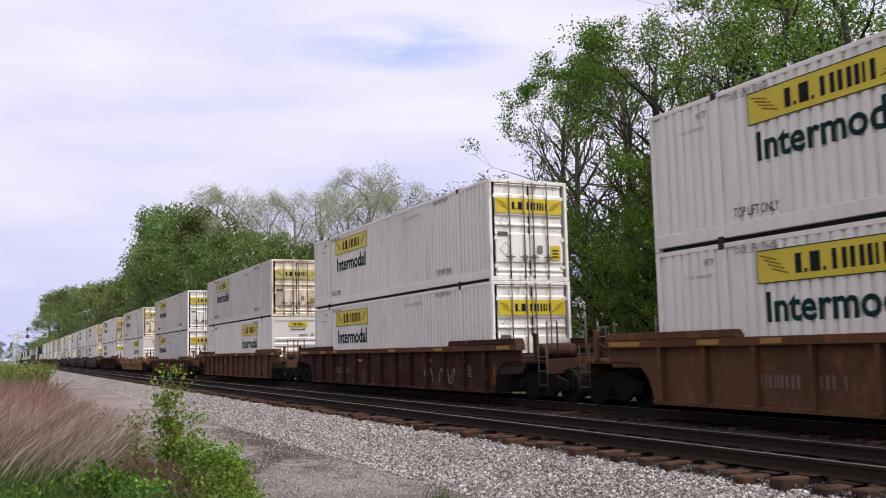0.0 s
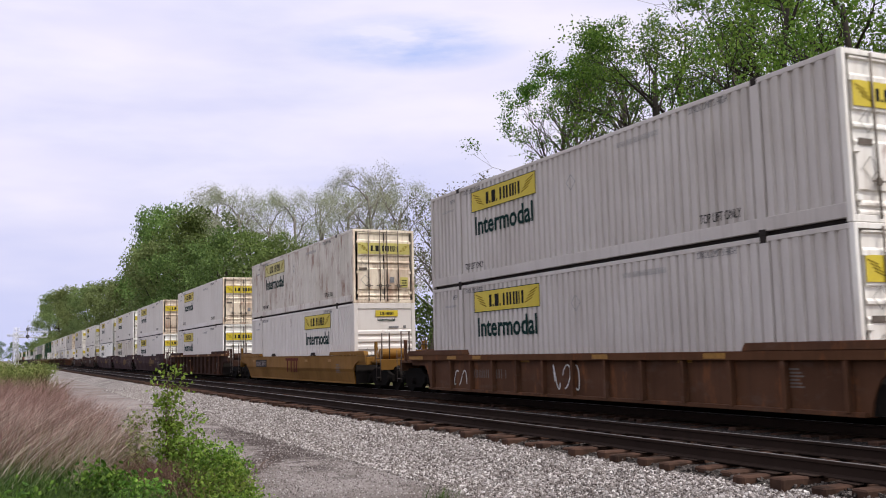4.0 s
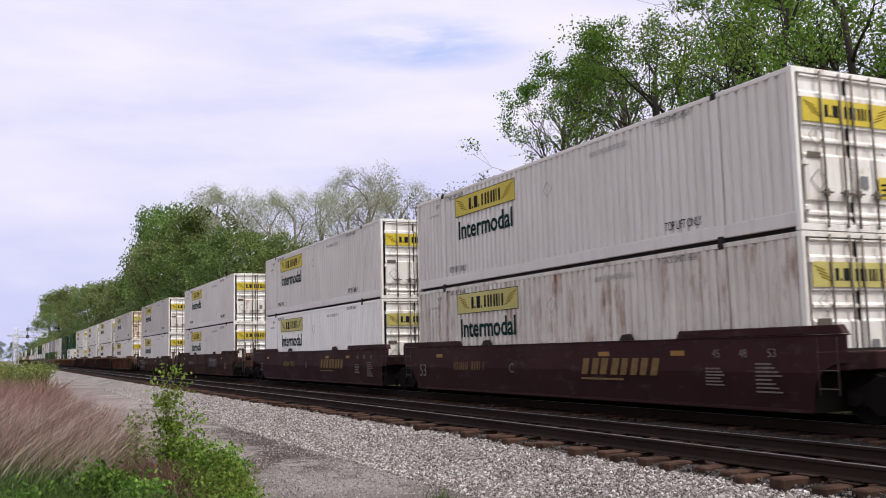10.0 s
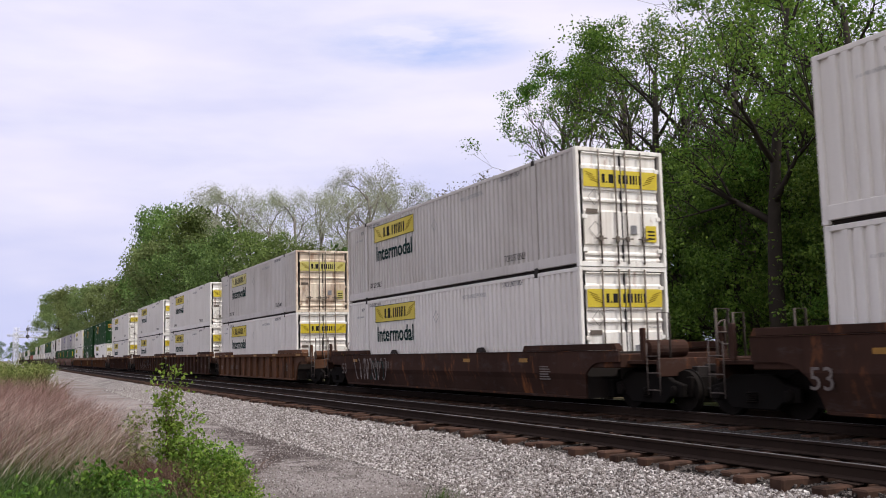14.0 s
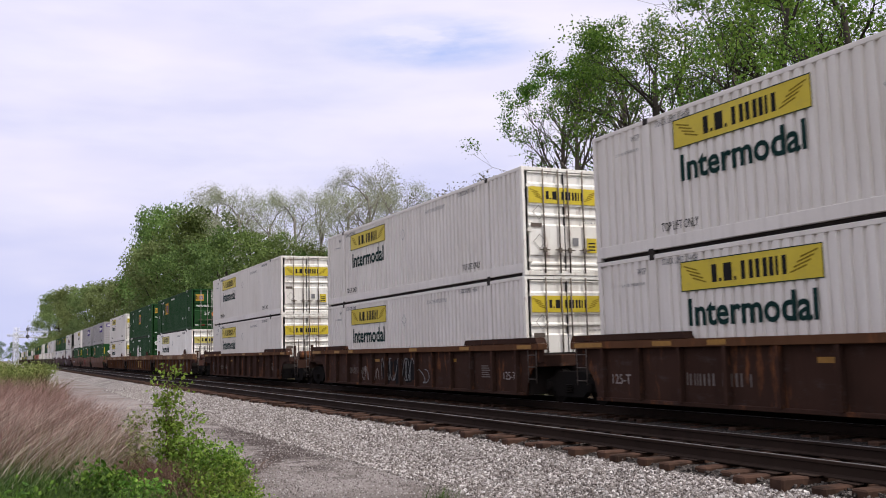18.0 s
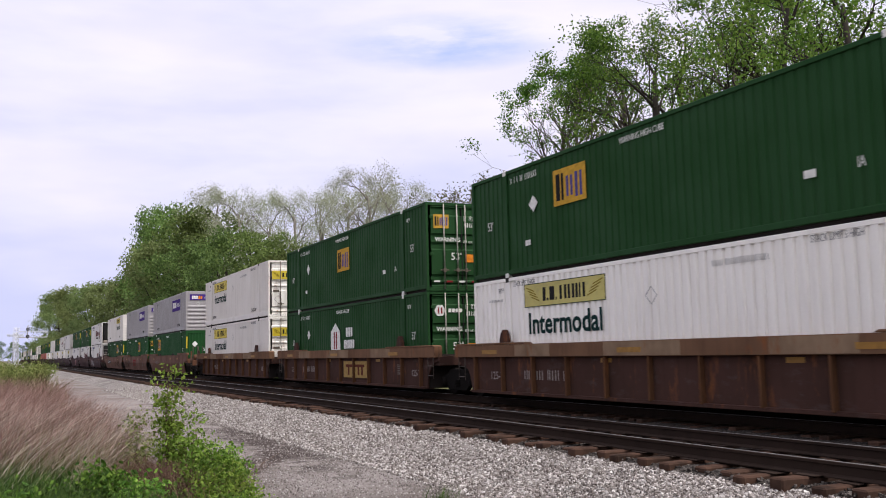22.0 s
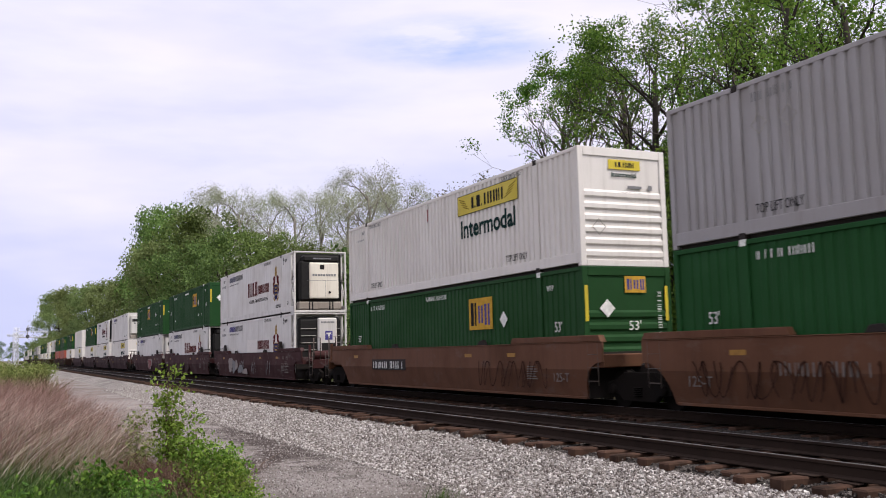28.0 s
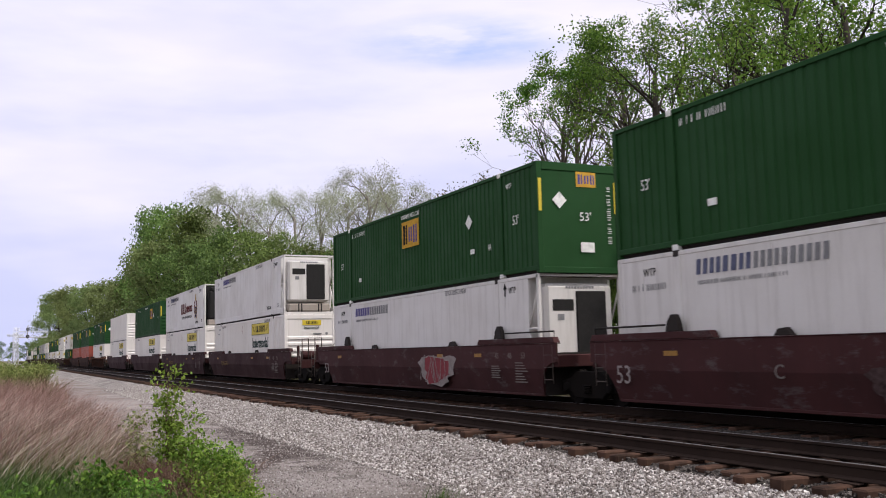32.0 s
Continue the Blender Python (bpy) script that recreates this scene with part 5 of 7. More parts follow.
        if not lite:
            part("lettering", lettering("WTP", 0.2), WHITE_INK, c, at=on_side(-HY + 1.6, CH - 0.5, -1.293, 0.7))
            part("lettering", lettering("IA", 0.26), WHITE_INK, c, at=on_side(-HY + 2.7, 0.85, -1.293, 0.7))
            part("notice", boxes("gnote", [(0, 0, 0, 0.26, 0.14, 0.004)]), WHITE_INK, c, at=on_side(-HY + 3.8, 0.85, -1.293))
            part("notice", boxes("gnote", [(0, 0, 0, 0.26, 0.14, 0.004)]), WHITE_INK, c, at=on_side(HY - 3.0, 0.75, -1.293))
    elif mark == "purple":
        b = part("purple_sign", boxes("purple_sign", [(0, 0, 0, 3.6, 0.86, 0.006)], 0.002), PURPLE, c, "purple sign with white marks", on_side(HY - 10.2, 1.62, -1.2925))
        part("sign_mark", letter_blocks("pm1", (0.28, 0.24, 0.28), 0.44, 0.05), WHITE_INK, b, at=pose(0.25, 0.25, 0.006))
        part("sign_mark", letter_blocks("pm1b", (0.28, 0.24), 0.42, 0.05), WHITE_INK, b, at=pose(1.24, 0.25, 0.006))
        part("sign_mark", scribble("pm2", 1.5, 0.32, 9, 4), WHITE_INK, b, at=pose(2.0, 0.27, 0.006))
        part("lettering", lettering("TOP LIFT ONLY", 0.26), BLACK_INK, c, "words TOP LIFT ONLY", on_side(HY - 2.35, 0.42, -1.293, 0.62))
        part("lettering", lettering("TOP LIFT ONLY", 0.26), BLACK_INK, c, "words TOP LIFT ONLY", on_side(-HY + 3.6, 0.42, -1.293, 0.62))
        part("number_stencil", scribble("pnum", 1.0, 0.18, 9, 5), GREY_INK, c, at=on_side(HY - 2.4, CH - 0.42, -1.293))
        for k in (0, 0.7):
            part("placard_holder", diamond("diamond_open", 0.20, 0.02), STEEL, c, at=on_side(HY - 2.55 - k, 2.05, -1.2925))
    elif mark in ("script", "script2", "logo2"):
        if mark != "logo2":
            part("script_mark", letter_strokes("script1", (0.33, 0.34, 0.30, 0.14, 0.32, 0.34, 0.34), 0.46, 0.09), CRIMSON, c, "dark red brand mark", on_side(HY - 9.26, 1.28, -1.2925, 0.86, 1.0))
            if mark == "script":
                part("script_capital", letter_strokes("script2", (0.52, 0.09, 0.52, 0.09, 0.46), 0.76, 0.08, (1, 3)), CRIMSON, c, at=on_side(HY - 7.15, 1.22, -1.2925))
            else:
                part("repair_panel", boxes("repair_panel", [(0, 0, 0, 2.2, 1.45, 0.004)], 0.001), WHITE, c, "repainted white patch over the mark", on_side(HY - 6.95, 0.36, -1.2925))
            part("lettering", lettering("GLOBAL TRANSPORTATION", 0.27), BLACK_INK, c, "words GLOBAL TRANSPORTATION", on_side(HY - 7.45, 0.86, -1.2925, 1.12))
            sh = part("crest", prism("crest", [(-0.30, 0.75), (-0.32, 0.35), (-0.18, 0.08), (0, 0.0), (0.18, 0.08), (0.32, 0.35), (0.30, 0.75)], 0, 0.006, "Z"), NAVY, c, "navy crest with a gold crown", on_side(HY - 12.9, 0.78, -1.2925, 1.12, 1.04))
            for d in (-1, 1):
                part("crest_mantle", prism("mantle%d" % d, [(d * u, v) for u, v in ((0.12, 1.13), (0.30, 1.16), (0.46, 1.06), (0.40, 0.92), (0.50, 0.80), (0.42, 0.62), (0.50, 0.44), (0.38, 0.26), (0.34, 0.76), (0.20, 0.79))], 0, 0.006, "Z"), CRIMSON, sh)
                part("crest_mantle", prism("supporter%d" % d, [(d * u, v) for u, v in ((0.36, 0.22), (0.42, 0.06), (0.22, -0.06), (0.12, -0.02), (0.24, 0.08))], 0, 0.006, "Z"), OLD_GOLD, sh)
            part("crest_crown", prism("crown", [(-0.14, 1.145), (0.14, 1.145), (0.16, 1.32), (0.10, 1.44), (0.14, 1.56), (0.02, 1.64), (-0.12, 1.52), (-0.17, 1.32)], 0, 0.006, "Z"), OLD_GOLD, sh)
            part("crest_band", boxes("crest_band", [(-0.16, 0.22 + 0.16 * k, 0.006, 0.16, 0.30 + 0.16 * k, 0.009) for k in range(3)]), OLD_GOLD, sh)
            part("crest_band", boxes("crest_edge", [(-0.335, 0.30, 0.006, -0.295, 0.76, 0.009), (0.295, 0.30, 0.006, 0.335, 0.76, 0.009), (-0.295, 0.72, 0.006, 0.295, 0.76, 0.009)]), OLD_GOLD, sh)
        part("brand_mark", letter_strokes("ts_blue", (0.26, 0.24, 0.30, 0.24), 0.30, 0.06, (), 0.1), SLATE_INK if mark == "script" else BLUE_INK, c, "grey and blue brand mark", on_side(HY - 2.55, 2.36, -1.2925, 1.2))
        part("brand_mark", letter_strokes("ts_grey", (0.24, 0.24, 0.28, 0.26, 0.26), 0.30, 0.06, (), 0.1), GREY_INK, c, at=on_side(HY - 4.1, 2.36, -1.2925, 1.12))
        part("brand_line", scribble("ts_line", 2.3, 0.09, 9, 6), GREY_INK, c, at=on_side(HY - 2.6, 2.16, -1.2925))
        part("lettering", lettering("WTP", 0.24), BLACK_INK, c, "letters WTP", on_side(HY - 0.9, CH - 0.45, -1.2925, 0.8))
        part("lettering", lettering("WTP", 0.24), BLACK_INK, c, "letters WTP", on_side(HY - 14.5, CH - 0.42, -1.2925, 0.8))
        part("arrow", prism("arrow", [(-0.03, 0), (0.03, 0), (0.03, 0.2), (0.1, 0.2), (0, 0.36), (-0.1, 0.2), (-0.03, 0.2)], 0, 0.004, "Z"), BLACK_INK, c, "black arrow", on_side(HY - 14.32, CH - 0.50, -1.2925))
        part("number_stencil", scribble("rnum", 1.1, 0.15, 9, 7), GREY_INK, c, at=on_side(HY - 0.5, CH - 0.75, -1.2925))
        part("lettering", lettering("TOP LIFT ONLY", 0.24), BLACK_INK, c, "words TOP LIFT ONLY", on_side(HY - 12.8, 0.37, -1.2925, 0.6))
        part("lettering", lettering("53'", 0.24), BLACK_INK, c, "lettering 53'", on_side(HY - 14.9, 0.42, -1.2925, 0.8))
        part("lettering", lettering("STACK LIMIT 3 HIGH", 0.22), GREY_INK, c, at=on_side(-HY + 5.6, CH - 0.24, -1.2925, 0.7))
    return c


def side_frame_mesh():
    return prism("side_frame", [(-1.12, 0.30), (-0.72, 0.30), (-0.55, 0.16), (0.55, 0.16), (0.72, 0.30), (1.12, 0.30), (1.14, 0.56), (0.80, 0.64), (0.50, 0.80), (-0.50, 0.80), (-0.80, 0.64), (-1.14, 0.56)], -0.07, 0.07, "X", 0.02)


def bogie(car, y, wheels):
    """A two-axle bogie under a wagon; its wheelsets go to the list wheels."""
    b = part("bogie", boxes("bolster", [(-1.0, -0.22, 0.45, 1.0, 0.22, 0.72)], 0.03), TRUCK, car, "grimy two-axle bogie", pose(0, y, 0))
    for s in (-1, 1):
        part("side_frame", side_frame_mesh(), TRUCK, b, at=pose(s * 1.0, 0, 0))
        if s > 0:
            continue
        part("spring_nest", lathe("springs", [(0.28 + 0.02 * i, 0.15 if i % 2 else 0.12) for i in range(11)], 12, "Z"), TRUCK, b, at=pose(s * 1.03, 0, 0.0))
        for a in (-0.89, 0.89):
            part("bearing_cap", lathe("bearing", [(-0.05, 0.12), (0.05, 0.12), (0.09, 0.09), (0.10, 0.03)], 14, "X"), TRUCK, b, at=pose(s * 1.04, a, 0.42) @ pose(0, 0, 0, 0, 0, 0 if s > 0 else 180))
    for a in (-0.89, 0.89):
        key = "wheelset"
        if key not in KIT:
            prof = [(-0.80, 0.06), (-0.80, 0.42), (-0.70, 0.425), (-0.685, 0.455), (-0.665, 0.455), (-0.66, 0.38), (-0.67, 0.14), (-0.60, 0.08), (0.60, 0.08), (0.67, 0.14), (0.66, 0.38), (0.665, 0.455), (0.685, 0.455), (0.70, 0.425), (0.80, 0.42), (0.80, 0.06)]
            lathe(key, prof, 28, "X")
        w = part("wheelset", KIT[key], WHEEL, b, "steel wheels on an axle", pose(0, a, 0.42))
        wheels.append((w, a))
    return b


MAROONS = (MAROON_CAR, MAROON_WORN)
LOGO_Y = -1.5
PLATE_MARK = [(0, 0.30, 0, 2.05, 0.40, 0.003)] + [(x, 0, 0, x + 0.17, 0.30, 0.003) for x in (0.24, 0.86, 1.34, 1.72)]


def wagon(style, paint, ends, wheels, lite, extra):
    """A well wagon: origin at its middle on the rails. ends: what its -Y and +Y ends have, 'coupler' or 'joint'."""
    car = thing("well_wagon", Matrix(), extra["label"], "railway wagon", "wagons of the train")
    low = extra.get("low", 0.0)
    top, base = 1.49 - low, 0.19
    ylo = -9.72 if ends[0] == "coupler" else -9.0
    yhi = 9.72 if ends[1] == "coupler" else 9.0
    slo = ylo + (1.50 if ends[0] == "coupler" else 0.85)
    shi = yhi - (1.50 if ends[1] == "coupler" else 0.85)
    tall = extra.get("tall", 0.16)
    arch = [(0.05, 0.42), (0.13, 0.62), (0.25, 0.79), (0.41, 0.92), (0.60, 1.0), (0.80, 1.03)]
    prof = [(slo, base), (shi, base)] + [(shi + a, z) for a, z in arch] + [(yhi, 1.03), (yhi, top - 0.02), (ylo, top - 0.02), (ylo, 1.03)] + [(slo - a, z) for a, z in reversed(arch)]
    tag = style + ends[0] + ends[1] + str(low) + str(tall)
    wall = 1.33 if style == "ribbed" else 1.43
    for s in (-1, 1):
        a, b = sorted((s * wall, s * (wall + 0.05)))
        key = "side_panel" + tag + str(s) + str(low)
        if key not in KIT:
            me = prism(key, prof, a, b, "X")
            if style == "smooth":
                bm = bmesh.new(); bm.from_mesh(me)
                bmesh.ops.bisect_plane(bm, geom=bm.verts[:] + bm.edges[:] + bm.faces[:], plane_co=(0, 0, 0.86 - 0.5 * low), plane_no=(0, 0, 1))
                for v in bm.verts:
                    if v.co.z < 0.85 - 0.5 * low:
                        v.co.x -= s * 0.16 * (0.86 - v.co.z) / 0.67
                bm.to_mesh(me); bm.free()
        part("side_panel", KIT[key], paint, car)
        a, b = sorted((s * (wall - 0.09), s * (1.515 if style == "ribbed" else wall + 0.065)))
        part("top_chord", boxes("top_chord" + tag + str(s), [(a, ylo, top - 0.02, b, yhi, top + 0.0)] if style == "smooth" else [(a, ylo, top - tall, b, yhi, top)], 0.006), extra.get("chord", CHORD_RUST if style == "ribbed" else paint), car)
        a, b = sorted((s * (wall - 0.20), s * (1.46 if style == "ribbed" else wall - 0.09)))
        part("bottom_sill", boxes("bottom_sill" + tag + str(s), [(a, slo + 0.05, base - 0.02, b, shi - 0.05, base + (0.06 if style == "ribbed" else 0.04))], 0.008), paint, car)
        cap_h = 0.15 if tall < 0.2 else 0.05
        if tall < 0.2 and style == "ribbed" and s < 0 and not lite:
            for y, long in ((yhi - 0.72, 1.1), (yhi - 3.35, 0.6), (yhi - 4.95, 0.5), (-1.2, 0.6), (-4.9, 0.6), (ylo + 0.7, 0.7)):
                part("chord_patch", boxes("chord_strip%.2f" % long, [(-1.5205, -long / 2, 0, -1.514, long / 2, 0.10)]), REFLECT, car, "worn orange reflective strip", pose(0, y, top - 0.13))
        if tall > 0.2 and s < 0 and not lite:
            for y, long in ((4.6, 1.7), (0.2, 2.6), (-4.4, 1.9)):
                part("chord_patch", boxes("chord_repaint%.1f" % long, [(-1.519, -long / 2, 0, -1.513, long / 2, 0.30)]), PATCH_TAN, car, "pale repainted stretch of the chord", pose(0, y, top - 0.315))
        for y0, y1 in ((ylo + 0.02, ylo + 4.1), (yhi - 4.1, yhi - 0.02)):
            a, b = sorted((s * (wall - 0.10), s * (1.525 if style == "ribbed" else wall + 0.07)))
            cap = [(y0, top + 0.003), (y1, top + 0.003), (y1 - 0.10, top + cap_h), (y0 + 0.10, top + cap_h)]
            part("end_cap", prism("end_cap%s%.2f%d" % (tag, y0, s), cap, a, b, "X", 0.01), extra.get("chord", paint), car)
        if style == "ribbed":
            n = extra.get("ribs", 13)
            for i in range(n):
                if s > 0 and (lite or i % 2):
                    continue
                y = slo + 0.35 + (shi - slo - 0.7) * i / (n - 1)
                if tall > 0.2 and s < 0 and i % 4 == 1:
                    part("chord_patch", boxes("chord_patch", [(-1.524, -0.42, 0, -1.5185, 0.42, 0.11)]), REFLECT, car, "worn yellow patch on the chord", pose(0, y + 0.6, top - 0.25))
                part("rib", boxes("rib%d%s%s" % (s, low, tall), [(1.38 if s > 0 else -1.505, -0.032 if tall > 0.2 else -0.05, base + 0.04, 1.505 if s > 0 else -1.38, 0.032 if tall > 0.2 else 0.05, top - tall)], 0.008), extra.get("rib", paint), car, at=pose(0, y, 0))
        else:
            if not lite and s < 0:
                for y in (-3.2, 3.2):
                    part("lock_guide", prism("lock_guide", [(-0.22, 0), (0.22, 0), (0.12, 0.12), (-0.08, 0.14)], -0.06, 0.06, "X", 0.01), CAST, car, "dark locking cone housing", pose(s * 1.42, y, top + (0.003 if abs(y) < 5 else 0.153)))
    if not lite and (tall > 0.2 or extra.get("guides")):
        for y in (-6.1, 6.1):
            part("container_guide", prism("container_guide", [(-0.22, 0), (0.22, 0), (0.15, 0.22), (0.04, 0.34), (-0.10, 0.34), (-0.17, 0.20)], -0.06, 0.06, "X", 0.012), CAST if style == "smooth" else paint, car, "upright container guide", pose(-1.43, y, top + (0.153 if tall < 0.2 else 0.053)))
    for k, ye in enumerate((slo, shi)):
        part("well_end", boxes("well_end%s%d" % (tag, k), [(-1.30, ye - 0.05, base, 1.30, ye + 0.05, 1.25)]), CAST, car, "dark end wall of the well")
    for d, kind in ((-1, ends[0]), (1, ends[1])):
        a, b = sorted((d * 8.3, d * (11.0 if kind == "coupler" else 9.2)))
        part("centre_sill", boxes("centre_sill%s%d" % (kind, d), [(-0.42, a, 0.50, 0.42, b, 0.92)], 0.02), CAST, car, "dark centre sill")
        if kind == "coupler":
            for y0, y1, z0, z1, w in ((8.5, 8.75, 0.22, 0.62, 0.95), (11.2, 11.35, 0.30, 0.72, 0.90)):
                part("brake_beam", boxes("rigging%d%.1f" % (d, y0), [(-w, min(d * y0, d * y1), z0, w, max(d * y0, d * y1), z1)], 0.02), TRUCK, car, "grimy brake beam")
    part("well_floor", boxes("well_floor" + tag, [(-1.20, slo + 0.3, base + 0.01, 1.20, shi - 0.3, base + 0.1)]), CAST, car, "dark well floor")
    for k, (kind, ye, d) in enumerate(((ends[0], ylo, -1), (ends[1], yhi, 1))):
        a, b = sorted((ye - d * 1.2, ye))
        part("bulkhead", boxes("bulkhead" + tag + str(d), [(-wall + 0.0, a, 0.90, wall, b, 1.20)], 0.02), paint, car)
        if kind == "coupler":
            a, b = sorted((ye, ye + d * 1.05))
            part("end_platform", boxes("platform" + tag + str(d), [(-1.25, a, 0.98, 1.25, b, 1.06), (-0.32, a, 0.70, 0.32, b, 0.98)], 0.012), paint, car, "end platform")
            part("end_sill", boxes("end_sill" + tag + str(d), [(-1.3, min(ye + d * 1.05, ye + d * 1.13), 0.72, 1.3, max(ye + d * 1.05, ye + d * 1.13), 1.10)], 0.012), paint, car)
            a, b = sorted((ye + d * 1.13, d * 11.68))
            part("coupler", boxes("coupler" + tag + str(d), [(-0.09, a, 0.78, 0.09, b, 0.96), (-0.16, d * 11.66 - 0.14, 0.72, 0.16, d * 11.66 + 0.14, 1.02)], 0.02), CAST, car, "heavy steel coupler")
            bogie(car, d * 10.15, wheels)
            part("ladder", tubes("ladder" + str(d), [[(-1.36, d * 10.75 - 0.2, 0.35), (-1.36, d * 10.75 - 0.2, 1.42)], [(-1.36, d * 10.75 + 0.2, 0.35), (-1.36, d * 10.75 + 0.2, 1.42)]] + [[(-1.36, d * 10.75 - 0.2, z), (-1.36, d * 10.75 + 0.2, z)] for z in (0.45, 0.8, 1.15)], 0.014, 5), extra.get("rail", GRAB), car, "step ladder")
            if not lite:
                part("end_post", boxes("end_post" + str(d), [(-1.34, d * 10.35 - 0.06, 1.06, -1.24, d * 10.35 + 0.06, 1.75)], 0.015), paint, car, "grimy end post")
                part("brake_valve", boxes("brake_valve" + str(d), [(-0.75, d * 10.0 - 0.2, 1.06, -0.35, d * 10.0 + 0.2, 1.42)], 0.03), paint, car)
                for hx, hz in ((-1.25, 0.7), (0.8, 1.06)):
                    part("handrail", tubes("handrail%d%.1f" % (d, hx), [[(hx, d * 10.82, hz), (hx, d * 10.82, 2.05), (hx + 0.3, d * 10.82, 2.05), (hx + 0.3, d * 10.82, 1.06)]], 0.026, 5), extra.get("rail", GRAB), car, "end handrail")
                part("air_hose", tubes("hose" + str(d), [[(-0.45, d * 11.0, 0.80), (-0.47, d * 11.25, 0.55), (-0.42, d * 11.45, 0.38), (-0.30, d * 11.6, 0.45)]], 0.025, 6), GASKET, car, "black air hose")
                part("hose_coupling", boxes("hose_glad" + str(d), [(-0.34, d * 11.6 - 0.04, 0.40, -0.24, d * 11.6 + 0.04, 0.52)], 0.01), STEEL, car)
                if extra.get("brake", True) and d < 0:
                    st = part("brake_stand", boxes("brake_stand", [(0.32, -11.0 + 0.05, 1.06, 0.50, -11.0 + 0.22, 1.75)], 0.02), paint, car)
                    part("brake_wheel", tubes("brake_wheel", [[(0.41 + 0.26 * math.cos(q), -10.98, 1.62 + 0.26 * math.sin(q)) for q in [2 * math.pi * i / 16 for i in range(17)]], [(0.15, -10.98, 1.62), (0.67, -10.98, 1.62)], [(0.41, -10.98, 1.36), (0.41, -10.98, 1.88)]], 0.018, 5), extra.get("rail", GRAB), st, "hand brake wheel")
                    part("air_tank", lathe("air_tank", [(-0.55, 0.10), (-0.5, 0.19), (0.5, 0.19), (0.55, 0.10)], 16, "X"), paint, car, "cylindrical air tank", pose(-0.55, -10.15, 1.30))
        else:
            if d < 0:
                bogie(car, -9.715, wheels)
                part("joint_casting", boxes("joint_cast", [(-0.45, -10.1, 0.70, 0.45, -9.0, 0.98)], 0.04), CAST, car, "articulated joint casting")
            else:
                part("joint_casting", boxes("joint_cast2", [(-0.35, 9.0, 0.72, 0.35, 9.60, 0.94)], 0.04), CAST, car)
            if not lite and extra.get("guides"):
                part("handrail", tubes("jrail" + str(d), [[(-1.42, d * 8.85, 1.45), (-1.42, d * 8.85, 1.78), (-1.42, d * 6.4, 1.78)]], 0.022, 5), CAST, car, "low handrail")
            if not lite:
                part("ladder", tubes("jladder" + str(d), [[(-1.47, d * 8.62 - 0.2, 0.5), (-1.47, d * 8.62 - 0.2, 1.45)], [(-1.47, d * 8.62 + 0.2, 0.5), (-1.47, d * 8.62 + 0.2, 1.45)]] + [[(-1.47, d * 8.62 - 0.2, z), (-1.47, d * 8.62 + 0.2, z)] for z in (0.6, 0.9, 1.2)], 0.014, 5), GRAB, car, "step ladder")
                if paint not in MAROONS:
                    part("lettering", lettering("125-T", 0.30), SPRAY_PALE if style == "ribbed" else INK_DIM, car, "stencil 125-T", on_side((7.05 if tall > 0.2 else 7.62) if d > 0 else -6.9, 0.56, -wall - 0.052))
    # stencils on the side towards the camera
    xs = -wall - 0.052
    if not lite:
        if extra.get("plate"):
            part("number_plate", boxes("number_plate", [(0, 0, 0, 2.15, 0.36, 0.003)]), CAST, car, "black plate behind the wagon number", on_side(extra["num"] + 0.12, 0.75, xs, extra.get("wide", 1.0)))
            xs -= 0.004
        if extra.get("num", 5.2) is not None:
            part("number_stencil", scribble("carnum", 1.9, 0.26, 9, 40 + len(extra["label"]) % 7), extra.get("ink", GOLD_FAINT if paint in MAROONS else INK_DIM), car, "stencilled wagon number", on_side(extra.get("num", 5.2), 0.80 if style == "smooth" else 0.58, xs, extra.get("wide", 1.0)))
        for y in (yhi - 2.6, -2.2, ylo + 4.3) if style == "smooth" else (yhi - 7.2, -3.7):
            part("reflector", boxes("car_reflector", [(0, 0, 0, 0.42, 0.10, 0.004)]), REFLECT, car, "dirty yellow reflector", on_side(y, 1.16 if style == "smooth" and not low else 1.02, xs))
        part("lettering", lettering("53", 0.55), SPRAY_PALE if extra.get("guides") else INK_DIM, car, "number 53", on_side(yhi - (0.95 if extra.get("guides") else 1.3), 0.58, xs, 1.0)) if extra.get("fifty") else None
        part("small_print", boxes("car_notes", [(0, 0.06 * k, 0, 0.5 - 0.05 * (k % 3), 0.06 * k + 0.03, 0.003) for k in range(6)]), INK_DIM, car, at=on_side(ylo + 3.3, 0.60, xs))
        if paint in MAROONS:
            for k, word in enumerate(("45", "48", "53")):
                part("lettering", lettering(word, 0.22), INK_DIM, car, "small stencil " + word, on_side(-5.9 - 0.7 * k, 1.12, xs))
            part("small_print", boxes("car_notes2", [(0, 0.07 * k, 0, 0.62 - 0.08 * (k % 4), 0.07 * k + 0.03, 0.003) for k in range(8)]), INK_DIM, car, at=on_side(-7.0, 0.50, xs))
        if extra.get("letter"):
            part("lettering", lettering(extra["letter"], 0.36), INK_DIM, car, "unit letter", on_side({"A": 0.65, "B": 1.9, "C": 1.9}[extra["letter"]] + (1.55 if extra.get("guides") else 0), 0.75, xs))
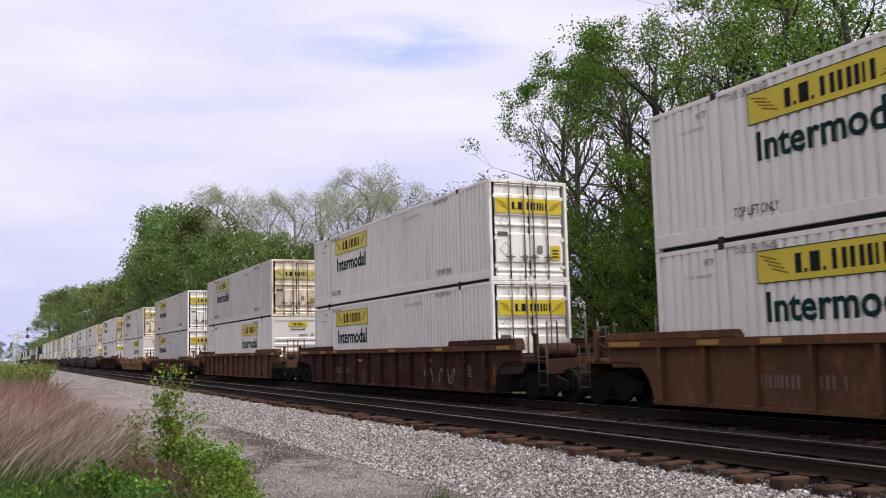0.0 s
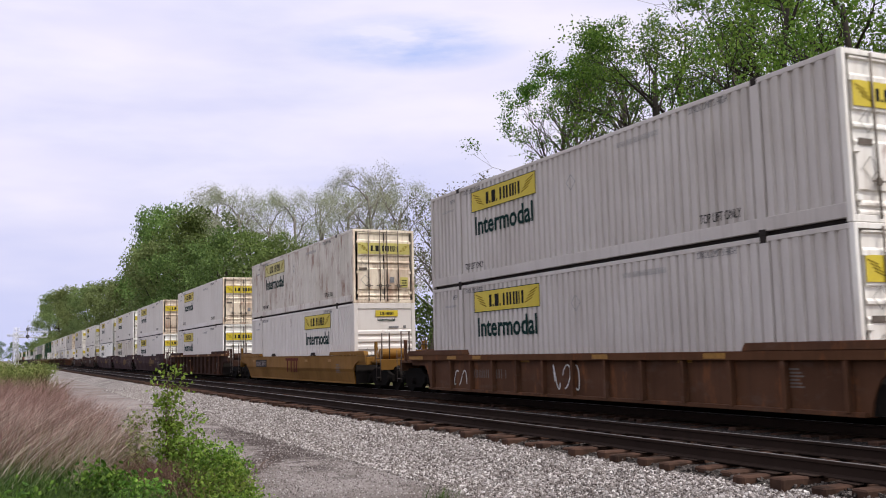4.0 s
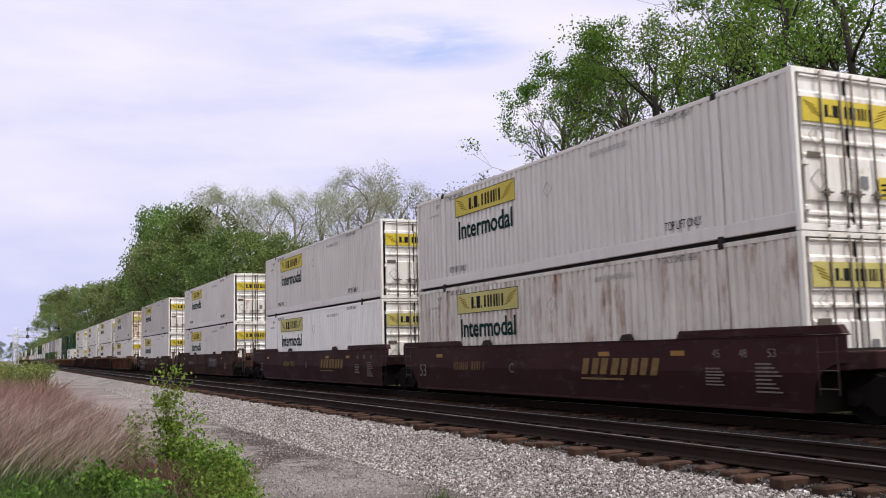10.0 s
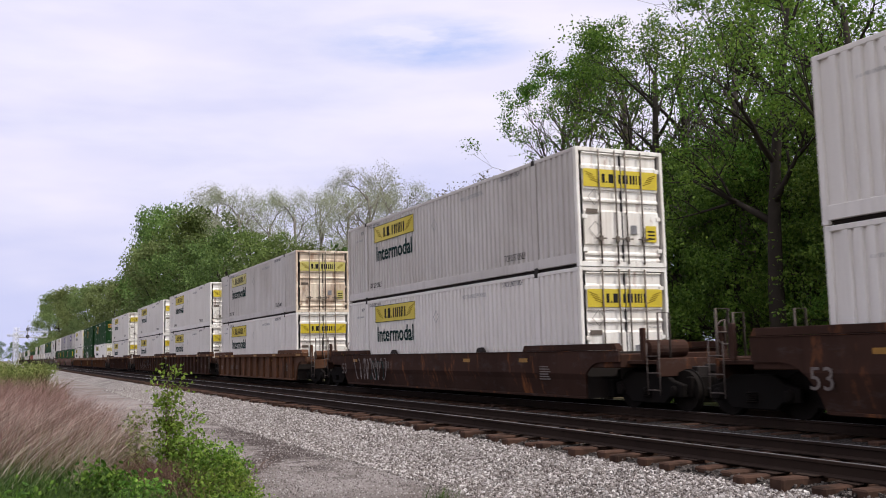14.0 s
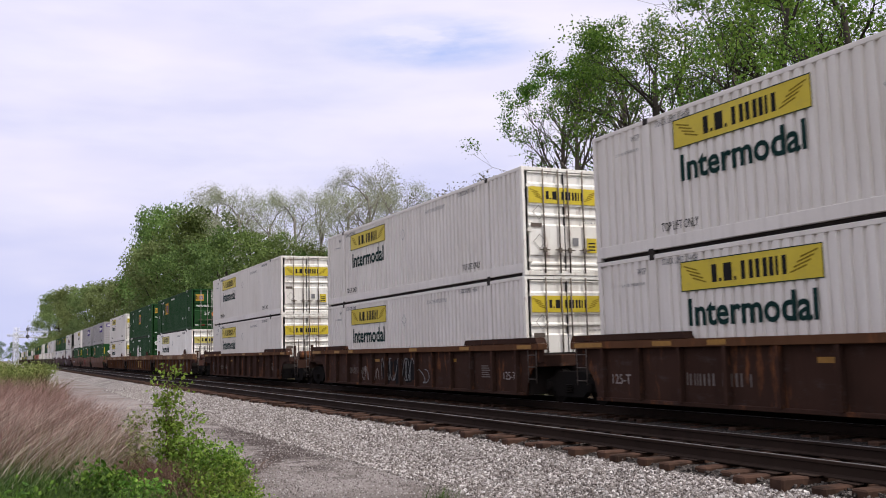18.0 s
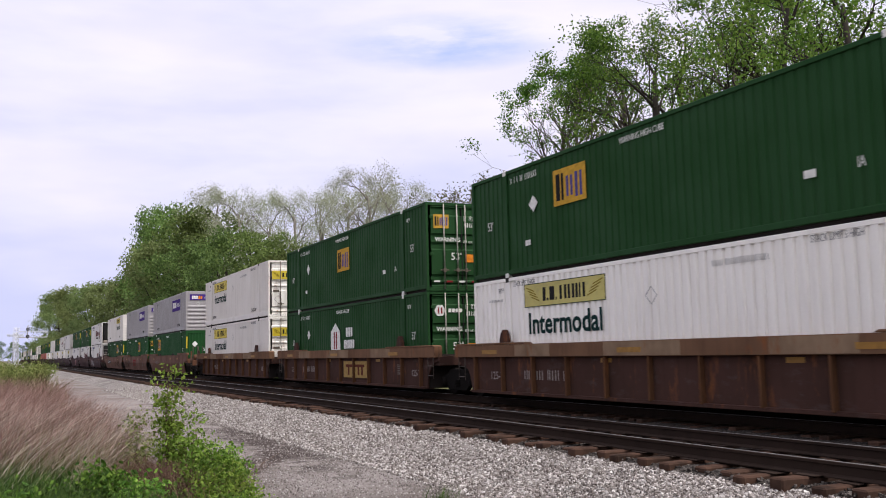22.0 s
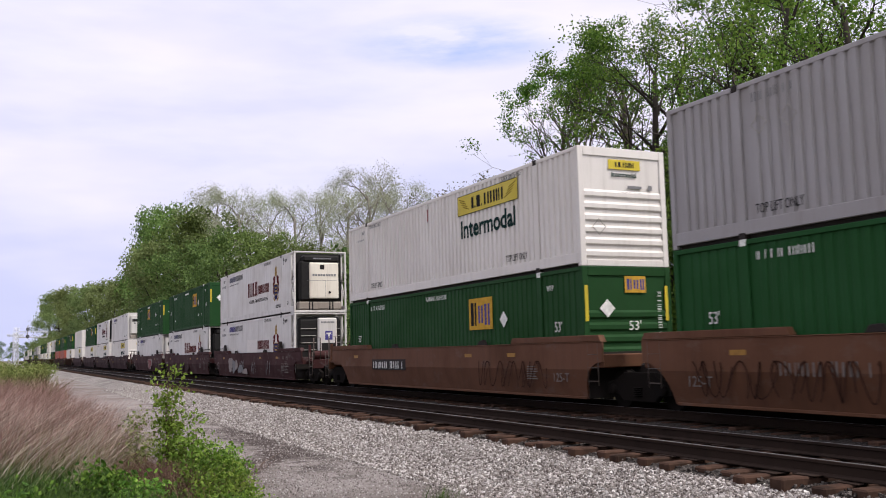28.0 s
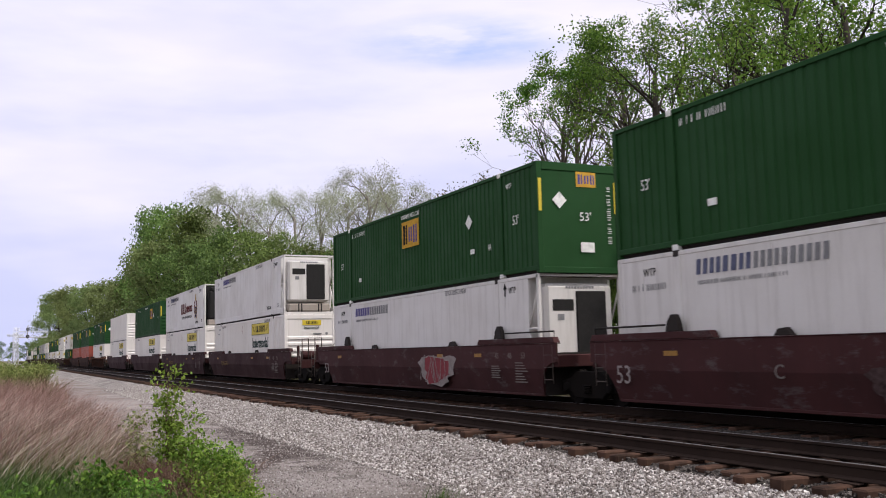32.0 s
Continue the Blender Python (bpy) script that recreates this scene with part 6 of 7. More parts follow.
    if extra.get("logo"):
        kind, ink = extra["logo"]
        if kind == "slant":
            part("logo_bar", letter_strokes("slant_mark", (0.62, 0.66, 0.58, 0.58), 0.36, 0.10, (), 0.3), ink, car, "slanted faded mark", on_side(LOGO_Y, 0.76, xs))
            part("logo_bar", boxes("logo_under", [(0, 0, 0, 1.6, 0.045, 0.003)]), ink, car, at=on_side(LOGO_Y, 0.64, xs))
        elif kind == "plate":
            part("logo_plate", boxes("logo_plate", [(0, 0, 0, 1.75, 0.52, 0.004)]), CAST, car, "dark logo plate", on_side(-1.7, 0.68, xs, 1.48, 1.1))
            part("logo_bar", boxes("plate_mark", PLATE_MARK), INK_DIM, car, at=on_side(-1.96, 0.76, xs - 0.005))
        elif kind == "gold_plate":
            part("logo_plate", boxes("logo_plate2", [(0, 0, 0, 2.55, 0.62, 0.006)]), ink, car, "faded yellow logo plate", on_side(-0.3, 0.42, xs - 0.03))
            part("logo_bar", boxes("plate_mark", PLATE_MARK), RUST_INK, car, at=on_side(-0.56, 0.52, xs - 0.038))
        elif kind == "loose":
            part("logo_bar", boxes("loose_mark", [(0, 0.50, 0, 2.05, 0.62, 0.003)] + [(x, 0, 0, x + 0.17, 0.50, 0.003) for x in (0.24, 0.86, 1.34, 1.72)]), ink, car, "dark red mark of plain bars", on_side(0.85, 0.56, xs))
    for k, (y0, z0, w, h, ink) in enumerate(extra.get("patches", ())):
        rnd = random.Random(90 + k)
        rim = []
        for q in range(26):
            a = 2 * math.pi * q / 26
            f = 0.78 + 0.14 * math.sin(3 * a + k) + rnd.uniform(-0.10, 0.10)
            rim.append((w * (0.5 + 0.55 * f * math.copysign(abs(math.cos(a)) ** 0.7, math.cos(a))), h * (0.5 + 0.55 * f * math.copysign(abs(math.sin(a)) ** 0.7, math.sin(a)))))
        part("paint_patch", prism("patch%.1f%.1f" % (y0, w), rim, 0, 0.003, "Z"), ink, car, "worn sprayed paint patch", on_side(y0, z0, xs - 0.004 * k))
    for k, (y0, w, h, ink, seed) in enumerate(extra.get("graffiti", ())):
        key = "graffiti%d" % seed
        if key not in KIT:
            rnd = random.Random(seed)
            paths = []
            for i in range(int(w / 0.35)):
                x = 0.35 * i
                fa, fb, pa, pb = rnd.uniform(2.5, 5), rnd.uniform(4, 8), rnd.uniform(0, 6), rnd.uniform(0, 6)
                paths.append([(x + 0.2 + 0.22 * math.sin(fa * q / 12 + pa) + 0.01 * q, h * (0.5 + 0.42 * math.sin(fb * q / 12 + pb)), 0.0) for q in range(13)])
            vs, fs = [], []
            for q in paths:
                for (xa, ya, _), (xb, yb, _) in zip(q, q[1:]):
                    d = Vector((xb - xa, yb - ya)).normalized() * 0.014
                    k0 = len(vs)
                    vs += [(xa - d.y, ya + d.x, 0), (xa + d.y, ya - d.x, 0), (xb + d.y, yb - d.x, 0), (xb - d.y, yb + d.x, 0)]
                    vs += [(x, y, 0.003) for x, y, _ in vs[k0:k0 + 4]]
                    fs += [(k0 + 4, k0 + 5, k0 + 6, k0 + 7)] + [(k0 + j, k0 + (j + 1) % 4, k0 + 4 + (j + 1) % 4, k0 + 4 + j) for j in range(4)]
            KIT[key] = mesh_from(key, vs, fs)
        part("graffiti", KIT[key], ink, car, "sprayed scrawl", on_side(y0, 0.32, xs - 0.021))
    return car


def white_box(body=WHITE, end="door", yellow=YELLOW):
    word = {"door": "door end", "stain": "rust-stained door end", "nose": "ribbed closed front"}[end]
    tone = {WHITE: "white", WHITE_NEW: "bright white", WHITE_OLD: "dull white", WHITE_RUST: "rust-streaked white"}[body]
    return (body, "banner", end, yellow, "%s corrugated container, yellow banner, %s" % (tone, word))


J, JS, JD, JN, JO, JP = white_box(), white_box(end="stain"), white_box(WHITE_OLD), white_box(end="nose"), white_box(WHITE_OLD, "stain", YELLOW_OLD), white_box(WHITE_NEW, yellow=YELLOW_OLD)
JR, JRO = white_box(WHITE_RUST, "stain", YELLOW_OLD), white_box(WHITE_RUST, "door", YELLOW_OLD)
E_DOOR = (GREEN, "gold", "door", YELLOW, "dark green corrugated container, gold square sign, doors shut")
E_DOOR_A = (GREEN, "gold:4.44", "door", YELLOW, E_DOOR[4])
E_FLAT_B = (GREEN, "gold:7.27", "flat", YELLOW, "dark green container with a flat closed front")
E_FLAT = (GREEN, "gold", "flat", YELLOW, "dark green container with a flat closed front")
E_NOSE = (GREEN, "gold", "nose", YELLOW, "dark green container with a ribbed front")
E_UP = (GREEN_MID, "gold", "upright", YELLOW, "mid green corrugated container with an upright-ribbed front")
HOUSE = (GREEN, "house", "door", YELLOW, "dark green container with a white house sign")
GREY_P = (GREY, "purple", "nose", YELLOW, "grey corrugated container with a purple sign")
COOL = (REEFER, "script", "cooler", YELLOW, "white refrigerated container with dark red script and crest")
COOL2 = (REEFER, "script2", "cooler", YELLOW, "white refrigerated container with a white cooling unit")
COOL_P = (REEFER, "logo2", "cooler", YELLOW, "plain white refrigerated container with a cooling unit")
WN = (WHITE, "", "nose", YELLOW, "plain white container with a ribbed front")
GN = (GREEN, "gold", "nose", YELLOW, "dark green container with a gold square sign")
ON = (ORANGE_BOX, "", "nose", YELLOW, "orange-red container low in its wagon")
GY = (GREY, "", "nose", YELLOW, "plain grey corrugated container low in its wagon")

LBL = {"ribbed": "well wagon with ribbed sides", "smooth": "smooth-sided well wagon"}
C, A = "coupler", "joint"
# place of the far end of the boxes at 0 s, side, paint, -Y end, +Y end, upper box, lower box, details
TRAIN = [
    (15.49, "ribbed", TAN_CAR, C, C, J, J, dict(tone="rusty orange-brown")),
    (38.84, "ribbed", BROWN_CAR, C, C, J, J, dict(tone="dirty brown", graffiti=((-3.5, 0.9, 0.55, SPRAY_PALE, 31), (-4.65, 1.1, 0.55, SPRAY_PALE, 32)))),
    (62.14, "ribbed", TAN_CAR, C, C, JO, JN, dict(tone="rusty orange-brown")),
    (85.42, "ribbed", TAN_CAR, C, C, JD, JD, dict(tone="rusty orange-brown", low=0.26, graffiti=((1.0, 1.2, 0.7, WHITE_INK, 3), (6.5, 0.8, 0.5, WHITE_INK, 4)))),
    (108.86, "smooth", YELLOW_CAR, C, C, JR, JN, dict(tone="dirty yellow", low=0.22, logo=("loose", RUST_INK), chord=YELLOW_CAR, num=6.35, plate=True, ink=SPRAY_PALE)),
    (132.36, "ribbed", BROWN_CAR, C, C, JS, J, dict(tone="dirty brown")),
    (155.74, "smooth", MAROON_CAR, C, A, JS, J, dict(tone="dark maroon", logo=("slant", GOLD_FAINT), letter="B", fifty=True)),
    (175.13, "smooth", MAROON_CAR, A, A, J, JRO, dict(tone="dark maroon", logo=("slant", GOLD_FAINT), letter="C", fifty=True)),
    (194.57, "smooth", MAROON_CAR, A, C, J, JP, dict(tone="dark maroon", logo=("slant", GOLD_FAINT), letter="A", fifty=True, num=4.1)),
    (218.01, "smooth", BROWN_CAR, C, C, J, J, dict(tone="brown", fifty=True, logo=("plate", GOLD_FAINT))),
    (241.40, "smooth", BROWN_CAR, C, C, JD, J, dict(tone="brown", low=0.2, graffiti=((7.0, 3.2, 0.9, SPRAY_PALE, 7), (5.5, 1.5, 0.8, GREEN_INK, 8)), fifty=True)),
    (264.72, "ribbed", TAN_CAR, C, A, JO, J, dict(tone="rusty brown", low=0.08)),
    (284.29, "ribbed", BROWN_CAR, A, A, J, J, dict(tone="dirty brown")),
    (303.75, "ribbed", BROWN_CAR, A, C, J, J, dict(tone="dirty brown", patches=((1.95, 0.28, 1.15, 0.86, SPRAY_DARK), (0.85, 0.28, 1.1, 0.86, SPRAY_DARK), (-0.2, 0.28, 0.95, 0.86, SPRAY_DARK)), graffiti=((3.95, 0.7, 0.6, SPRAY_PALE, 11), (2.9, 0.7, 0.5, SPRAY_PALE, 12), (1.85, 2.9, 0.9, GREY_INK, 13), (-1.35, 0.7, 0.5, GREY_INK, 15)))),
    (327.07, "ribbed", BROWN_CAR, C, C, J, J, dict(tone="dirty brown", patches=((7.5, 0.45, 0.85, 0.7, SCUFF),), graffiti=((7.4, 0.75, 0.7, GREY_INK, 14),))),
    (350.55, "ribbed", FADED_CAR, C, A, E_DOOR_A, JP, dict(tone="faded tan-brown", tall=0.33, ribs=11, chord=CHORD_TAN, rib=CHORD_RUST, ink=SPRAY_PALE)),
    (369.98, "ribbed", FADED_CAR, A, A, E_DOOR, HOUSE, dict(tone="faded brown", tall=0.33, ribs=11, chord=CHORD_TAN, rib=CHORD_RUST, ink=SPRAY_PALE, logo=("gold_plate", OLD_GOLD))),
    (389.52, "ribbed", FADED_CAR, A, C, J, J, dict(tone="faded brown", tall=0.33, ribs=11, chord=CHORD_TAN, rib=CHORD_RUST, ink=SPRAY_PALE)),
    (413.02, "smooth", ORANGE_CAR, C, A, GREY_P, E_UP, dict(tone="faded orange-brown")),
    (432.45, "smooth", ORANGE_CAR, A, A, GREY_P, (GREEN_MID, "gold:9.6x", "door", YELLOW, E_DOOR[4]), dict(tone="faded orange-brown", logo=("loose", RED_INK), graffiti=((7.5, 4.2, 0.8, SPRAY, 17),))),
    (451.88, "smooth", ORANGE_CAR, A, C, JN, E_NOSE, dict(tone="faded orange-brown", num=5.12, wide=1.42, plate=True, ink=WHITE_INK, graffiti=((-3.0, 3.6, 0.8, SPRAY, 18),))),
    (475.60, "smooth", MAROON_WORN, C, A, COOL, COOL2, dict(guides=True, patches=((5.0, 0.40, 1.15, 0.92, SPRAY_PALE), (4.0, 0.34, 0.95, 0.80, GREY_INK), (3.2, 0.50, 0.60, 0.62, SPRAY_PALE), (2.55, 0.36, 1.35, 0.50, GREY_INK), (1.4, 0.30, 1.25, 0.34, SPRAY_PALE)), tone="dark maroon", graffiti=((1.9, 1.0, 0.8, GREY_INK, 20), (-0.6, 0.7, 0.7, GREY_INK, 21), (-3.6, 0.8, 0.8, GREY_INK, 24)), fifty=True, letter="A", num=None)),
    (495.10, "smooth", MAROON_WORN, A, A, E_FLAT, COOL, dict(guides=True, tone="dark maroon", fifty=True, letter="C", num=None, patches=((1.6, 0.42, 1.5, 0.62, SCUFF), (-0.2, 0.34, 1.7, 0.5, SCUFF)))),
    (514.55, "smooth", MAROON_WORN, A, C, E_FLAT_B, COOL_P, dict(guides=True, tone="dark maroon", num=None, patches=((-0.7, 0.30, 2.9, 1.02, SPRAY_PALE), (-1.1, 0.36, 2.0, 0.88, SPRAY_RED)), graffiti=((-0.9, 2.4, 1.0, SPRAY_PALE, 22),), fifty=True)),
    (538.10, "smooth", MAROON_CAR, C, A, COOL_P, JN, dict(tone="dark maroon")),
    (557.40, "smooth", MAROON_CAR, A, A, COOL, JN, dict(tone="dark maroon")),
    (576.80, "smooth", MAROON_CAR, A, C, E_NOSE, JN, dict(tone="dark maroon")),
    (600.2, "smooth", MAROON_CAR, C, C, WN, JN, dict(tone="dark maroon")),
    (623.6, "ribbed", BROWN_CAR, C, C, GN, JN, dict(tone="dark brown")),
    (647.0, "smooth", BROWN_CAR, C, A, GN, ON, dict(tone="dark brown")),
    (666.4, "smooth", BROWN_CAR, A, C, GN, ON, dict(tone="dark brown")),
]
PATTERN = [(J, GN), (GN, GY), (GY, GN), (J, GY), (GN, J), (J, J)]
TRAIN += [(666.4 + 23.4 * (i + 1), "smooth" if i % 3 else "ribbed", BROWN_CAR, C, C, *PATTERN[(i * 5 + i // 3) % 6], dict(tone="dark brown")) for i in range(14)]

MOVERS = []      # (thing, y at 0 s, x, z)
WHEELS = []      # (wheelset, axle's y in its bogie, wagon's y at 0 s)
for i, (far, style, paint, e0, e1, upper, lower, extra) in enumerate(TRAIN):
    lite = i > 25
    mid = far - HY
    extra["label"] = "%s %s carrying two stacked containers" % (extra["tone"], LBL[style])
    wheels = []
    car = wagon(style, paint, (e0, e1), wheels, lite, extra)
    MOVERS.append((car, mid, TX, TZ))
    WHEELS += [(w, a, mid) for w, a in wheels]
    low, up = container(lower, lite), container(upper, lite)
    MOVERS += [(low, mid, TX, 0.215), (up, mid + 0.02 * math.sin(i * 2.3), TX, 3.125)]


SPEED, GAIN = 14.652, 0.0092


def gone(t):
    """How far the train has come at t seconds."""
    return SPEED * t + GAIN * t * t


def motions():
    for ob, y, x, z in MOVERS:
        walk(ob, [(t, pose(x, y - gone(t), z)) for t in (0, 8, 16, 24, 32)])
    for w, a, y in WHEELS:
        # rolls while it is near enough to be seen rolling
        rows, turn, last = [], 0.0, None
        for k in range(0, 961):
            t = k / 30
            here = y - gone(t)
            close = -16 < here < 46
            if last is not None and close:
                turn += math.degrees((gone(t) - gone(last)) / 0.42)
            if k in (0, 960) or close:
                rows.append((t, pose(0, a, 0.42, turn, 0, 0)))
            last = t
        walk(w, rows)
    walk(CLOUDS, [(0, pose(0, 0, 0, 0, 0, 1.9)), (32, pose(0, 0, 0, 0, 0, -1.9))])

# ---- verge: grasses, shrubs ----
def verge_z(x, y):
    return ground_z(x, y)


def blades(count, place, height, width, lean, seed, segs=2, drift=0.15):
    """Grass blades: bent tapering strips, one island each."""
    rs = np.random.RandomState(seed)
    xy = place(rs, count)
    n = len(xy)
    z = np.array([verge_z(a, b) for a, b in xy]) - 0.02
    h = height[0] + (height[1] - height[0]) * rs.rand(n)
    a = rs.rand(n) * 2 * np.pi
    wv = np.stack([np.cos(a), np.sin(a), np.zeros(n)], 1) * (width * (0.6 + 0.8 * rs.rand(n)))[:, None]
    ln = np.stack([rs.randn(n) * lean + drift, rs.randn(n) * lean - 0.4 * drift, np.zeros(n)], 1)
    base = np.stack([xy[:, 0], xy[:, 1], z], 1)
    up = np.array((0, 0, 1.0))
    rows = []
    for s in range(segs + 1):
        f = s / segs
        c = base + up * (h * (f - 0.12 * f * f))[:, None] + ln * (h * f * f)[:, None]
        w = wv * (1 - 0.85 * f)
        rows += [c - w, c + w]
    v = np.stack(rows, 1)
    k = 2 * (segs + 1)
    f = np.concatenate([np.stack([np.arange(n) * k + 2 * s, np.arange(n) * k + 2 * s + 1, np.arange(n) * k + 2 * s + 3, np.arange(n) * k + 2 * s + 2], 1) for s in range(segs)])
    return v.reshape(-1, 3).tolist(), f.tolist()


def in_box(x0, x1, y0, y1, edge=True, power=1.4):
    def place(rs, n):
        y = y0 + (y1 - y0) * rs.rand(n) ** power
        x = x0 + (x1 - x0) * rs.rand(n)
        keep = x < 1.98 + 0.012 * np.maximum(0, y - 13.6) + 0.40 * np.sin(y * 0.8) + 0.34 * np.sin(y * 0.274) + rs.randn(n) * 0.14
        return np.stack([x, y], 1)[keep] if edge else np.stack([x, y], 1)
    return place


DRY = island_mat("dry_grass", ((0.125, 0.062, 0.052), (0.24, 0.138, 0.117), (0.34, 0.215, 0.19), (0.50, 0.38, 0.335)), 0.8)
DEAD = island_mat("dead_stalks", ((0.33, 0.26, 0.20), (0.46, 0.38, 0.31), (0.56, 0.50, 0.43)), 0.8)
FRESH = island_mat("green_grass", ((0.022, 0.05, 0.009), (0.046, 0.092, 0.015), (0.105, 0.165, 0.03)), 0.7)

OLIVE_GRASS = island_mat("olive_grass", ((0.07, 0.08, 0.025), (0.12, 0.125, 0.045), (0.20, 0.17, 0.085)), 0.8)


def stuff(name, data, mat, label, category):
    return tagged(new(name, mesh_from(name, *data, mat)), label, category, kind="stuff")


stuff("dry_grass", blades(56000, in_box(-10, 3.8, 14.6, 52, power=1.3), (0.6, 1.3), 0.0058, 0.26, 21, 3, 0.30), DRY, "tall dry reddish grass on the verge", "grass")
stuff("dry_grass", blades(16000, in_box(-16, 5.0, 45, 147, power=1.0), (0.65, 1.2), 0.022, 0.25, 22), DRY, "distant dry grass on the verge", "grass")
stuff("dead_stalks", blades(4200, in_box(-5.5, 2.5, 13.6, 23), (0.7, 1.35), 0.005, 0.34, 23, 4, 0.62), DEAD, "bleached dead stalks leaning in the grass", "grass")
stuff("green_grass", blades(46000, in_box(-7, 1.98, 7.0, 15.2, power=0.9), (0.20, 0.62), 0.0075, 0.38, 24, 2, 0.2), FRESH, "lush green grass at the foot of the dry grass", "grass")
stuff("green_grass", blades(9000, in_box(-7, 3.1, 14.7, 34), (0.2, 0.55), 0.009, 0.35, 25), FRESH, "green grass among the dry stems", "grass")
stuff("olive_grass", blades(9000, in_box(0.2, 2.7, 14.2, 21), (0.3, 0.85), 0.0068, 0.4, 28), OLIVE_GRASS, "olive grass at the edge of the dry grass", "grass")
stuff("olive_grass", blades(9000, in_box(-12, 4.6, 42, 120, power=1.0), (0.7, 1.5), 0.026, 0.35, 29), OLIVE_GRASS, "olive weeds standing over the distant dry grass", "grass")


def shrub(name, x, y, height, spread, stems, per, leaf_size, scatter, leaf, bark, label, seed, category="shrub"):
    """A many-stemmed shrub with small separate leaves."""
    rnd = random.Random(seed)
    vs, fs, tips = [], [], []
    for k in range(stems):
        a = rnd.uniform(0, 6.283)
        r = spread * math.sqrt(rnd.random())
        top = Vector((r * math.cos(a), r * math.sin(a), height * rnd.uniform(0.55, 1.0) * (1 - 0.35 * (r / max(spread, 0.01)) ** 2)))
        p = [Vector((0.15 * top.x, 0.15 * top.y, -0.05))]
        for i in range(1, 5):
            f = i / 4
            p.append(Vector((top.x * f ** 0.8 + rnd.uniform(-1, 1) * 0.04, top.y * f ** 0.8 + rnd.uniform(-1, 1) * 0.04, top.z * f)))
            if i >= 2:
                for _ in range(2):
                    q = p[-1] + Vector((rnd.uniform(-1, 1), rnd.uniform(-1, 1), rnd.uniform(-0.2, 0.8))) * scatter * 1.6
                    tube_data(vs, fs, [p[-1], q], [0.004, 0.002], 3)
                    tips.append((q, 1.0))
                tips.append((p[-1].copy(), 1.0))
        tube_data(vs, fs, p, [0.010, 0.009, 0.007, 0.005, 0.003], 4)
    t = thing("shrub", pose(x, y, verge_z(x, y)), label, category, "shrubs on the verge")
    part("stem", mesh_from("stem", vs, fs, None, True), bark, t)
    part("foliage", mesh_from("foliage", *leaf_cloud(tips, per, scatter, leaf_size, seed)), leaf, t)
    return t


LEAF_YOUNG = leaf_mat("leaves_young", ((0.08, 0.15, 0.018), (0.14, 0.24, 0.03), (0.25, 0.37, 0.07)), 0.45)
LEAF_VERGE = leaf_mat("leaves_verge", ((0.055, 0.12, 0.016), (0.125, 0.235, 0.03), (0.24, 0.37, 0.06)), 0.45)
LEAF_OLIVE = leaf_mat("leaves_olive", ((0.10, 0.13, 0.03), (0.16, 0.19, 0.05), (0.22, 0.23, 0.08)), 0.3)
TWIG = plain("twig_brown", (0.12, 0.075, 0.05), 0.9)
shrub("sapling", 2.10, 13.1, 1.95, 0.11, 9, 20, 0.028, 0.085, LEAF_YOUNG, TWIG, "slim upright sapling with bright young leaves", 41)
shrub("sapling", 2.36, 12.8, 1.30, 0.16, 9, 22, 0.027, 0.09, LEAF_YOUNG, TWIG, "bright green young shoots beside the track", 42)
shrub("bush", 2.46, 12.0, 0.98, 0.26, 14, 32, 0.027, 0.095, LEAF_VERGE, TWIG, "leafy green bush at the edge of the gravel", 43)
shrub("bush", 2.48, 11.3, 0.68, 0.27, 13, 30, 0.026, 0.10, LEAF_VERGE, TWIG, "low leafy green bush spilling onto the gravel", 44)
shrub("bush", 2.34, 10.5, 0.48, 0.30, 12, 28, 0.024, 0.09, LEAF_VERGE, TWIG, "low green weeds at the edge of the gravel", 45)
shrub("bush", 3.02, 13.9, 0.66, 0.24, 11, 28, 0.028, 0.09, LEAF_YOUNG, TWIG, "bright leafy bush spilling onto the gravel", 49)
shrub("bush", 1.10, 12.0, 0.62, 0.30, 12, 16, 0.036, 0.09, LEAF, TWIG, "dark leafy weeds in the green grass", 46)
shrub("bush", 1.62, 11.6, 0.50, 0.34, 12, 16, 0.030, 0.09, LEAF_VERGE, TWIG, "broad-leaved weeds in the green grass", 50)
shrub("bush", 0.10, 11.5, 0.42, 0.45, 9, 12, 0.032, 0.09, LEAF, TWIG, "green weeds in the lush grass", 47)
shrub("sapling", 1.98, 15.2, 1.18, 0.15, 5, 16, 0.025, 0.08, LEAF_OLIVE, TWIG, "thin sapling among the dry grass", 48)
for i, (x, y, h, w) in enumerate(((-1.2, 54, 1.35, 0.9), (1.0, 66, 1.45, 1.2), (-0.7, 79, 1.6, 1.6), (2.4, 86, 1.5, 1.3), (3.5, 104, 1.7, 1.6), (-2.6, 62, 1.4, 1.0))):
    shrub("bush", x, y, h, w, 18, 16, 0.075, 0.34, LEAF_OLIVE, TWIG, "yellow-green bush on the far verge", 60 + i)
stuff("dead_stalks", blades(6500, lambda rs, n: np.stack([2.06 + 0.20 * rs.randn(n), 12.7 + 0.75 * rs.randn(n)], 1), (0.25, 0.85), 0.006, 0.5, 26, 3), island_mat("dead_tangle", ((0.09, 0.05, 0.036), (0.15, 0.088, 0.066), (0.25, 0.17, 0.125)), 0.9), "brown tangle of dead weeds", "grass")
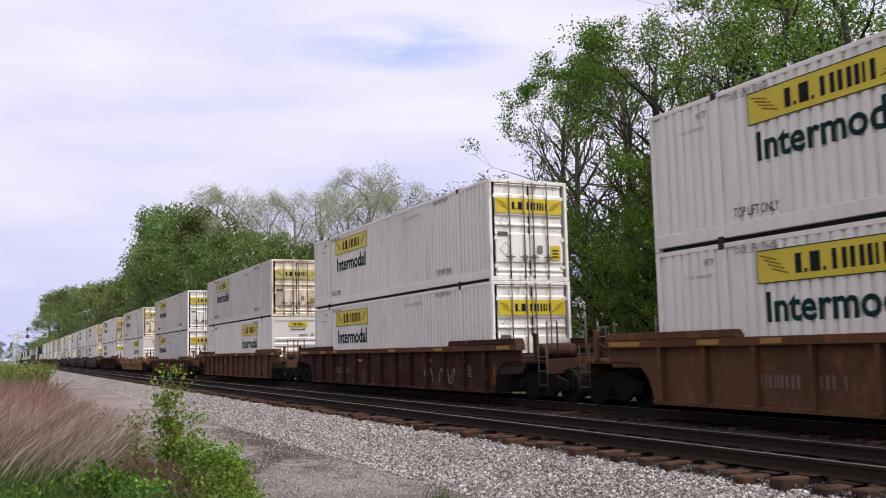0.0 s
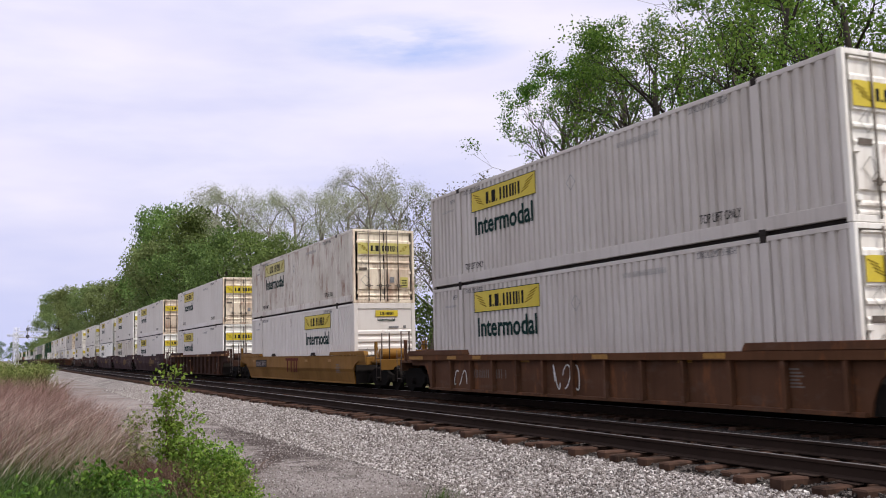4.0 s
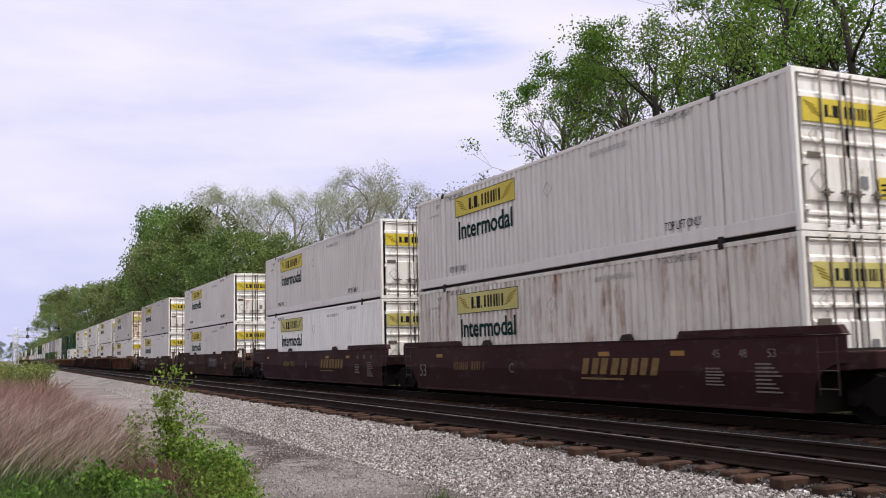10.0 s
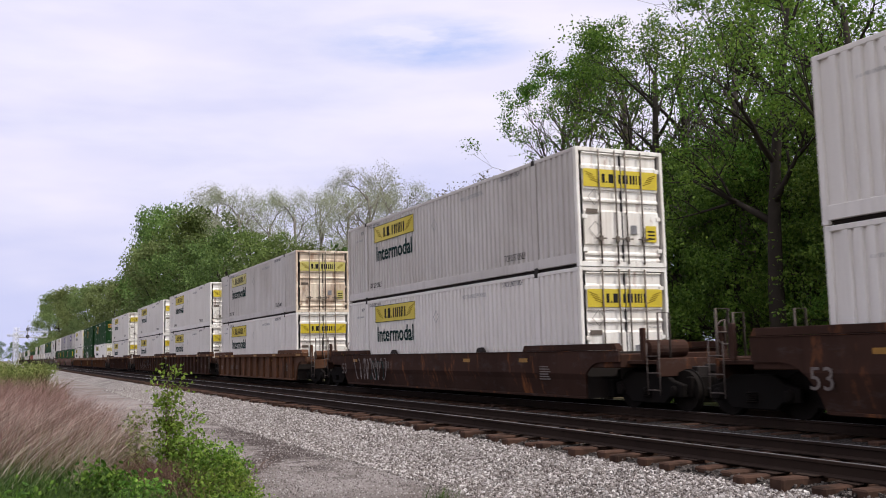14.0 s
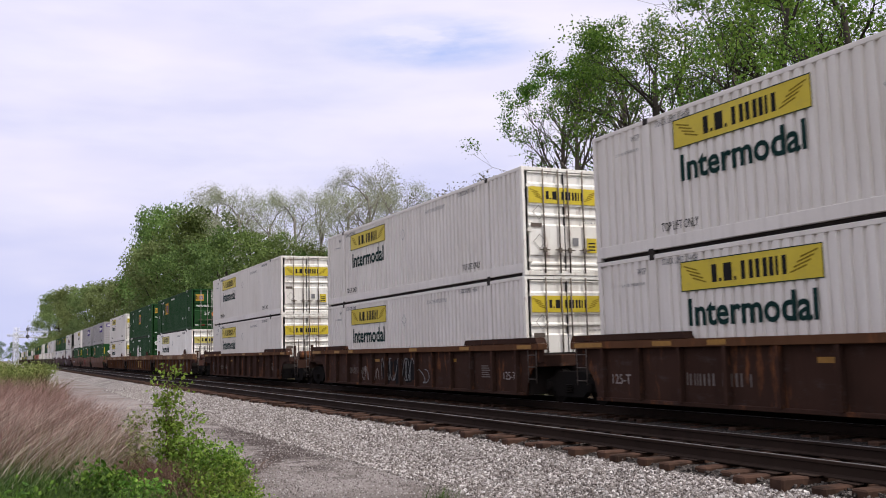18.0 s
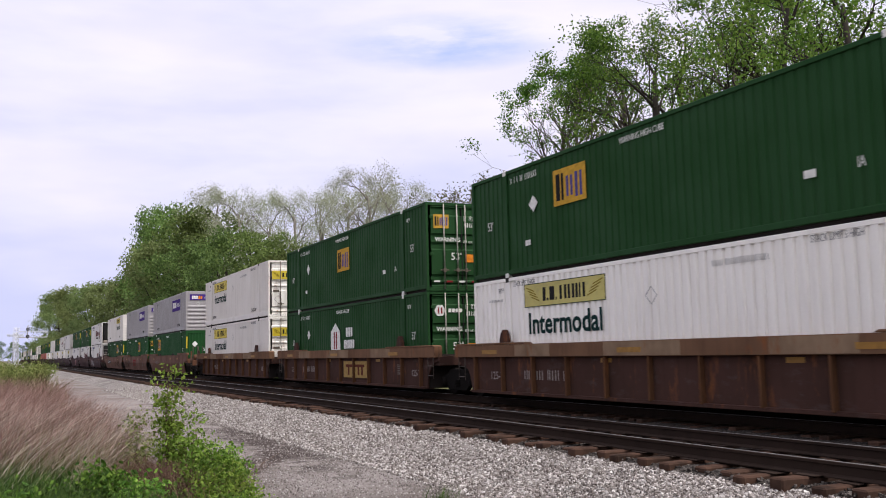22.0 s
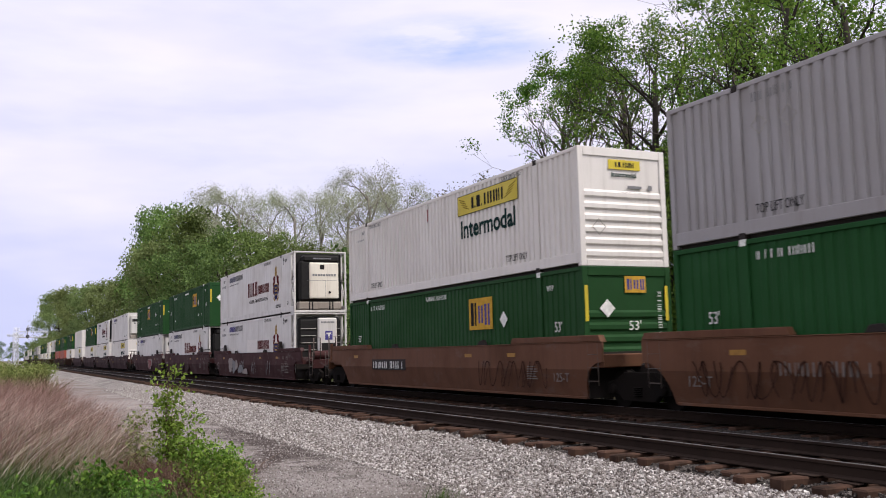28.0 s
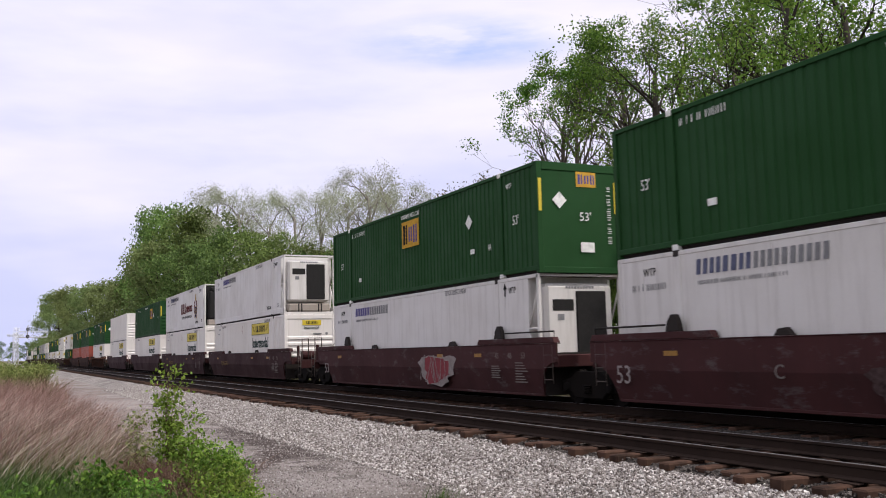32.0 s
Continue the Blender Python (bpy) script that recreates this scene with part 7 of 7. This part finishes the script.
stuff("weeds", blades(300, lambda rs, n: np.concatenate([np.stack([5.23 + 0.11 * rs.randn(n // 2), 11.25 + 0.13 * rs.randn(n // 2)], 1), np.stack([7.63 + 0.08 * rs.randn(n // 2), 8.4 + 1.3 * rs.randn(n // 2)], 1)]), (0.12, 0.34), 0.005, 0.3, 27), FRESH, "green weeds growing in the ballast", "weeds")

# ---- signal gantry, mast and house ----
PALE_STEEL = painted("gantry_paint", (0.62, 0.63, 0.66), amount=0.15)


def truss(key, a, b, w, n, r=0.05):
    """A square lattice beam from a to b."""
    a, b = Vector(a), Vector(b)
    d = (b - a).normalized()
    u = d.orthogonal().normalized() * w / 2
    v = d.cross(u).normalized() * w / 2
    cs = [u + v, u - v, -u - v, v - u]
    paths = [[a + c, b + c] for c in cs]
    for i in range(n):
        f, g = i / n, (i + 1) / n
        for k in range(4):
            paths.append([a.lerp(b, f) + cs[k], a.lerp(b, g) + cs[(k + 1) % 4]])
    return tubes(key, paths, r, 4)


def build_gantry():
    y = 205.0
    g = thing("signal_gantry", pose(0, y, -0.8), "pale steel cantilever signal gantry over the track", "signal")
    part("mast", truss("gantry_mast", (2.9, 0, 0), (2.9, 0, 8.6), 0.7, 10), PALE_STEEL, g)
    part("arm", boxes("gantry_arm", [(3.25, -0.35, 6.55, 8.6, 0.35, 6.68), (3.25, -0.35, 7.65, 8.6, 0.35, 7.78), (8.48, -0.35, 6.68, 8.6, 0.35, 7.65)], 0.02), PALE_STEEL, g)
    part("arm_brace", tubes("gantry_braces", [[(3.4 + k * 1.0, 0, 6.65 + (k % 2)), (4.4 + k * 1.0, 0, 7.65 - (k % 2))] for k in range(5)], 0.06, 4), PALE_STEEL, g)
    part("walkway", boxes("gantry_walk", [(3.3, -0.6, 6.50, 8.5, 0.6, 6.548)]), STEEL, g)
    for zz in (6.75, 8.2):
        h = part("signal_head", lathe("sig_head%.1f" % zz, [(-0.25, 0.30), (-0.2, 0.34), (0.0, 0.34)], 20, "X"), GASKET, g, "round black signal head", pose(4.95, -0.7, zz, 0, 0, 90))
        part("lens", lathe("sig_lens%.1f" % zz, [(-0.30, 0.16), (-0.26, 0.16)], 12, "X"), GREY_INK, h)
    part("signal_post", tubes("sig_post", [[(4.95, -0.42, 6.3), (4.95, -0.42, 8.9)]], 0.08, 6), STEEL, g)


build_gantry()
mast = thing("lattice_mast", pose(5.6, 420, -0.8), "pale distant lattice steel mast", "mast")
part("tower", truss("far_mast", (0, 0, 0), (0, 0, 13.5), 1.4, 12, 0.07), PALE_STEEL, mast)
part("crossarm", truss("far_mast_arm", (-3.2, 0, 12.2), (3.2, 0, 12.2), 0.8, 8, 0.06), PALE_STEEL, mast)


def build_house():
    h = thing("house", pose(52, 86, -1.1, 0, 0, 4), "pale grey house half hidden behind the trees", "house")
    wall = painted("house_siding", (0.55, 0.54, 0.56), amount=0.15)
    roof = painted("house_shingles", (0.33, 0.31, 0.33), amount=0.2, rough=0.9)
    part("wall", boxes("house_walls", [(-4.5, -9, 0, 4.5, 9, 5.6)]), wall, h)
    part("roof", prism("house_roof", [(-5.1, 5.45), (-5.1, 5.65), (0, 9.4), (5.1, 5.65), (5.1, 5.45), (0, 9.15)], -9.6, 9.6, "Y"), roof, h, "grey shingled gable roof")
    part("gable", prism("house_gable", [(-4.5, 5.6), (4.5, 5.6), (0, 9.0)], -9.0, 9.0, "Y"), wall, h)
    for yy in (-6, -2, 2, 6):
        w = part("window", boxes("house_window", [(-4.55, -0.6, 1.2, -4.502, 0.6, 2.6)], 0.01), WHITE_INK, h, at=pose(0, yy, 0))
        part("pane", boxes("house_pane", [(-4.57, -0.5, 1.3, -4.553, 0.5, 2.5)]), GASKET, w)


build_house()


motions()
